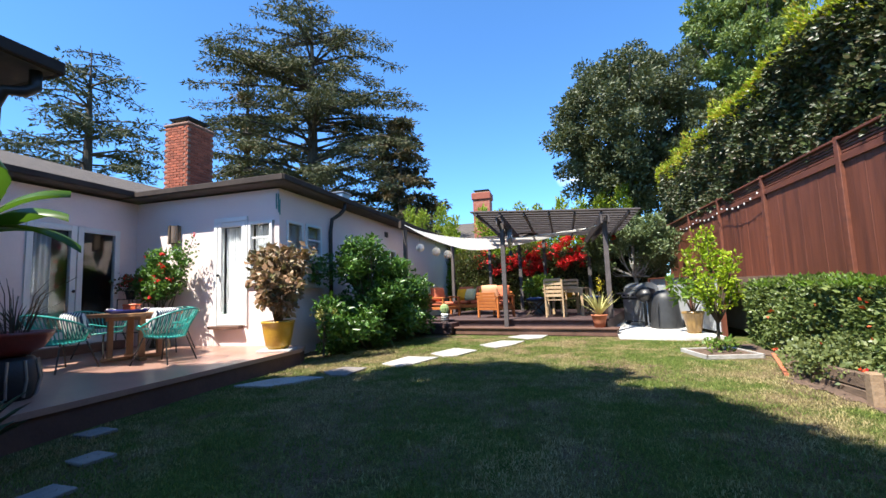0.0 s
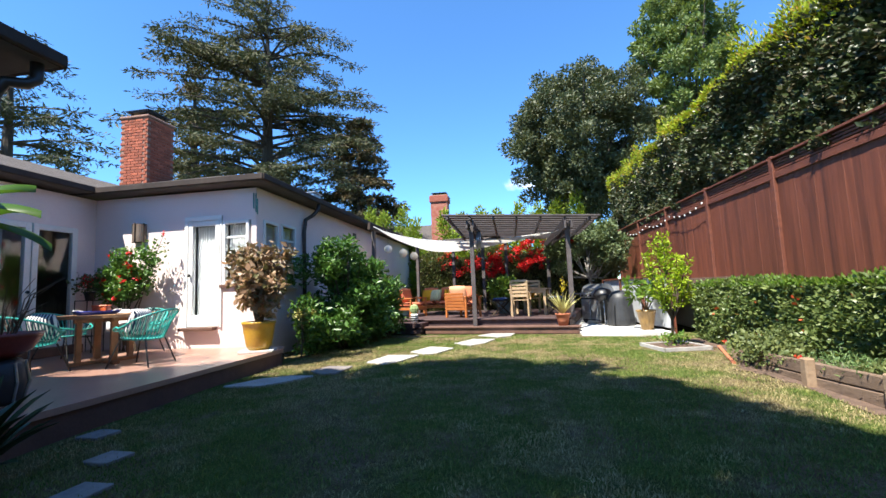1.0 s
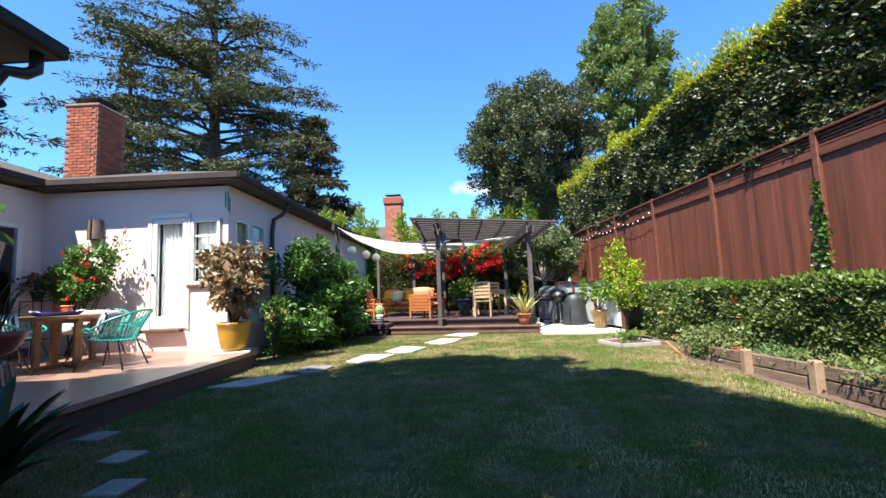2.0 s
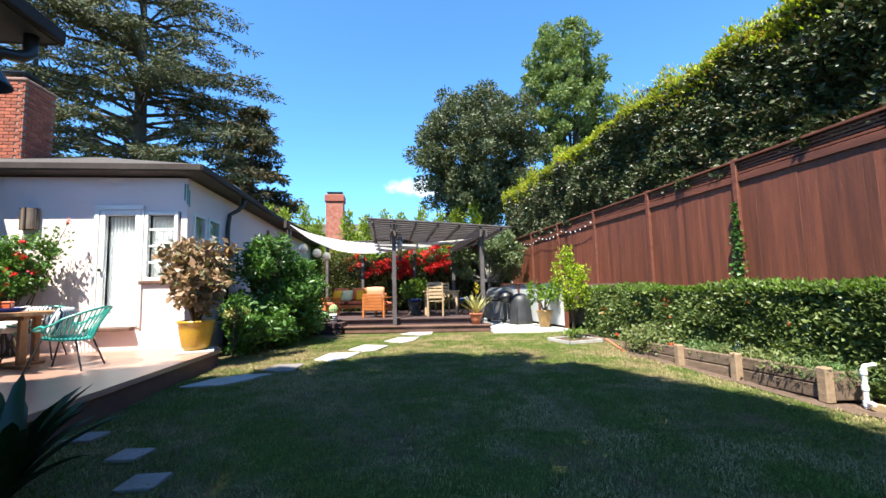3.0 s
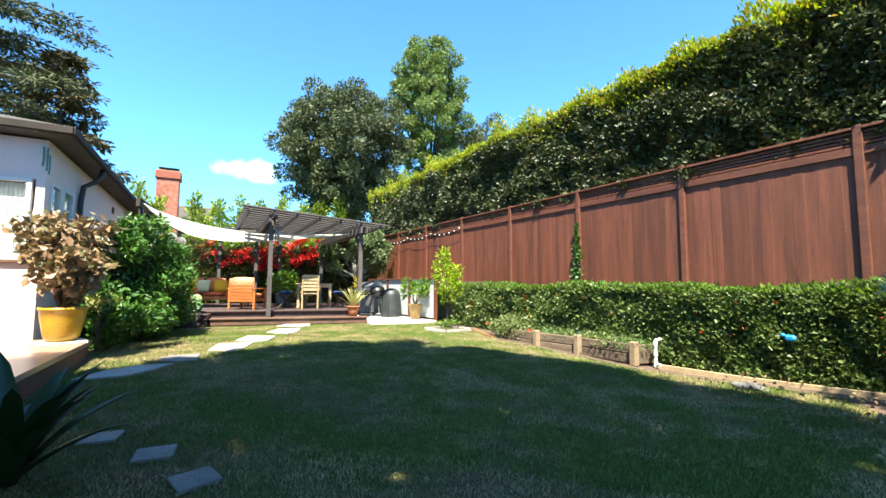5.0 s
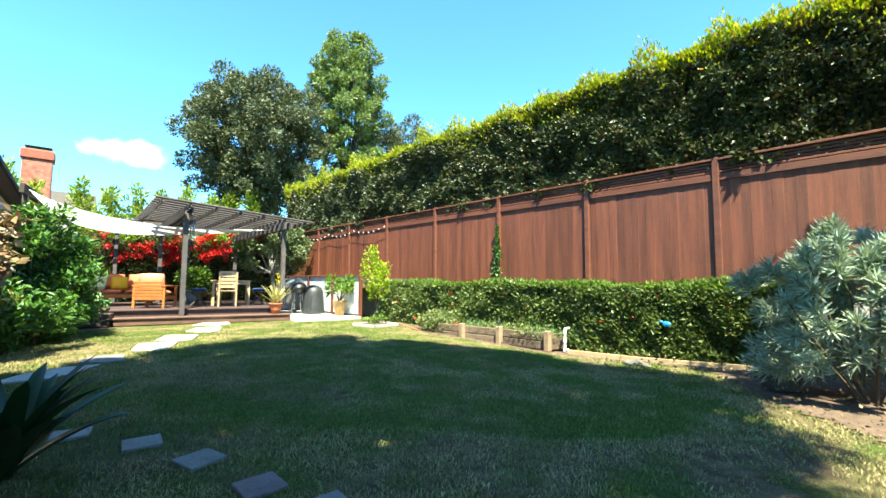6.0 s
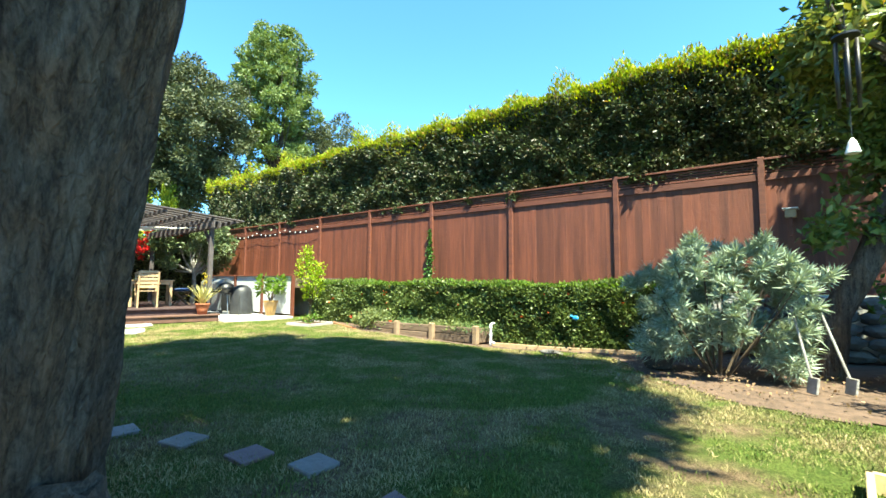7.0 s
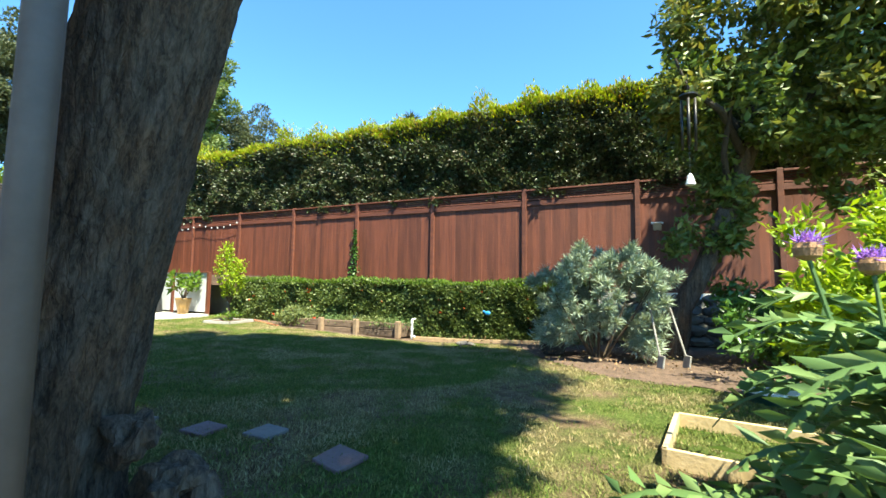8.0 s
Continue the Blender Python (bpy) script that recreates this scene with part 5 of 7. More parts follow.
for i in range(14):
    y = 11.03 + 0.355 * i
    bm = bmesh.new()
    beam(bm, (-1.95, y, 3.162 - 0.0105 * (y - 11) - fall(-1.95)), (2.03, y - 0.08, 3.162 - 0.0105 * (y - 11) - fall(2.03)), 0.2, 0.035)
    part("slat", bm, GREY_WOOD, perg)
rear = deck_root("rear_arbour", "low slatted timber roof behind the shade sail", "pergola")
for u, v in ((-0.7, 4.5), (1.3, 4.6)):
    part("post", boxed(u - 0.05, u + 0.05, v - 0.05, v + 0.05, 0.362, 2.86), GREY_WOOD, rear)
for v in (3.9, 4.6):
    part("beam", boxed(-1.0, 1.28, v - 0.03, v + 0.03, 2.86, 2.96), GREY_WOOD, rear)
for i in range(7):
    part("slat", boxed(-1.1, 1.26, 3.7 + 0.17 * i, 3.79 + 0.17 * i, 2.965, 2.995, None, 0.004), GREY_WOOD, rear)
left = deck_root("sail_frame", "dark timber posts and beam that hold the shade sail", "frame")
for u, v in ((-1.88, 0.62), (-1.78, 3.6)):
    part("post", boxed(u - 0.05, u + 0.05, v - 0.05, v + 0.05, 0.362, 3.1), GREY_WOOD, left)
bm = bmesh.new()
beam(bm, (-1.88, 0.35, 3.17), (-1.76, 4.1, 2.86), 0.09, 0.22)
part("beam", bm, FASCIA, left)
sail = deck_root("shade_sail", "sagging cream canvas shade sail stretched over the deck", "shade sail")
A, B, C = Vector((-1.8, 0.5, 3.16)), Vector((3.4, 1.2, 2.62)), Vector((-1.7, 3.4, 2.8))
grid = []
for i in range(21):
    s = i / 20
    row = []
    for j in range(13):
        q = j / 12
        a, c = A.lerp(B, s), C.lerp(B, s)
        p = a.lerp(c, q)
        p.z -= 0.34 * math.sin(math.pi * s ** 0.72) * (1 - 0.25 * math.sin(math.pi * q)) + 0.1 * math.sin(math.pi * q) * (1 - s)
        p.y += 0.32 * math.sin(math.pi * s) * (1 - 2 * q)
        row.append(p)
    grid.append(row)
part("canvas", sheet(bmesh.new(), grid), SAIL, sail, smooth=True)
part("edge_rope", tube(bmesh.new(), [r[0] for r in grid], 0.012, 6), PAPER, sail)
part("tie_rope", tube(bmesh.new(), [B, B + Vector((0.2, -0.05, 0.06))], 0.008, 6), PAPER, sail)
for u, v, z, r in ((-1.62, 1.05, 2.5, 0.13), (-1.5, 1.85, 2.42, 0.14), (-1.42, 2.5, 2.36, 0.14)):
    l = deck_root("paper_lantern", "round white paper lantern hung under the sail beam", "lantern", u, v, z, group="paper lanterns")
    part("globe", lathe(bmesh.new(), [(0.03, -r)] + [(r * math.cos(a) * (1 + 0.015 * (-1) ** k), r * math.sin(a)) for k, a in enumerate([-1.35 + 2.7 * i / 16 for i in range(17)])] + [(0.03, r)], 20), PAPER, l, smooth=False)
    part("cord", tube(bmesh.new(), [(0, 0, r), (0, 0, r + 0.3)], 0.004, 5), BLACK_METAL, l)


def wind_chime(m, label, tubes, r_ring, lengths, mat, sail_mat, drop):
    t = root("wind_chime", label, "wind chime")
    t.matrix_world = m
    part("top_disc", lathe(bmesh.new(), [(r_ring, -0.01), (r_ring, 0.01)], 16), BLACK_METAL, t)
    part("cord", tube(bmesh.new(), [(0, 0, 0.01), (0, 0, 0.3)], 0.004, 5), BLACK_METAL, t)
    for k in range(tubes):
        a = 2 * math.pi * k / tubes
        x, y = r_ring * 0.8 * math.cos(a), r_ring * 0.8 * math.sin(a)
        part("chime_tube", tube(bmesh.new(), [(x, y, -0.06), (x, y, -0.06 - lengths[k % len(lengths)])], 0.016, 10), mat, t, smooth=True)
    part("sail_cord", tube(bmesh.new(), [(0, 0, -0.01), (0, 0, -drop)], 0.003, 5), BLACK_METAL, t)
    part("wind_catcher", lathe(bmesh.new(), [(0.012, 0.1), (0.035, 0.06), (0.06, -0.04), (0.055, -0.05)], 14, (0, 0, -drop)), sail_mat, t)
    return t


wind_chime(DECK @ pose(1.5, 0.42, 2.75), "silver tube wind chime hung on the pergola post", 5, 0.06, (0.5, 0.42, 0.46), STEEL, BLACK_METAL, 0.7)
# tubes take the near-black gutter colour to stand for shadow in the tree
wind_chime(pose(1.63, -2.15, 3.53), "wind chime darkened for shadow, with a white catcher, in the vine tree", 6, 0.11, (0.62, 0.55, 0.66), GUTTER, PVC, 1.12)

# ---- deck furniture ----


def armchair(m, label, width=0.72, cushions=(None, None), name="armchair"):
    t = root(name, label, "chair")
    t.matrix_world = m
    w = width / 2
    for sx in (-1, 1):
        for y in (-0.33, 0.33):
            part("leg", boxed(sx * w - 0.03, sx * w + 0.03, y - 0.03, y + 0.03, 0, 0.58 if y < 0 else 0.56, None, 0.005), ORANGE_WOOD, t)
        part("armrest", boxed(sx * w - 0.045, sx * w + 0.045, -0.38, 0.38, 0.565, 0.6, None, 0.006), ORANGE_WOOD, t)
        part("side_rail", boxed(sx * w - 0.02, sx * w + 0.02, -0.3, 0.3, 0.22, 0.3, None, 0.005), ORANGE_WOOD, t)
    part("front_rail", boxed(-w + 0.02, w - 0.02, -0.35, -0.31, 0.21, 0.31, None, 0.005), ORANGE_WOOD, t)
    for k in range(6):
        part("back_slat", boxed(-w + 0.02, w - 0.02, 0.31, 0.335, 0.26 + 0.085 * k, 0.33 + 0.085 * k, pose(0, 0, 0, -8), 0.004), ORANGE_WOOD, t)
    n = max(1, round(width / 0.65))
    for k in range(n):
        x = -w + width * (k + 0.5) / n
        part("seat_cushion", cushion(bmesh.new(), width / n - 0.06, 0.62, 0.15, pose(x, -0.02, 0.31)), cushions[0] or ORANGE_CLOTH, t, smooth=True)
        part("back_cushion", cushion(bmesh.new(), width / n - 0.08, 0.48, 0.17, pose(x, 0.3, 0.66, 78)), cushions[1] or PEACH_CLOTH, t, smooth=True)
    return t


ZD = 0.36
armchair(DECK @ pose(0.7, 1.25, ZD, 0, 0, 160), "orange wooden armchair with peach cushions seen from behind", cushions=(ORANGE_CLOTH, PEACH_CLOTH))
armchair(DECK @ pose(-1.25, 1.75, ZD, 0, 0, 75), "orange wooden armchair with burnt orange cushions", cushions=(ORANGE_CLOTH, ORANGE_CLOTH))
armchair(DECK @ pose(-0.55, 3.15, ZD, 0, 0, 0), "orange wooden garden sofa with burnt orange seat cushions", 1.95, (ORANGE_CLOTH, ORANGE_CLOTH), "garden_sofa")
for u, v, rz, mat, lab in ((-1.15, 3.0, 8, YELLOW_CLOTH, "square yellow throw pillow on the sofa"), (-0.85, 2.95, -12, GREEN_CLOTH, "pale green patterned throw pillow on the sofa"), (-0.35, 3.02, 10, YELLOW_CLOTH, "square yellow throw pillow on the sofa"), (0.55, 1.22, 170, YELLOW_CLOTH, "yellow throw pillow in the armchair")):
    p_ = root("throw_pillow", lab, "pillow")
    p_.matrix_world = DECK @ pose(u, v, ZD + 0.64, 68, 0, rz)
    part("pillow_cover", cushion(bmesh.new(), 0.44, 0.42, 0.16, pose(0, 0, -0.08)), mat, p_, smooth=True)


def dining_chair(m, label):
    t = root("dining_chair", label, "chair", group="dining chairs")
    t.matrix_world = m
    for sx in (-1, 1):
        part("front_leg", boxed(sx * 0.22 - 0.022, sx * 0.22 + 0.022, -0.23, -0.186, 0, 0.43, None, 0.004), PINE, t)
        bm = bmesh.new()
        beam(bm, (sx * 0.22, 0.2, 0), (sx * 0.22, 0.22, 0.45), 0.044, 0.044)
        beam(bm, (sx * 0.22, 0.22, 0.44), (sx * 0.22, 0.3, 0.98), 0.044, 0.044)
        part("back_leg", bm, PINE, t)
        part("armrest", boxed(sx * 0.25 - 0.025, sx * 0.25 + 0.025, -0.24, 0.25, 0.64, 0.665, None, 0.004), PINE, t)
        part("arm_post", boxed(sx * 0.24 - 0.018, sx * 0.24 + 0.018, -0.22, -0.185, 0.44, 0.64, None, 0.003), PINE, t)
    for k in range(5):
        part("seat_slat", boxed(-0.24, 0.24, -0.23 + 0.092 * k, -0.15 + 0.092 * k, 0.435, 0.455, None, 0.003), PINE, t)
    for k in range(5):
        z = 0.53 + 0.1 * k
        part("back_slat", boxed(-0.2, 0.2, 0.225 + 0.015 * k, 0.245 + 0.015 * k, z, z + 0.07, None, 0.003), PINE, t)
    return t


dining_chair(DECK @ pose(2.42, 1.15, ZD, 0, 0, 183), "pale wooden slatted dining chair with its back to the lawn")
dining_chair(DECK @ pose(2.5, 2.5, ZD, 0, 0, 5), "pale wooden slatted dining chair across the table")
dt = root("dining_table", "pale wooden rectangular dining table on the deck", "table")
dt.matrix_world = DECK @ pose(2.55, 1.9, ZD)
for k in range(6):
    part("top_board", boxed(-0.55, 0.55, -0.45 + 0.15 * k, -0.305 + 0.15 * k, 0.715, 0.745, None, 0.004), PINE, dt)
for sx in (-1, 1):
    for sy in (-1, 1):
        part("leg", boxed(sx * 0.47 - 0.035, sx * 0.47 + 0.035, sy * 0.38 - 0.035, sy * 0.38 + 0.035, 0, 0.715), PINE, dt)
part("apron", boxed(-0.47, 0.47, -0.4, -0.375, 0.62, 0.714, None, 0.003), PINE, dt)
bag = root("yellow_bag", "soft yellow bag on the far dining chair", "bag")
bag.matrix_world = DECK @ pose(2.4, 2.45, ZD + 0.46)
part("bag_body", cushion(bmesh.new(), 0.4, 0.3, 0.26), YELLOW_CLOTH, bag, smooth=True)


def bench(m, label):
    t = root("bench", label, "bench", group="cushioned benches")
    t.matrix_world = m
    for k in range(3):
        part("seat_slat", boxed(-0.3, 0.3, -0.19 + 0.13 * k, -0.07 + 0.13 * k, 0.40, 0.425, None, 0.003), STEM, t)
    for sx in (-1, 1):
        for s in (-1, 1):
            bm = bmesh.new()
            beam(bm, (sx * 0.22, -0.2 * s, 0.02), (sx * 0.22, 0.18 * s, 0.4), 0.03, 0.04)
            part("crossed_leg", bm, STEM, t)
    part("cushion", cushion(bmesh.new(), 0.62, 0.42, 0.09, pose(0, 0, 0.425)), NAVY_CLOTH, t, "navy blue seat cushion", True)
    return t


bench(DECK @ pose(1.72, 1.7, ZD, 0, 0, 88), "dark folding bench with a navy cushion beside the table")
bench(DECK @ pose(3.3, 1.65, ZD, 0, 0, 92), "dark folding bench with a navy cushion beside the table")


def potted(name, label, m, profile, pot_mat, pot_label=""):
    t = root(name, label, "potted plant")
    t.matrix_world = m
    part("pot", lathe(bmesh.new(), profile, 32), pot_mat, t, pot_label, True)
    r, z = profile[-1][0], profile[-1][1]
    part("soil", lathe(bmesh.new(), [(r * 0.98, z - 0.03), (r * 0.96, z - 0.02)], 24), SOIL, t)
    return t


def pot_profile(r0, r1, h, lip=0.015):
    return [(r0, 0), (r0 + (r1 - r0) * 0.5, h * 0.45), (r1, h * 0.88), (r1 + lip, h * 0.9), (r1 + lip, h), (r1 - 0.015, h), (r1 - 0.02, h * 0.93)]


pb = potted("potted_citrus", "leafy green shrub in a blue-grey pot", DECK @ pose(1.55, 2.75, ZD), pot_profile(0.16, 0.22, 0.42), BLUE_GREY)
part("stem", tube(bmesh.new(), [(0, 0, 0.38), (0.03, 0, 0.7)], 0.02, 6), STEM, pb)
p, d = clumps([(0.28 * math.cos(a), 0.28 * math.sin(a), 0.78 + 0.2 * math.sin(3 * a)) for a in range(9)] + [(0, 0, 0.95)], [0.22] * 10, 1500, 0.9, 0.2)
leaves("foliage", p, 0.1, 0.05, FRESH_LEAF, pb, 0.3, 0.4, out=d)
pc = potted("potted_cactus", "round green cactus in a black and white striped pot", DECK @ pose(-0.35, 0.1, 0.302), [(0.09, 0), (0.11, 0.12), (0.1, 0.24), (0.09, 0.24)], surface("white_glaze", (0.7, 0.7, 0.68), (0.78, 0.78, 0.76), 4, 0.4, 0.0, 20), "white glazed pot with black bands")
for z in (0.05, 0.11, 0.17):
    part("band", tube(bmesh.new(), [(0, 0, z), (0, 0, z + 0.03)], 0.1135, 24), BLACK_METAL, pc)
bm = bmesh.new()
lathe(bm, [(0.05, 0.23), (0.11, 0.3), (0.125, 0.38), (0.1, 0.46), (0.03, 0.5)], 24)
for i, v in enumerate(bm.verts):
    s = 1 - 0.14 * (i % 2)
    v.co.x, v.co.y = v.co.x * s, v.co.y * s
part("cactus_body", bm, surface("cactus_skin", (0.2, 0.3, 0.1), (0.35, 0.42, 0.2), 6, 0.7, 0.2, 40), pc)


def blades(parent, name, n, length, width, mat, tilt, at=(0, 0, 0), seed=1, droop=0.2, fold=0.25, segs=5):
    """Strap leaves that rise from one foot and arch outward."""
    r = random.Random(seed)
    for k in range(n):
        a = 2.4 * k + r.uniform(-0.3, 0.3)
        L, t0 = length * r.uniform(0.75, 1.1), tilt * r.uniform(0.35, 1.1) * (0.4 + 0.6 * k / n)
        out, side = Vector((math.cos(a), math.sin(a), 0)), Vector((-math.sin(a), math.cos(a), 0))
        rows = []
        p = Vector(at) + out * 0.02
        ang = t0
        for s in range(segs + 1):
            f = s / segs
            w = width * (0.75 + 0.6 * f) * (1 - f) ** 0.55 if f > 0.25 else width * (0.6 + 0.9 * f)
            w = max(w, 0.003)
            up = Vector((0, 0, 1)) * math.sin(ang) - out * math.cos(ang)
            rows.append([p + side * w / 2 - up * w * fold * -1, p, p - side * w / 2 - up * w * fold * -1])
            p = p + (out * math.sin(ang) + Vector((0, 0, 1)) * math.cos(ang)) * L / segs
            ang += droop * r.uniform(0.5, 1.3) / segs * 3
        bm = sheet(bmesh.new(), rows)
        part(name, bm, mat, parent, smooth=True)


al = potted("potted_aloe", "spiky pale variegated aloe in a terracotta pot on the step", DECK @ pose(3.62, 0.17, 0.187), pot_profile(0.11, 0.17, 0.29), TERRACOTTA)
blades(al, "leaf", 30, 0.62, 0.055, SPIKE, 0.95, (0, 0, 0.26), 4, 0.12)
part("flower_stalk", tube(bmesh.new(), [(0, 0, 0.28), (0.03, 0.02, 0.8), (0.05, 0.02, 1.15)], 0.01, 6), STEM, al)
p = np.array([[0.05, 0.02, 0.95]]) + rng.normal(size=(90, 3)) * np.array([[0.03, 0.03, 0.12]])
leaves("yellow_flower", p, 0.05, 0.015, leafy("yellow_flower", [(0.7, 0.45, 0.02), (0.75, 0.5, 0.05)], 0.6, 0.3), al, -0.6, 0.4)

# ---- grills and pots on the pad ----
gg = root("gas_grill", "dark gas grill with steel lid and side shelf", "grill", (2.2, 12.95, 0.05), -60)
part("cabinet", boxed(-0.4, 0.4, -0.26, 0.26, 0.08, 0.72, None, 0.015), BLACK_METAL, gg)
for sx in (-1, 1):
    part("cabinet_door", boxed(sx * 0.2 - 0.19, sx * 0.2 + 0.19, -0.278, -0.262, 0.12, 0.68, None, 0.006), STEEL, gg)
part("control_panel", boxed(-0.4, 0.4, -0.31, -0.262, 0.73, 0.86, None, 0.01), STEEL, gg)
bm = bmesh.new()
sheet(bm, [[(x, -0.26 * math.cos(math.pi * i / 10), 0.86 + 0.26 * math.sin(math.pi * i / 10)) for i in range(11)] for x in (-0.38, 0.38)])
for x in (-0.38, 0.38):
    bm.faces.new([bm.verts.new((x, -0.26 * math.cos(math.pi * i / 10), 0.86 + 0.26 * math.sin(math.pi * i / 10))) for i in range(11)])
part("lid", bm, STEEL, gg)
part("lid_handle", tube(bmesh.new(), [(-0.28, -0.28, 0.98), (0.28, -0.28, 0.98)], 0.014, 8), STEEL, gg)
for sx in (-1, 1):
    part("side_shelf", boxed(sx * 0.58 - 0.17, sx * 0.58 + 0.17, -0.24, 0.24, 0.83, 0.86, None, 0.01), STEEL, gg)
    part("wheel", tube(bmesh.new(), [(sx * 0.34 - 0.02, -0.2, 0.07), (sx * 0.34 + 0.02, -0.2, 0.07)], 0.07, 16), BLACK, gg)
for k in range(4):
    part("knob", tube(bmesh.new(), [(-0.27 + 0.18 * k, -0.31, 0.795), (-0.27 + 0.18 * k, -0.34, 0.795)], 0.025, 12), BLACK_METAL, gg)
cg = root("covered_grill", "kettle grill under a creased black vinyl cover", "grill", (2.58, 12.0, 0.05), 20)
bm = lathe(bmesh.new(), [(0.34, 0.0), (0.35, 0.03), (0.335, 0.2), (0.31, 0.5), (0.295, 0.7), (0.25, 0.82), (0.14, 0.9), (0.03, 0.92)], 40)
for v in bm.verts:
    a = math.atan2(v.co.y, v.co.x)
    s = 1 + 0.035 * math.sin(7 * a + v.co.z * 2) * (1 - v.co.z) + 0.02 * noise.noise(v.co * 6)
    v.co.x, v.co.y = v.co.x * s, v.co.y * s
part("cover", bm, BLACK, cg, smooth=True)
part("strap", tube(bmesh.new(), [(-0.3, -0.2, 0.6), (-0.36, -0.25, 0.4), (-0.4, -0.3, 0.05)], 0.02, 6), BLACK, cg)
kg = root("kettle_grill", "small black kettle grill with a chrome vent", "grill", (2.22, 12.3, 0.05))
part("bowl", lathe(bmesh.new(), [(0.05, 0.6), (0.2, 0.68), (0.26, 0.8), (0.26, 0.82), (0.2, 0.94), (0.06, 1.0)], 28), BLACK_METAL, kg, smooth=True)
part("vent", lathe(bmesh.new(), [(0.05, 1.0), (0.05, 1.03), (0.02, 1.04)], 14), STEEL, kg)
for k in range(3):
    a = 2.1 * k + 0.4
    part("leg", tube(bmesh.new(), [(0.12 * math.cos(a), 0.12 * math.sin(a), 0.68), (0.25 * math.cos(a), 0.25 * math.sin(a), 0.0)], 0.013, 8), STEEL, kg)
po = potted("potted_plumeria", "leafy green plant in an ochre glazed pot", pose(2.86, 10.72, 0.05), pot_profile(0.13, 0.205, 0.46), OCHRE_GLAZE)
bm = bmesh.new()
pr = random.Random(77)
tips = []
for k in range(6):
    a = 1.05 * k
    tip = (0.3 * math.cos(a) * pr.uniform(0.5, 1.2), 0.3 * math.sin(a) * pr.uniform(0.5, 1.2), pr.uniform(0.75, 1.1))
    tips.append(tip)
    tube(bm, [(0, 0, 0.4), (tip[0] * 0.5, tip[1] * 0.5, tip[2] * 0.8), tip], [0.018, 0.012, 0.008], 6)
part("stem", bm, STEM, po)
p, d = clumps(tips, [0.16] * 6, 300, 0.7, 0.1)
leaves("foliage", p, 0.17, 0.06, FRESH_LEAF, po, 0.1, 0.4, out=d * 1.5)

# ---- small tree in its square frame ----
lime = root("lime_tree", "young lime tree with yellow-green leaves in a square bed", "tree", (2.58, 8.25, 0.02))
bm = bmesh.new()
lr = random.Random(8)
cs = []
for k in range(14):
    a, h = lr.uniform(0, 6.28), lr.uniform(0.8, 1.95)
    rad = 0.42 * (1 - abs(h - 1.2) / 1.5) * lr.uniform(0.5, 1.1)
    tube(bm, [(0, 0, 0), (0.03, 0.02, 0.45), (rad * 0.6 * math.cos(a), rad * 0.6 * math.sin(a), h * 0.7), (rad * math.cos(a), rad * math.sin(a), h)], [0.03, 0.025, 0.012, 0.005], 6)
    for f in (0.62, 0.75, 0.88, 1.0):
        cs.append((rad * f * math.cos(a), rad * f * math.sin(a), h * (0.35 + 0.65 * f)))
part("trunk", bm, STEM, lime)
p, d = clumps(cs, [lr.uniform(0.07, 0.14) for _ in cs], 1900, 1.0, 0.05)
leaves("crown", p, 0.066, 0.036, LIME_LEAF, lime, 0.4, 0.5, out=d)
p = np.array([[0.0, -0.1, 0.12]]) + rng.normal(size=(90, 3)) * np.array([[0.14, 0.14, 0.05]])
leaves("undergrowth", p, 0.08, 0.04, FRESH_LEAF, lime, 0.4, 0.4)
fr_ = root("square_bed_frame", "square pale timber frame round the lime tree", "planter", (2.58, 8.2, 0.0), 12)
for k in range(4):
    part("frame_board", boxed(-0.42, 0.42, -0.42, -0.39, -0.03, 0.035, pose(0, 0, 0, 0, 0, 90 * k), 0.004), PALE_STONE, fr_)
part("soil", boxed(-0.388, 0.388, -0.388, 0.388, -0.03, 0.015, None, 0.0), SOIL, fr_)

# ---- patio ----
ZP = 0.25
pt = root("patio_table", "round slatted teak table with a pedestal of four legs", "table", (-6.45, 5.72, ZP + 0.0), 20)
R = 0.66
for k in range(11):
    y0, y1 = -R + 0.12 * k, -R + 0.12 * k + 0.116
    ends = [math.sqrt(max(0.0, R * R - min(abs(y), R) ** 2)) for y in (y0, min(y1, R))]
    bm = prism(bmesh.new(), [(-ends[0] - 0.01, y0), (ends[0] + 0.01, y0), (ends[1] + 0.01, min(y1, R)), (-ends[1] - 0.01, min(y1, R))], 0.705, 0.735)
    part("top_slat", bm, TEAK, pt)
part("rim", lathe(bmesh.new(), [(R - 0.05, 0.69), (R + 0.012, 0.69), (R + 0.012, 0.732), (R - 0.012, 0.732), (R - 0.012, 0.705), (R - 0.05, 0.705)], 48), TEAK, pt)
for a in (45, 135, 225, 315):
    m = pose(0, 0, 0, 0, 0, a)
    part("leg", boxed(0.30, 0.37, -0.045, 0.045, 0.05, 0.69, m, 0.006), TEAK, pt)
    part("foot", boxed(0.05, 0.45, -0.05, 0.05, 0.0, 0.05, m, 0.01), TEAK, pt)
part("under_frame", boxed(-0.4, 0.4, -0.035, 0.035, 0.62, 0.69, pose(0, 0, 0, 0, 0, 45), 0.006), TEAK, pt)
part("under_frame", boxed(-0.4, 0.4, -0.035, 0.035, 0.622, 0.688, pose(0, 0, 0, 0, 0, 135), 0.006), TEAK, pt)
ty = root("tray", "cobalt blue enamel tray on the round table", "tray", (-6.5, 5.62, ZP + 0.738), 10)
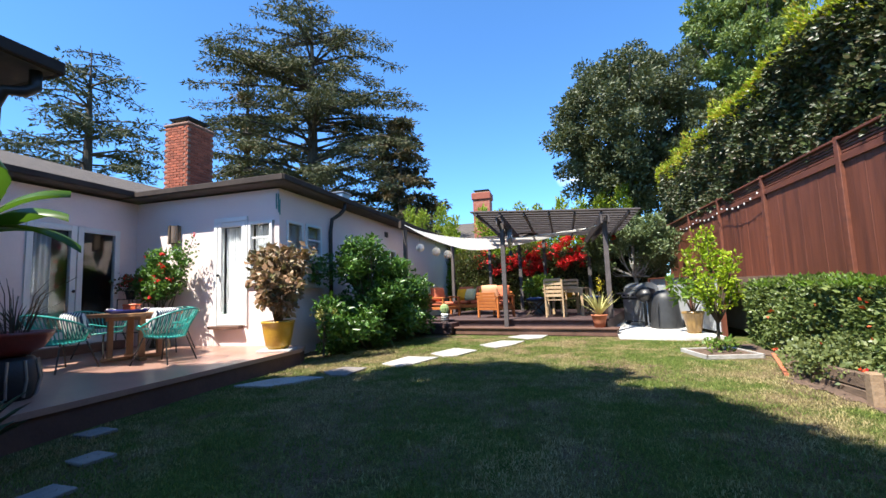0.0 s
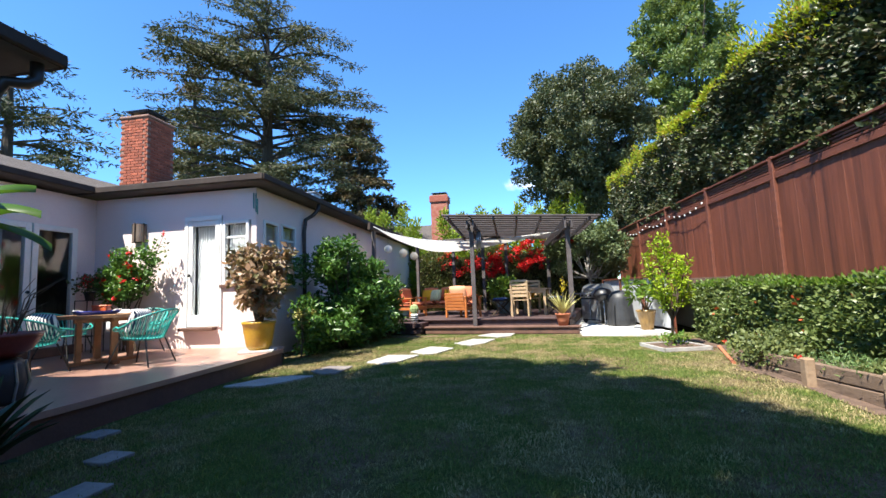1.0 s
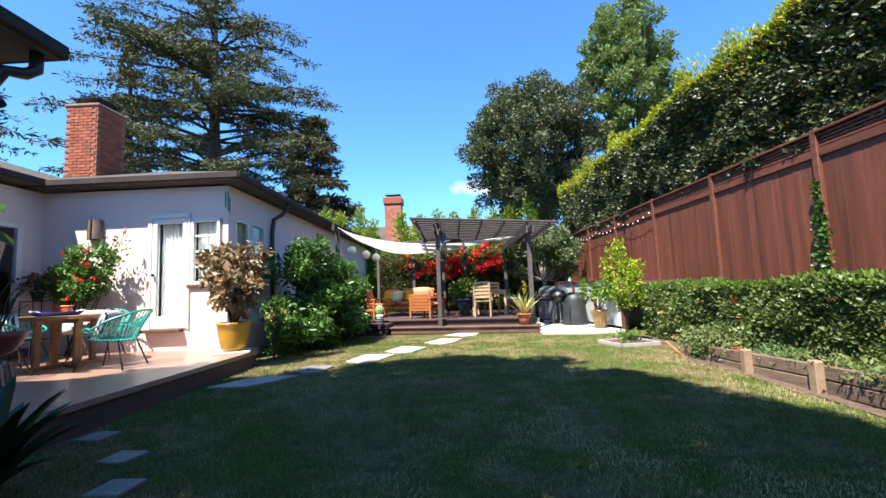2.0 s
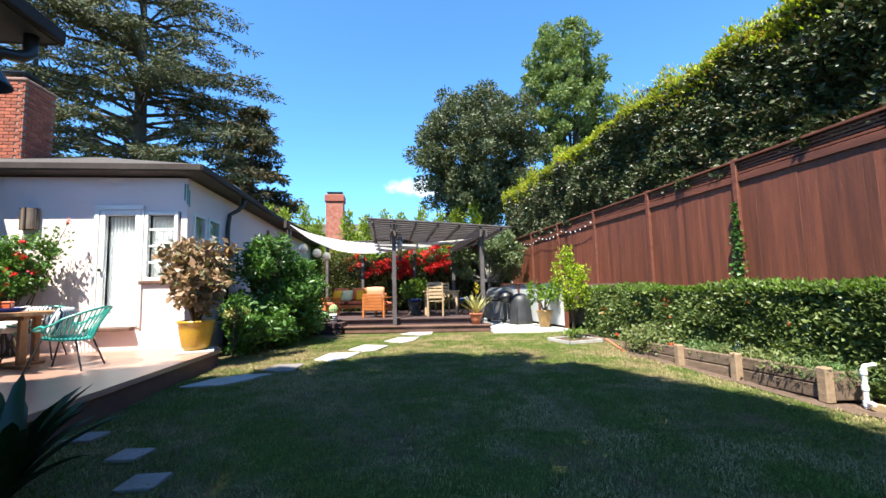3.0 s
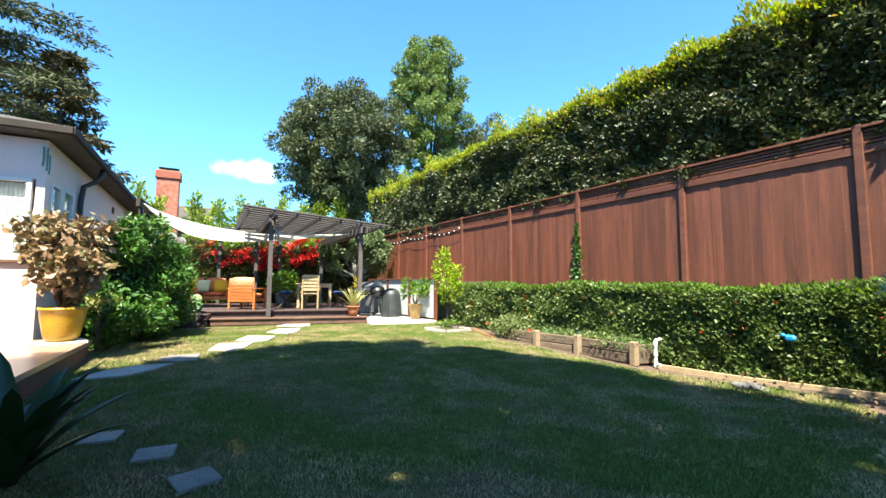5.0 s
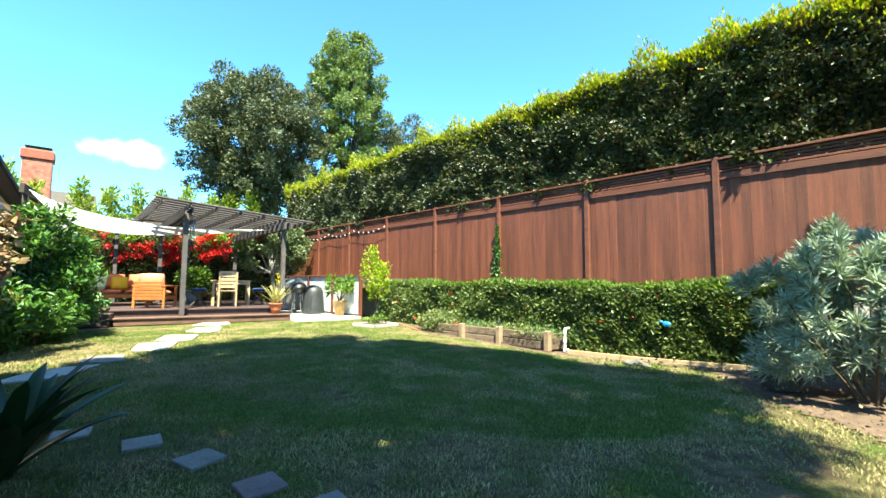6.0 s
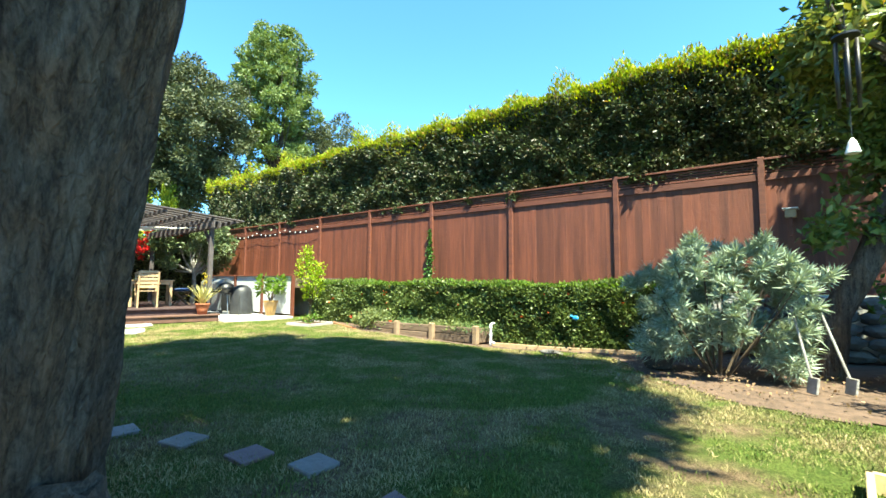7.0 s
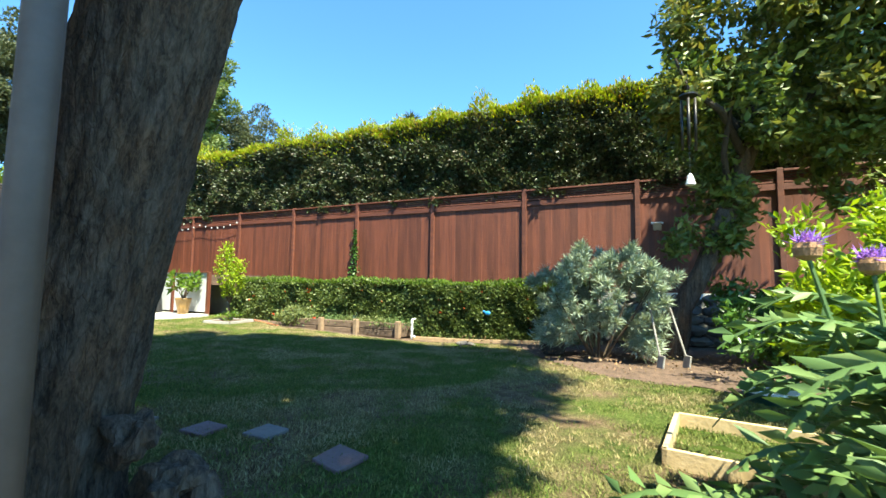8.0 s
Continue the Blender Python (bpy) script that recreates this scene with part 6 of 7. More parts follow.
part("tray_body", lathe(bmesh.new(), [(0.24, 0.0), (0.27, 0.05), (0.3, 0.055), (0.3, 0.048), (0.265, 0.012), (0.02, 0.01)], 32), BLUE_PAINT, ty)
for s in (-1, 1):
    part("handle", tube(bmesh.new(), [(s * 0.28, -0.07, 0.05), (s * 0.33, -0.05, 0.07), (s * 0.33, 0.05, 0.07), (s * 0.28, 0.07, 0.05)], 0.008, 6), PVC, ty)
ob_ = root("orange_box", "small orange woven box on the blue tray", "box", (-6.47, 5.66, ZP + 0.75), 25)
part("body", boxed(-0.1, 0.1, -0.08, 0.08, 0.0, 0.1, None, 0.012), ORANGE_PAINT, ob_)
part("lid", boxed(-0.106, 0.106, -0.086, 0.086, 0.101, 0.13, None, 0.01), ORANGE_PAINT, ob_)

STRIPE = bpy.data.materials.new("striped_cotton")
STRIPE.use_nodes = True
_t = STRIPE.node_tree
_w = _t.nodes.new("ShaderNodeTexWave")
_w.inputs["Scale"].default_value, _w.inputs["Distortion"].default_value, _w.inputs["Detail"].default_value = 7.5, 1.2, 1.0
_c = _t.nodes.new("ShaderNodeTexCoord")
_t.links.new(_c.outputs["Object"], _w.inputs["Vector"])
_t.links.new(ramp(_t, _w.outputs["Fac"], [(0.45, (0.03, 0.04, 0.09)), (0.55, (0.72, 0.71, 0.68))]), _t.nodes["Principled BSDF"].inputs["Base Color"])
_t.nodes["Principled BSDF"].inputs["Roughness"].default_value = 0.95


def cord_chair(m, label):
    """A round chair of plastic cord wound on a bent steel frame; it opens towards -y."""
    t = root("cord_chair", label, "chair", group="chairs round the patio table")
    t.matrix_world = m
    rim = [Vector((0.40 * math.cos(a), 0.02 + 0.38 * math.sin(a), 0.60 + 0.16 * math.sin(a) + (0.02 if math.sin(a) > 0 else 0))) for a in [2 * math.pi * i / 40 for i in range(41)]]
    seat = [Vector((0.27 * math.cos(a), -0.04 + 0.25 * math.sin(a), 0.39 - 0.02 * math.sin(a))) for a in [2 * math.pi * i / 40 for i in range(41)]]
    rim = [p if p.y > -0.1 else Vector((p.x, p.y, 0.585 - 0.35 * (abs(p.y + 0.1)) ** 1.0)) for p in rim]
    part("rim_tube", tube(bmesh.new(), rim, 0.014, 8, cap=False), TEAL, t)
    part("seat_ring", tube(bmesh.new(), seat, 0.012, 8, cap=False), TEAL, t)
    for k in range(0, 40):
        a, b = rim[k], seat[k]
        if a.y > -0.16:
            mid = a.lerp(b, 0.55) + Vector((b.x - a.x, b.y - a.y, 0)) * 0.08
            part("back_cord", tube(bmesh.new(), [a, mid, b], 0.0075, 5), TEAL, t)
    for k in range(15):
        x = -0.25 + 0.0357 * k
        yy = 0.25 * math.sqrt(max(0.0, 1 - (x / 0.27) ** 2))
        part("seat_cord", tube(bmesh.new(), [(x, -0.04 - yy, 0.41), (x, -0.04, 0.385), (x, -0.04 + yy, 0.37)], 0.0085, 5), TEAL, t)
    for sx in (-1, 1):
        for sy in (-1, 1):
            part("leg", tube(bmesh.new(), [(sx * 0.2, -0.04 + sy * 0.18, 0.385), (sx * 0.29, -0.04 + sy * 0.3, 0.0)], 0.011, 8), BLACK_METAL, t, "black steel leg")
    return t


cA = cord_chair(pose(-6.45, 4.62, ZP, 0, 0, 186), "teal cord armchair on black steel legs with a striped pillow")
copy_thing(cA, pose(-5.45, 5.42, ZP, 0, 0, -82))
copy_thing(cA, pose(-6.72, 6.62, ZP, 0, 0, 18))
copy_thing(cA, pose(-7.45, 5.9, ZP, 0, 0, 100))
for x, y, rz, mat in ((-6.4, 4.78, 190, STRIPE), (-5.6, 5.44, -78, STRIPE), (-6.7, 6.48, 14, STRIPE), (-6.88, 6.4, 30, CURTAIN)):
    p_ = root("striped_pillow", "navy and white striped cotton pillow on a cord chair" if mat is STRIPE else "plain white cotton pillow on a cord chair", "pillow", group="patio pillows")
    p_.matrix_world = pose(x, y, ZP + 0.60, 72, 0, rz)
    part("pillow_cover", cushion(bmesh.new(), 0.42, 0.40, 0.14, pose(0, 0, -0.07)), mat, p_, smooth=True)

# bowl of dry grasses on a ribbed stool, by the near wing
st = root("garden_stool", "dark ribbed ceramic stool on the patio edge", "stool", (-4.95, 3.26, ZP))
part("body", lathe(bmesh.new(), [(0.16, 0), (0.2, 0.05), (0.23, 0.2), (0.2, 0.36), (0.16, 0.41)], 28), BLACK, st, smooth=True)
for k in range(10):
    a = 0.628 * k
    part("rib", tube(bmesh.new(), [(r * math.cos(a), r * math.sin(a), z) for r, z in ((0.2, 0.03), (0.236, 0.2), (0.2, 0.38))], 0.012, 6), STEEL, st)
bw = root("grass_bowl", "wide dark red glazed bowl with dry wiry grasses", "potted plant", (-4.95, 3.26, ZP + 0.412))
part("bowl", lathe(bmesh.new(), [(0.1, 0.0), (0.24, 0.08), (0.31, 0.2), (0.32, 0.24), (0.3, 0.24), (0.28, 0.2)], 36), RED_GLAZE, bw, smooth=True)
part("soil", lathe(bmesh.new(), [(0.28, 0.19), (0.27, 0.2)], 24), SOIL, bw)
gr = random.Random(41)
for k in range(34):
    a, L = gr.uniform(0, 6.28), gr.uniform(0.25, 0.62)
    o = gr.uniform(0.1, 0.5)
    part("stalk", tube(bmesh.new(), [(0.1 * math.cos(a), 0.1 * math.sin(a), 0.19), ((0.1 + o * 0.35) * math.cos(a), (0.1 + o * 0.35) * math.sin(a), 0.19 + L * 0.7), ((0.1 + o) * math.cos(a), (0.1 + o) * math.sin(a), 0.19 + L)], [0.005, 0.004, 0.002], 4), STEM, bw)

# banana plant
ba = potted("potted_banana", "broad-leaved banana plant in a grey pot by the house", pose(-7.35, 4.15, ZP), pot_profile(0.2, 0.27, 0.42), BLUE_GREY)
bn = random.Random(17)
for k, (az, L, el, w) in enumerate(((12, 1.4, 38, 0.44), (28, 1.3, 18, 0.4), (60, 1.2, 62, 0.38), (150, 1.0, 50, 0.36), (-70, 1.1, 45, 0.38), (-20, 1.3, 55, 0.42), (230, 0.9, 40, 0.36))):
    a, e = radians(az), radians(el)
    foot = Vector((0, 0, 1.85 + 0.06 * k))
    out, side = Vector((math.cos(a), math.sin(a), 0)), Vector((-math.sin(a), math.cos(a), 0))
    rows, p, ang = [], foot, e
    for s in range(13):
        f = s / 12
        ww = w * math.sin(math.pi * min(1, 0.06 + f * 0.97)) ** 0.7
        tear = 0.05 * bn.uniform(-1, 1)
        rows.append([p + side * ww * (0.5 + tear) + Vector((0, 0, 0.05 * ww - 0.10 * f)), p + side * ww * 0.25 + Vector((0, 0, 0.08 * ww)), p, p - side * ww * 0.25 + Vector((0, 0, 0.08 * ww)), p - side * ww * (0.5 - tear) + Vector((0, 0, 0.05 * ww - 0.1 * f))])
        p = p + (out * math.cos(ang) + Vector((0, 0, math.sin(ang)))) * L / 12
        ang -= 0.085
    part("leaf", sheet(bmesh.new(), rows), BANANA, ba, smooth=True)
    part("leaf_stalk", tube(bmesh.new(), [(0, 0, 0.4), foot * 0.7 + Vector((0.03 * k - 0.1, 0, 0.1)), foot], [0.035, 0.025, 0.014], 6), BANANA, ba)
yu = potted("potted_yucca", "small spiky yucca in a dark pot beside the glazed doors", pose(-8.1, 5.05, ZP), pot_profile(0.13, 0.17, 0.36), BLACK)
blades(yu, "leaf", 26, 0.55, 0.03, AGAVE, 1.1, (0, 0, 0.5), 9, 0.25)

# roses on the wall
rs = root("rose_bush", "climbing rose bush with red blooms against the wall", "shrub", (-7.36, 6.95, ZP))
bm = bmesh.new()
rz_ = random.Random(23)
cs = []
for k in range(11):
    tx, tz = rz_.uniform(-0.5, 0.55), rz_.uniform(1.2, 2.05)
    tube(bm, [(0.05 * k - 0.25, 0, 0), (tx * 0.5, -0.05, tz * 0.55), (tx, rz_.uniform(-0.15, 0.15), tz)], [0.016, 0.012, 0.005], 6)
    cs += [(tx * f, rz_.uniform(-0.2, 0.15), 0.35 + tz * (0.15 + 0.7 * f)) for f in (0.6, 0.8, 1.0)]
tube(bm, [(0.2, 0, 0.6), (0.5, 0.05, 1.6), (0.72, 0.05, 2.15)], [0.012, 0.008, 0.004], 6)
part("canework", bm, STEM, rs)
p, d = clumps(cs, [rz_.uniform(0.14, 0.24) for _ in cs], 7600, 0.9, 0.1)
p = p[(p[:, 2] > 0.75) & (p[:, 2] < 1.95)]
leaves("foliage", p, 0.06, 0.04, ROSE_LEAF, rs, 0.2, 0.5)
p2 = np.stack([0.3 + rng.random(260) * 0.55, rng.random(260) * 0.2 - 0.05, 1.1 + rng.random(260) * 1.0], 1)
leaves("trailing_foliage", p2[(p2[:, 2] > 1.0 + p2[:, 0])], 0.06, 0.035, ROSE_LEAF, rs, -0.3, 0.5)
for k in range(15):
    c = (rz_.uniform(-0.5, 0.5), -0.22 + rz_.uniform(-0.06, 0.1), rz_.uniform(0.9, 1.95)) if k else (0.72, 0.05, 2.17)
    leaves("rose_bloom", np.array([c]) + rng.normal(size=(22, 3)) * 0.016, 0.036, 0.032, RED_PETAL, rs, 0.2, 0.4)
rack = root("plant_stand", "black wire plant stand in the house corner", "stand", (-8.15, 6.95, ZP))
for sx in (-1, 1):
    for sy in (-1, 1):
        part("leg", tube(bmesh.new(), [(sx * 0.2, sy * 0.12, 0), (sx * 0.2, sy * 0.12, 0.98)], 0.009, 6), BLACK_METAL, rack)
for z in (0.3, 0.65, 0.97):
    for sy in (-1, 0, 1):
        part("rail", tube(bmesh.new(), [(-0.2, sy * 0.12, z), (0.2, sy * 0.12, z)], 0.007, 6), BLACK_METAL, rack)
tp = potted("potted_geranium", "small red-flowered plant on the wire stand", pose(-8.15, 6.95, ZP + 0.978), pot_profile(0.07, 0.1, 0.16), BLACK)
p = np.array([[0, 0, 0.3]]) + rng.normal(size=(420, 3)) * np.array([[0.16, 0.1, 0.09]])
leaves("foliage", p, 0.06, 0.045, VINE_LEAF, tp, 0.2, 0.4)
leaves("bloom", np.array([[0, -0.06, 0.36]]) + rng.normal(size=(60, 3)) * np.array([[0.16, 0.06, 0.06]]), 0.05, 0.045, RED_PETAL, tp, 0.2, 0.4)

# yellow pot
slab = root("pot_slab", "thin square stone slab under the yellow pot", "slab", (-4.44, 6.62, ZP), 20)
part("slab", boxed(-0.27, 0.27, -0.22, 0.22, 0.0, 0.035, None, 0.006), CONCRETE_CAP, slab)
yp = potted("potted_copper_shrub", "shrub with copper-brown leaves in a mustard yellow pot", pose(-4.44, 6.64, ZP + 0.036), [(0.16, 0), (0.2, 0.06), (0.245, 0.3), (0.26, 0.42), (0.275, 0.43), (0.275, 0.465), (0.25, 0.465), (0.24, 0.42)], YELLOW_GLAZE)
bm = bmesh.new()
yr = random.Random(6)
tips, cs = [], []
for k in range(22):
    a, q = yr.uniform(0, 6.28), math.sqrt(yr.random())
    e = Vector((0.52 * q * math.cos(a), 0.52 * q * math.sin(a), yr.uniform(0.8, 1.58 + 0.38 * (1 - q))))
    tube(bm, [(0.03 * math.cos(a), 0.03 * math.sin(a), 0.4), (e.x * 0.45, e.y * 0.45, 0.42 + (e.z - 0.42) * 0.55), e], [0.022, 0.012, 0.005], 6)
    cs += [Vector((0, 0, 0.42)).lerp(e, f) + Vector((yr.uniform(-0.06, 0.06), yr.uniform(-0.06, 0.06), 0)) for f in (0.55, 0.75, 0.92, 1.0)]
part("branchwork", bm, STEM, yp)
p, d = clumps(cs, [yr.uniform(0.12, 0.22) for _ in cs], 3900, 1.0, 0.05)
leaves("foliage", p, 0.095, 0.058, COPPER, yp, -0.1, 0.9)

sc = root("aeonium", "pale rosette succulent on a tall stem by the house corner", "plant", (-4.25, 7.75, 0.0))
part("stem", tube(bmesh.new(), [(0, 0, 0), (0.02, 0, 0.5), (0, 0.02, 0.78)], 0.022, 8), STEM, sc)
part("stem", tube(bmesh.new(), [(0, 0, 0.2), (0.12, 0.05, 0.5), (0.16, 0.05, 0.66)], 0.018, 8), STEM, sc)
dd = rng.normal(size=(190, 3))
leaves("rosette", np.array([[0.06, 0.03, 0.76]]) + rng.normal(size=(190, 3)) * np.array([[0.1, 0.06, 0.04]]), 0.12, 0.05, leafy("aeonium_leaf", [(0.3, 0.32, 0.12), (0.4, 0.38, 0.16)], 0.5, 0.2), sc, 0.4, 0.3, out=dd)

# laurel
la = root("laurel_shrub", "large glossy green laurel shrub against the house", "shrub", (-3.9, 9.55, 0))
la.scale = (1.2, 1.16, 1.0)
lr2 = random.Random(19)
bm = bmesh.new()
cs, rr2 = [], []
for k in range(70):
    a, q = lr2.uniform(0, 6.28), math.sqrt(lr2.random())
    y = 1.75 * q * math.sin(a)
    x = 0.72 * q * math.cos(a)
    hmax = 1.95 - 0.42 * max(0.0, y + 0.4) - 0.35 * q ** 3 if y > -0.9 else 2.0 + 1.05 * (y + 0.9)
    e = Vector((x, y, lr2.uniform(0.25, max(0.5, hmax))))
    cs.append(e)
    rr2.append(lr2.uniform(0.22, 0.36))
    if k % 2 == 0:
        tube(bm, [(x * 0.2, y * 0.4, 0), (x * 0.6, y * 0.7, e.z * 0.6), e], [0.025, 0.016, 0.006], 5)
for k in range(7):
    e = Vector((-0.25 + 0.1 * k, -0.75 + lr2.uniform(-0.2, 0.3), 2.0 + lr2.uniform(-0.15, 0.2)))
    cs.append(e)
    rr2.append(0.2)
    tube(bm, [(0, -0.3, 0), e], [0.02, 0.005], 5)
for k in range(40):
    y = lr2.uniform(-0.9, 1.3)
    cs.append(Vector((lr2.uniform(-0.1, 0.6), y, lr2.uniform(0.2, 1.75 - 0.4 * max(0.0, y)))))
    rr2.append(lr2.uniform(0.2, 0.32))
part("branchwork", bm, STEM, la)
p, d = clumps(cs, rr2, 24000, 1.0, 0.25)
p = p[p[:, 2] > 0.03]
leaves("foliage", p, 0.105, 0.045, LAUREL, la, 0.35, 0.5)
dw = root("low_shrub", "low leafy groundcover beside the laurel", "shrub", (-4.1, 8.3, 0))
p = rng.normal(size=(700, 3)) * np.array([[0.16, 0.3, 0.06]]) + np.array([[-0.1, 0, 0.1]])
leaves("foliage", p[p[:, 2] > 0.01], 0.08, 0.04, LAUREL, dw, 0.3, 0.4)

# agave by the near wing
ag = root("agave", "dark broad-leaved agave in the shade of the wing", "plant", (-3.62, 2.15, -0.09))
blades(ag, "leaf", 30, 0.74, 0.15, AGAVE, 0.85, (0, 0, 0.05), 3, 0.26, 0.22, 7)

# ---- raised bed ----
SAWN = surface("sawn_post", (0.26, 0.17, 0.10), (0.36, 0.25, 0.16), 5, 0.9, 0.4, 24)
bed = root("raised_bed", "weathered timber raised bed with sawn posts", "planter", (0, 0, -0.15))
fronts = [(2.98, 6.5), (3.08, 5.5), (3.22, 4.55), (3.32, 3.45)]
for (ax, ay), (bx, by) in zip(fronts, fronts[1:]):
    for z in (0.075, 0.235):
        part("plank", beam(bmesh.new(), (ax + 0.07, ay, z), (bx + 0.07, by, z), 0.07, 0.148, 0.01), TIMBER, bed)
part("plank", beam(bmesh.new(), (3.38, 3.42, 0.16), (3.85, 3.36, 0.16), 0.06, 0.3, 0.01), TIMBER, bed)
for x, y in fronts[1:]:
    part("post", boxed(x - 0.05, x + 0.055, y - 0.06, y + 0.06, -0.02, 0.36, None, 0.014), SAWN, bed)
part("soil", prism(bmesh.new(), [(3.08, 6.45), (3.18, 5.5), (3.32, 4.55), (3.42, 3.45), (3.9, 3.4), (3.75, 6.4)], 0.0, 0.27), SOIL, bed)
gm = root("geranium", "leafy geranium with red flowers spilling from the bed", "plant", (3.08, 6.25, -0.1))
p = rng.normal(size=(2400, 3)) * np.array([[0.15, 0.24, 0.1]]) + np.array([[0.12, 0.22, 0.27]])
leaves("foliage", p[p[:, 2] > -0.08], 0.06, 0.042, HERB, gm, 0.3, 0.4)
for k in range(6):
    c = (rng.uniform(-0.3, 0.2), rng.uniform(-0.6, 0.6), rng.uniform(0.25, 0.5))
    leaves("flower", np.array([c]) + rng.normal(size=(14, 3)) * 0.014, 0.03, 0.026, CORAL_PETAL, gm, 0.2, 0.4)
for x, y, s, mat, lab in ((3.5, 5.4, 0.26, CARDOON, "grey-green herb cushion in the raised bed"), (3.5, 4.85, 0.2, HERB, "leafy green seedling in the raised bed"), (3.5, 4.1, 0.24, HERB, "leafy green plant in the raised bed"), (3.55, 3.65, 0.22, CARDOON, "grey-green herb cushion in the raised bed")):
    hb = root("herb", lab, "plant", (x, y, 0.08))
    p = np.abs(rng.normal(size=(1100, 3))) * np.array([[s * 0.55, s, 0.07]]) * np.array([[1, 1, 1]])
    p[:, :2] *= rng.choice([-1, 1], (1100, 2))
    leaves("foliage", p, 0.055, 0.014 if mat is CARDOON else 0.026, mat, hb, 0.6, 0.4)
jug = root("glass_jug", "pale blue glass jug among the herbs", "jug", (3.45, 4.75, 0.08))
part("jug_body", lathe(bmesh.new(), [(0.075, 0), (0.085, 0.02), (0.085, 0.15), (0.05, 0.2), (0.025, 0.24), (0.028, 0.26)], 24), BLUE_GLASS, jug, smooth=True)
pv = root("pvc_riser", "white plastic irrigation pipe at the end of the bed", "pipe", (3.5, 3.2, -0.17))
part("pipe", tube(bmesh.new(), [(0, 0, 0), (0, 0, 0.2), (0, 0, 0.38), (0.03, 0.01, 0.42), (0.2, 0.05, 0.42)], 0.024, 10), PVC, pv)
for z in (0.02, 0.18, 0.34):
    part("coupling", tube(bmesh.new(), [(0, 0, z), (0, 0, z + 0.05)], 0.032, 12), PVC, pv)
part("spur", tube(bmesh.new(), [(0, 0, 0.06), (-0.03, -0.1, 0.06)], 0.022, 10), PVC, pv)
toy = root("blue_toy", "small bright blue plastic toy caught in the hedge", "toy", (3.68, 1.5, 0.42))
part("toy_body", boxed(0.02, 0.08, -0.06, 0.06, 0, 0.08, None, 0.025), BLUE_PLASTIC, toy)
part("toy_wing", boxed(0.03, 0.07, 0.06, 0.12, 0.03, 0.08, pose(0, 0, 0, 10), 0.02), BLUE_PLASTIC, toy)
rk = root("lawn_rock", "flat grey rock by the timber edging", "rock", (3.25, 1.75, -0.14))
bm = bmesh.new()
s = bmesh.ops.create_icosphere(bm, subdivisions=3, radius=0.16)
for v in s["verts"]:
    v.co = Vector((v.co.x * 0.8, v.co.y * 1.3, v.co.z * 0.4)) * (1 + 0.3 * noise.noise(v.co * 7))
part("rock_body", bm, ROCK, rk)
cv = root("creeper", "climbing fig creeper up a fence post", "vine", (*fence_point(5.6, -0.07), 0.95))
hgt = rng.random(420) ** 1.2 * 1.5
p = np.stack([-0.03 * rng.random(420), rng.normal(size=420) * (0.09 * (1.1 - hgt / 1.6)), hgt], 1)
leaves("foliage", p, 0.055, 0.045, LAUREL, cv, 0.1, 0.5)
part("stem", tube(bmesh.new(), [(0, 0, 0), (-0.01, 0.02, 0.7), (0, 0, 1.5)], [0.01, 0.007, 0.003], 5), STEM, cv)
bm = bmesh.new()
pts = [(*fence_point(10.2 + 0.3 * i, -0.12), 2.88 - 0.12 * math.sin(math.pi * (i % 6) / 6)) for i in range(25)]
sl = root("string_lights", "string of small clear bulbs along the far fence", "string lights")
part("wire", tube(bm, pts, 0.005, 5), BLACK_METAL, sl)
for i, q in enumerate(pts[::1]):
    part("bulb", lathe(bmesh.new(), [(0.008, 0.0), (0.018, -0.025), (0.017, -0.04), (0.003, -0.055)], 10, q), PAPER, sl)

# ---- silver shrub, vine tree and the beds at the far right ----
sv = root("silver_shrub", "large mounded shrub of silvery spiky leaf rosettes", "shrub", (2.35, -0.9, 0))
sr = random.Random(29)
bm = bmesh.new()
cent, rad, P, O = [], [], [], []
for k in range(150):
    a, e = sr.uniform(0, 6.28), sr.uniform(-0.55, 1.0)
    q = 0.72 + 0.3 * sr.random() + 0.16 * math.sin(3 * a + 1) + 0.1 * math.sin(5 * e)
    c = Vector((0.76 * q * math.cos(a) * math.cos(e * 1.3), 0.95 * q * math.sin(a) * math.cos(e * 1.3), 0.76 + 0.95 * q * math.sin(e * 1.3)))
    if k % 6 == 0 and e > 0.1:
        tube(bm, [(0.1 * math.cos(a), 0.1 * math.sin(a), 0), (c.x * 0.55, c.y * 0.55, c.z * 0.45), c], [0.016, 0.012, 0.006], 5)
    o = (c - Vector((0, 0, 0.5))).normalized()
    for j in range(105):
        d = Vector((sr.gauss(0, 1), sr.gauss(0, 1), sr.gauss(0, 1))).normalized() + o * 0.75
        P.append(c - o * sr.uniform(0, 0.16))
        O.append(d.normalized())
for k in range(46):
    a, q = sr.uniform(0, 6.28), sr.uniform(0.45, 0.95)
    c = Vector((0.72 * q * math.cos(a), 0.95 * q * math.sin(a), sr.uniform(0.12, 0.6)))
    for j in range(80):
        P.append(c + Vector((sr.gauss(0, 0.05), sr.gauss(0, 0.05), sr.gauss(0, 0.05))))
        O.append(Vector((sr.gauss(0, 1) + c.x, sr.gauss(0, 1) + c.y, sr.gauss(0.3, 0.8))).normalized())
part("branchwork", bm, STEM, sv)
leaves("foliage", P, 0.15, 0.0145, SILVER_LEAF, sv, 0.1, 0.12, out=O)
gp = root("stone_pot", "old grey stone pot at the foot of the silver shrub", "pot", (2.55, -0.15, -0.04))
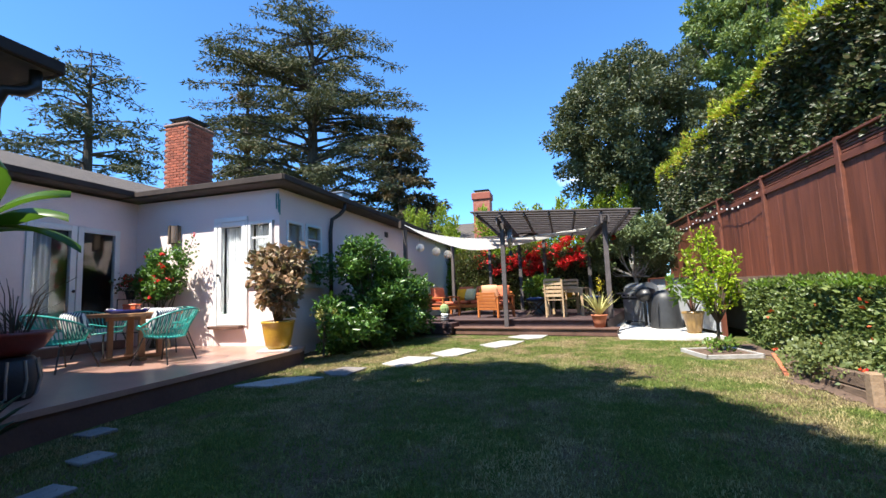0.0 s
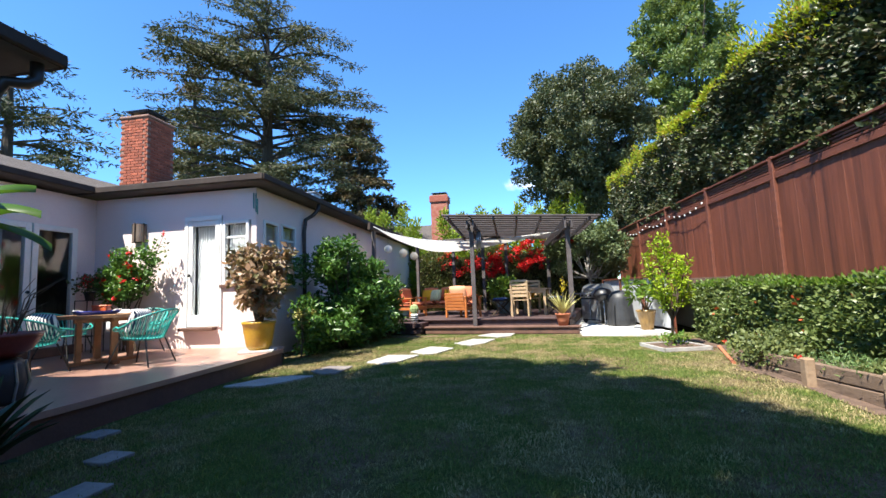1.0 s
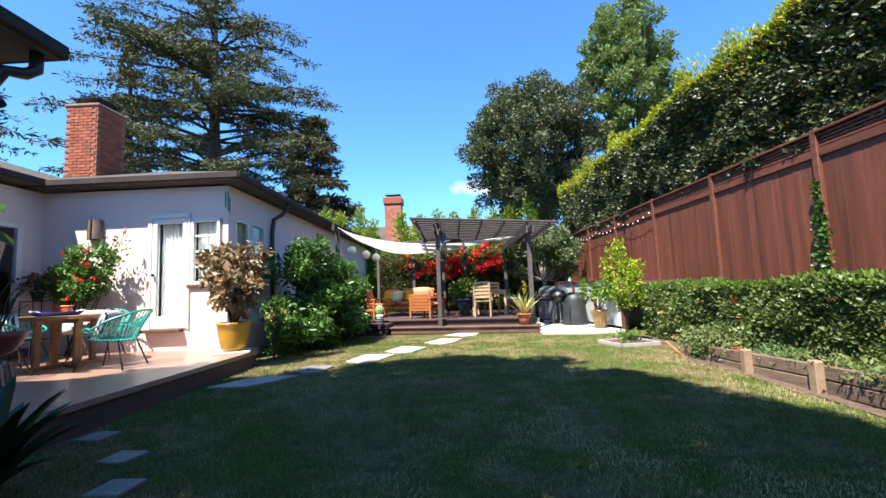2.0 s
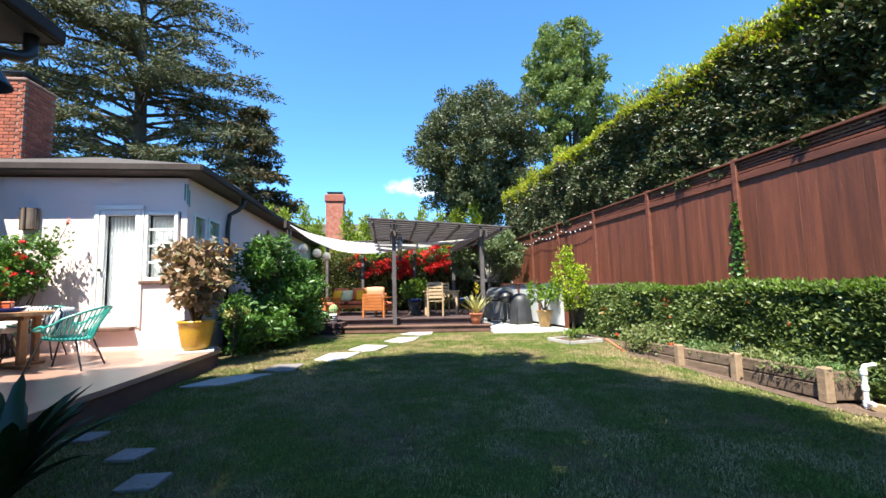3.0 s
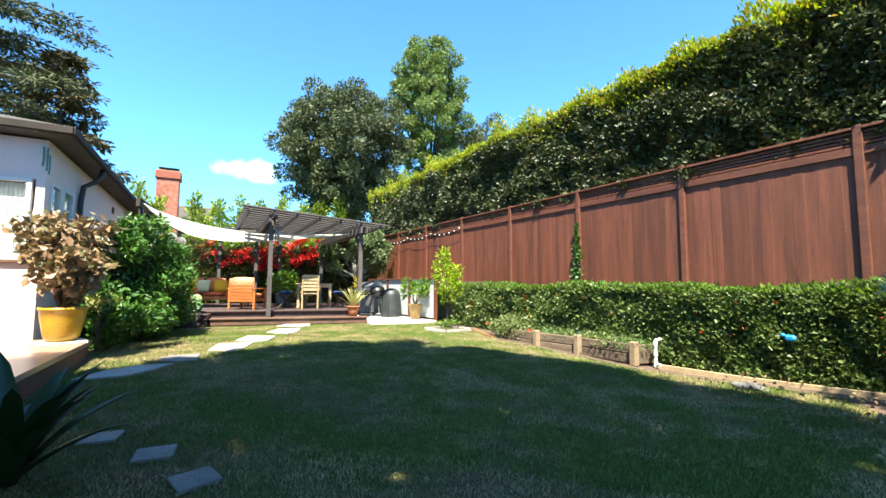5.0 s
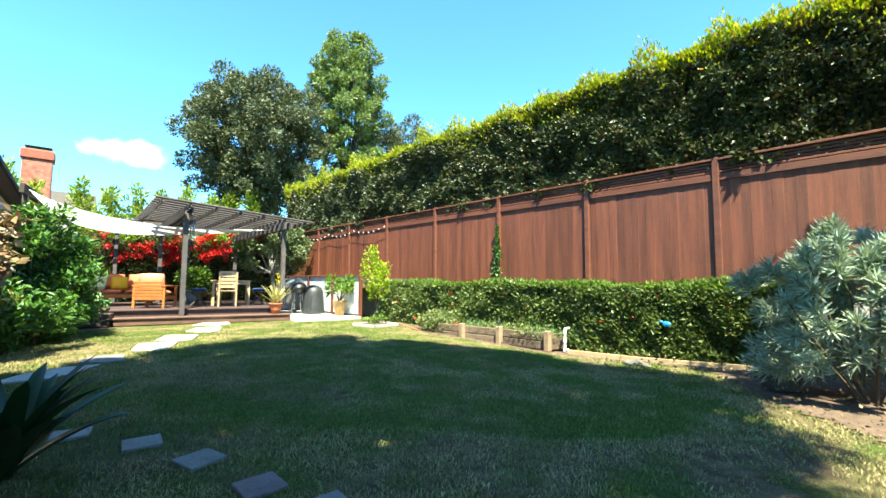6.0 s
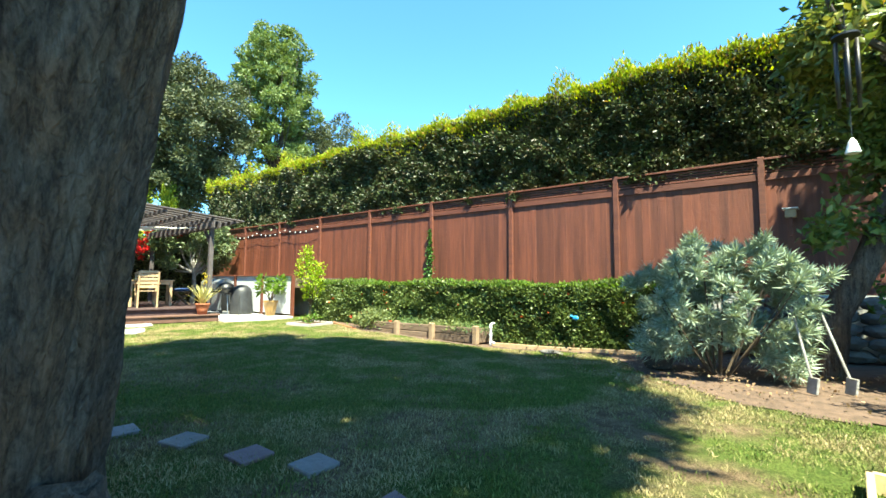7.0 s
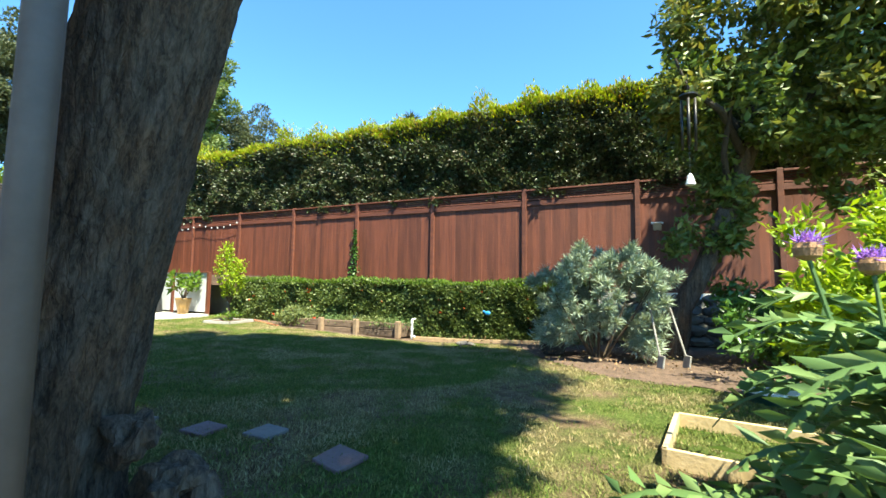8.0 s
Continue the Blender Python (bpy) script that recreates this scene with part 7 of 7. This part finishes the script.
part("pot_body", lathe(bmesh.new(), pot_profile(0.17, 0.22, 0.36), 28), ROCK, gp, smooth=True)

vt = root("vine_tree", "leaning ivy-clad tree trunk in front of the fence", "tree", (3.15, -2.1, 0))
bm = bark_trunk(bmesh.new(), [(0, 0.25, -0.05), (0.0, 0.1, 0.7), (0.0, -0.25, 1.4), (0.05, -0.6, 2.3), (0.1, -0.9, 3.4), (0.2, -1.2, 4.8)], [0.22, 0.17, 0.15, 0.15, 0.14, 0.1], 24, 0.12, 5)
part("trunk", bm, BARK, vt, smooth=True)
bm = bmesh.new()
tube(bm, [(0.05, -0.6, 2.4), (-0.5, -0.5, 3.0), (-0.9, -0.6, 3.7)], [0.05, 0.04, 0.02], 8)
tube(bm, [(0.1, -0.9, 3.3), (-0.6, -2.2, 4.2)], [0.08, 0.03], 8)
tube(bm, [(0.1, -0.9, 3.3), (0.4, -0.1, 4.6)], [0.08, 0.03], 8)
tube(bm, [(-0.1, -0.75, 3.1), (-0.9, -0.45, 3.5), (-1.25, -0.05, 3.75), (-1.35, 0.1, 4.2)], [0.06, 0.045, 0.03, 0.015], 8)
part("limbwork", bm, DARK_BARK, vt)
vr = random.Random(37)
cs, rad = [], []
for k in range(120):
    cs.append((vr.uniform(-1.2, 0.9), vr.uniform(-5.8, 0.12), vr.uniform(2.9, 6.1)))
    rad.append(vr.uniform(0.3, 0.52))


def clear_of_fence(c):
    """Whether a clump of the vine tree leaves the sun on the fence on either side of the trunk."""
    drop = (1.5 - c[0]) / 0.28
    at, up = c[1] + 0.5 * drop, c[2] - drop
    return up < 0.5 or -0.5 < at < 0.9 or at < -1.9 or (up > 3.0 and at < 0.9)


rad = [q for c, q in zip(cs, rad) if clear_of_fence(c)]
cs = [c for c in cs if clear_of_fence(c)]
for k in range(30):
    z = vr.uniform(1.5, 3.4)
    cs.append((vr.uniform(-0.35, 0.4), -0.3 * z + 0.2 + vr.uniform(-0.35, 0.45), z))
    rad.append(vr.uniform(0.16, 0.32))
for k in range(18):
    cs.append((vr.uniform(0.2, 1.0), vr.uniform(-4.5, -1.6), vr.uniform(1.9, 3.4)))
    rad.append(vr.uniform(0.25, 0.45))
p, d = clumps(cs, rad, 36000, 0.9, 0.15)
leaves("crown", p, 0.12, 0.055, IVY, vt, 0.0, 0.5)
cs2 = [(vr.uniform(-1.35, -0.4), vr.uniform(-2.8, 0.25), vr.uniform(3.3, 5.8)) for _ in range(50)] + [(vr.uniform(-1.5, -0.8), vr.uniform(-5.6, -2.8), vr.uniform(3.4, 5.8)) for _ in range(20)]
p, d = clumps(cs2, [vr.uniform(0.2, 0.42) for _ in cs2], 15000, 0.9, 0.1)
leaves("sunlit_crown", p, 0.12, 0.055, OLIVE_LEAF, vt, 0.0, 0.5)
bh = root("birdhouse", "small pale wooden birdhouse on the fence", "birdhouse", (*fence_point(-1.65, -0.1), 2.15), 87)
part("body", boxed(-0.07, 0.07, -0.06, 0.06, 0, 0.13, None, 0.005), PINE, bh)
part("roof", boxed(-0.1, 0.1, -0.09, 0.09, 0.131, 0.15, None, 0.004), WHITE, bh)
part("perch_post", boxed(-0.02, 0.02, 0.0, 0.04, -0.3, 0.0, None, 0.003), FENCE_TRIM, bh)
for x, y, x2, y2 in ((1.8, -1.75, 2.0, -1.62), (2.0, -2.05, 2.3, -1.85)):
    sp = root("spade", "old garden spade leaning against the shrub", "spade", (x, y, 0))
    part("shaft", tube(bmesh.new(), [(0, 0, 0.16), (x2 - x, y2 - y, 0.85)], 0.012, 8), PALE_BARK, sp)
    part("blade", boxed(-0.065, 0.065, -0.012, 0.012, 0.0, 0.17, pose(0, 0, 0, 10, 0, 40), 0.008), PALE_BARK, sp)
pf = root("planter_frame", "open frame of new pine boards on the soil", "planter", (-1.0, -2.42, -0.08), -4)
for k, (w, d_) in enumerate(((0.48, 0.52), (0.52, 0.48), (0.48, 0.52), (0.52, 0.48))):
    part("frame_board", boxed(-w, w, -d_, -d_ + 0.035, 0.0, 0.13, pose(0, 0, 0, 0, 0, 90 * k), 0.004), NEW_TIMBER, pf)
bk = root("garden_bucket", "shallow teal tub with a white rim beside the bed", "bucket", (0.75, -2.75, -0.05))
part("bucket_body", lathe(bmesh.new(), [(0.18, 0), (0.23, 0.1), (0.25, 0.105), (0.25, 0.12), (0.225, 0.12), (0.17, 0.02)], 28), surface("teal_plastic", (0.02, 0.1, 0.1), (0.03, 0.13, 0.13), 4, 0.5, 0.05, 20), bk, smooth=True)
part("rim", lathe(bmesh.new(), [(0.24, 0.112), (0.262, 0.112), (0.262, 0.137), (0.24, 0.137)], 28), PVC, bk)


def cardoon(x, y, h, n, seed, heads):
    """An artichoke-like thistle: long toothed silvery leaves and purple heads."""
    t = root("cardoon", "cardoon thistle with silvery jagged leaves and purple heads", "plant", (x, y, -0.09), group="cardoons")
    r = random.Random(seed)
    P, O, W = [], [], []
    for k in range(n):
        a = 2.4 * k
        z0 = h * 0.75 * r.random()
        L = r.uniform(0.5, 0.85)
        out, side = Vector((math.cos(a), math.sin(a), 0)), Vector((-math.sin(a), math.cos(a), 0))
        p, ang = Vector((0, 0, z0)), r.uniform(0.5, 0.95)
        pts = []
        for s in range(9):
            pts.append(p.copy())
            p = p + (out * math.cos(ang) + Vector((0, 0, math.sin(ang)))) * L / 8
            ang -= 0.22
        rows = [[q + side * w_ - Vector((0, 0, 0.01)), q, q - side * w_ - Vector((0, 0, 0.01))] for q, w_ in zip(pts, (0.012, 0.02, 0.03, 0.036, 0.04, 0.036, 0.028, 0.018, 0.003))]
        part("leaf", sheet(bmesh.new(), rows), CARDOON, t, smooth=True)
        for i in range(1, 8):
            for s in (-1, 1):
                P.append(pts[i] + side * s * 0.012)
                O.append((out * 0.6 + side * s * 0.9 + Vector((0, 0, r.uniform(-0.2, 0.2)))))
    leaves("leaf_edge", P, 0.15, 0.05, CARDOON, t, 0.0, 0.1, out=O)
    for k in range(heads):
        a = r.uniform(0, 6.28)
        top = Vector((r.uniform(0.1, 0.4) * math.cos(a), r.uniform(0.1, 0.4) * math.sin(a), h * r.uniform(0.98, 1.08)))
        part("flower_stalk", tube(bmesh.new(), [(0, 0, h * 0.3), top * 0.8, top], [0.014, 0.011, 0.01], 6), CARDOON, t)
        hd = part("flower_head", lathe(bmesh.new(), [(0.015, -0.02), (0.05, 0.0), (0.055, 0.035), (0.042, 0.06)], 14, top), THISTLE, t, "brown scaly thistle head")
        leaves("purple_tuft", np.tile(np.array([top + Vector((0, 0, 0.055))]), (120, 1)) + rng.normal(size=(120, 3)) * np.array([[0.02, 0.02, 0.003]]), 0.055, 0.006, PURPLE, t, 1.2, 0.5, "purple thistle tuft")
    return t


cardoon(-2.2, -2.8, 1.25, 34, 2, 5)
cardoon(-1.7, -2.95, 1.3, 30, 3, 3)
cardoon(-2.45, -2.95, 1.1, 30, 4, 2)
cardoon(-2.5, -2.4, 0.3, 20, 6, 0)
gs = root("golden_shrub", "bright yellow-green leafy shrub in the sun", "shrub", (0.3, -3.75, -0.08))
cs = [(vr.uniform(-0.8, 0.8), vr.uniform(-1.1, 0.7), vr.uniform(0.5, 1.95)) for _ in range(46)]
p, d = clumps(cs, [vr.uniform(0.2, 0.36) for _ in cs], 8200, 1.0, 0.15)
leaves("foliage", p, 0.11, 0.04, LIME_LEAF, gs, 0.2, 0.4)
bm = bmesh.new()
for c in cs[::3]:
    tube(bm, [(0, 0, 0), (c[0] * 0.5, c[1] * 0.5, c[2] * 0.6), c], [0.025, 0.015, 0.006], 5)
part("branchwork", bm, STEM, gs)
ds = root("dark_shrub", "dark leafy shrub in front of the rubble wall", "shrub", (2.9, -3.6, 0))
cs = [(vr.uniform(-0.7, 0.6), vr.uniform(-1.6, 1.0), vr.uniform(0.2, 0.95)) for _ in range(34)]
p, d = clumps(cs, [vr.uniform(0.2, 0.34) for _ in cs], 6000, 1.0, 0.15)
leaves("foliage", p, 0.11, 0.05, LAUREL, ds, 0.2, 0.4)
bm = bmesh.new()
for c in cs[::3]:
    tube(bm, [(0.1 * c[0], 0.3 * c[1], 0), (c[0] * 0.5, c[1] * 0.6, c[2] * 0.6), c], [0.02, 0.013, 0.006], 5)
part("branchwork", bm, STEM, ds)
# leaf litter on soil
n = 700
x = 0.9 + rng.random(n) * 2.4
y = -3.2 + rng.random(n) * 5.0
ok = x > 1.0 + 0.5 * np.maximum(0, y)
litter = leaves("leaf_litter", np.stack([x, y, np.full(n, 0.034)], 1)[ok], 0.05, 0.03, COPPER, None, 0.0, 0.3, "scattered dry brown leaves on the soil", out=np.tile([[1.0, 0, 0]], (int(ok.sum()), 1)), kind="stuff")
litter["category"] = "leaves"
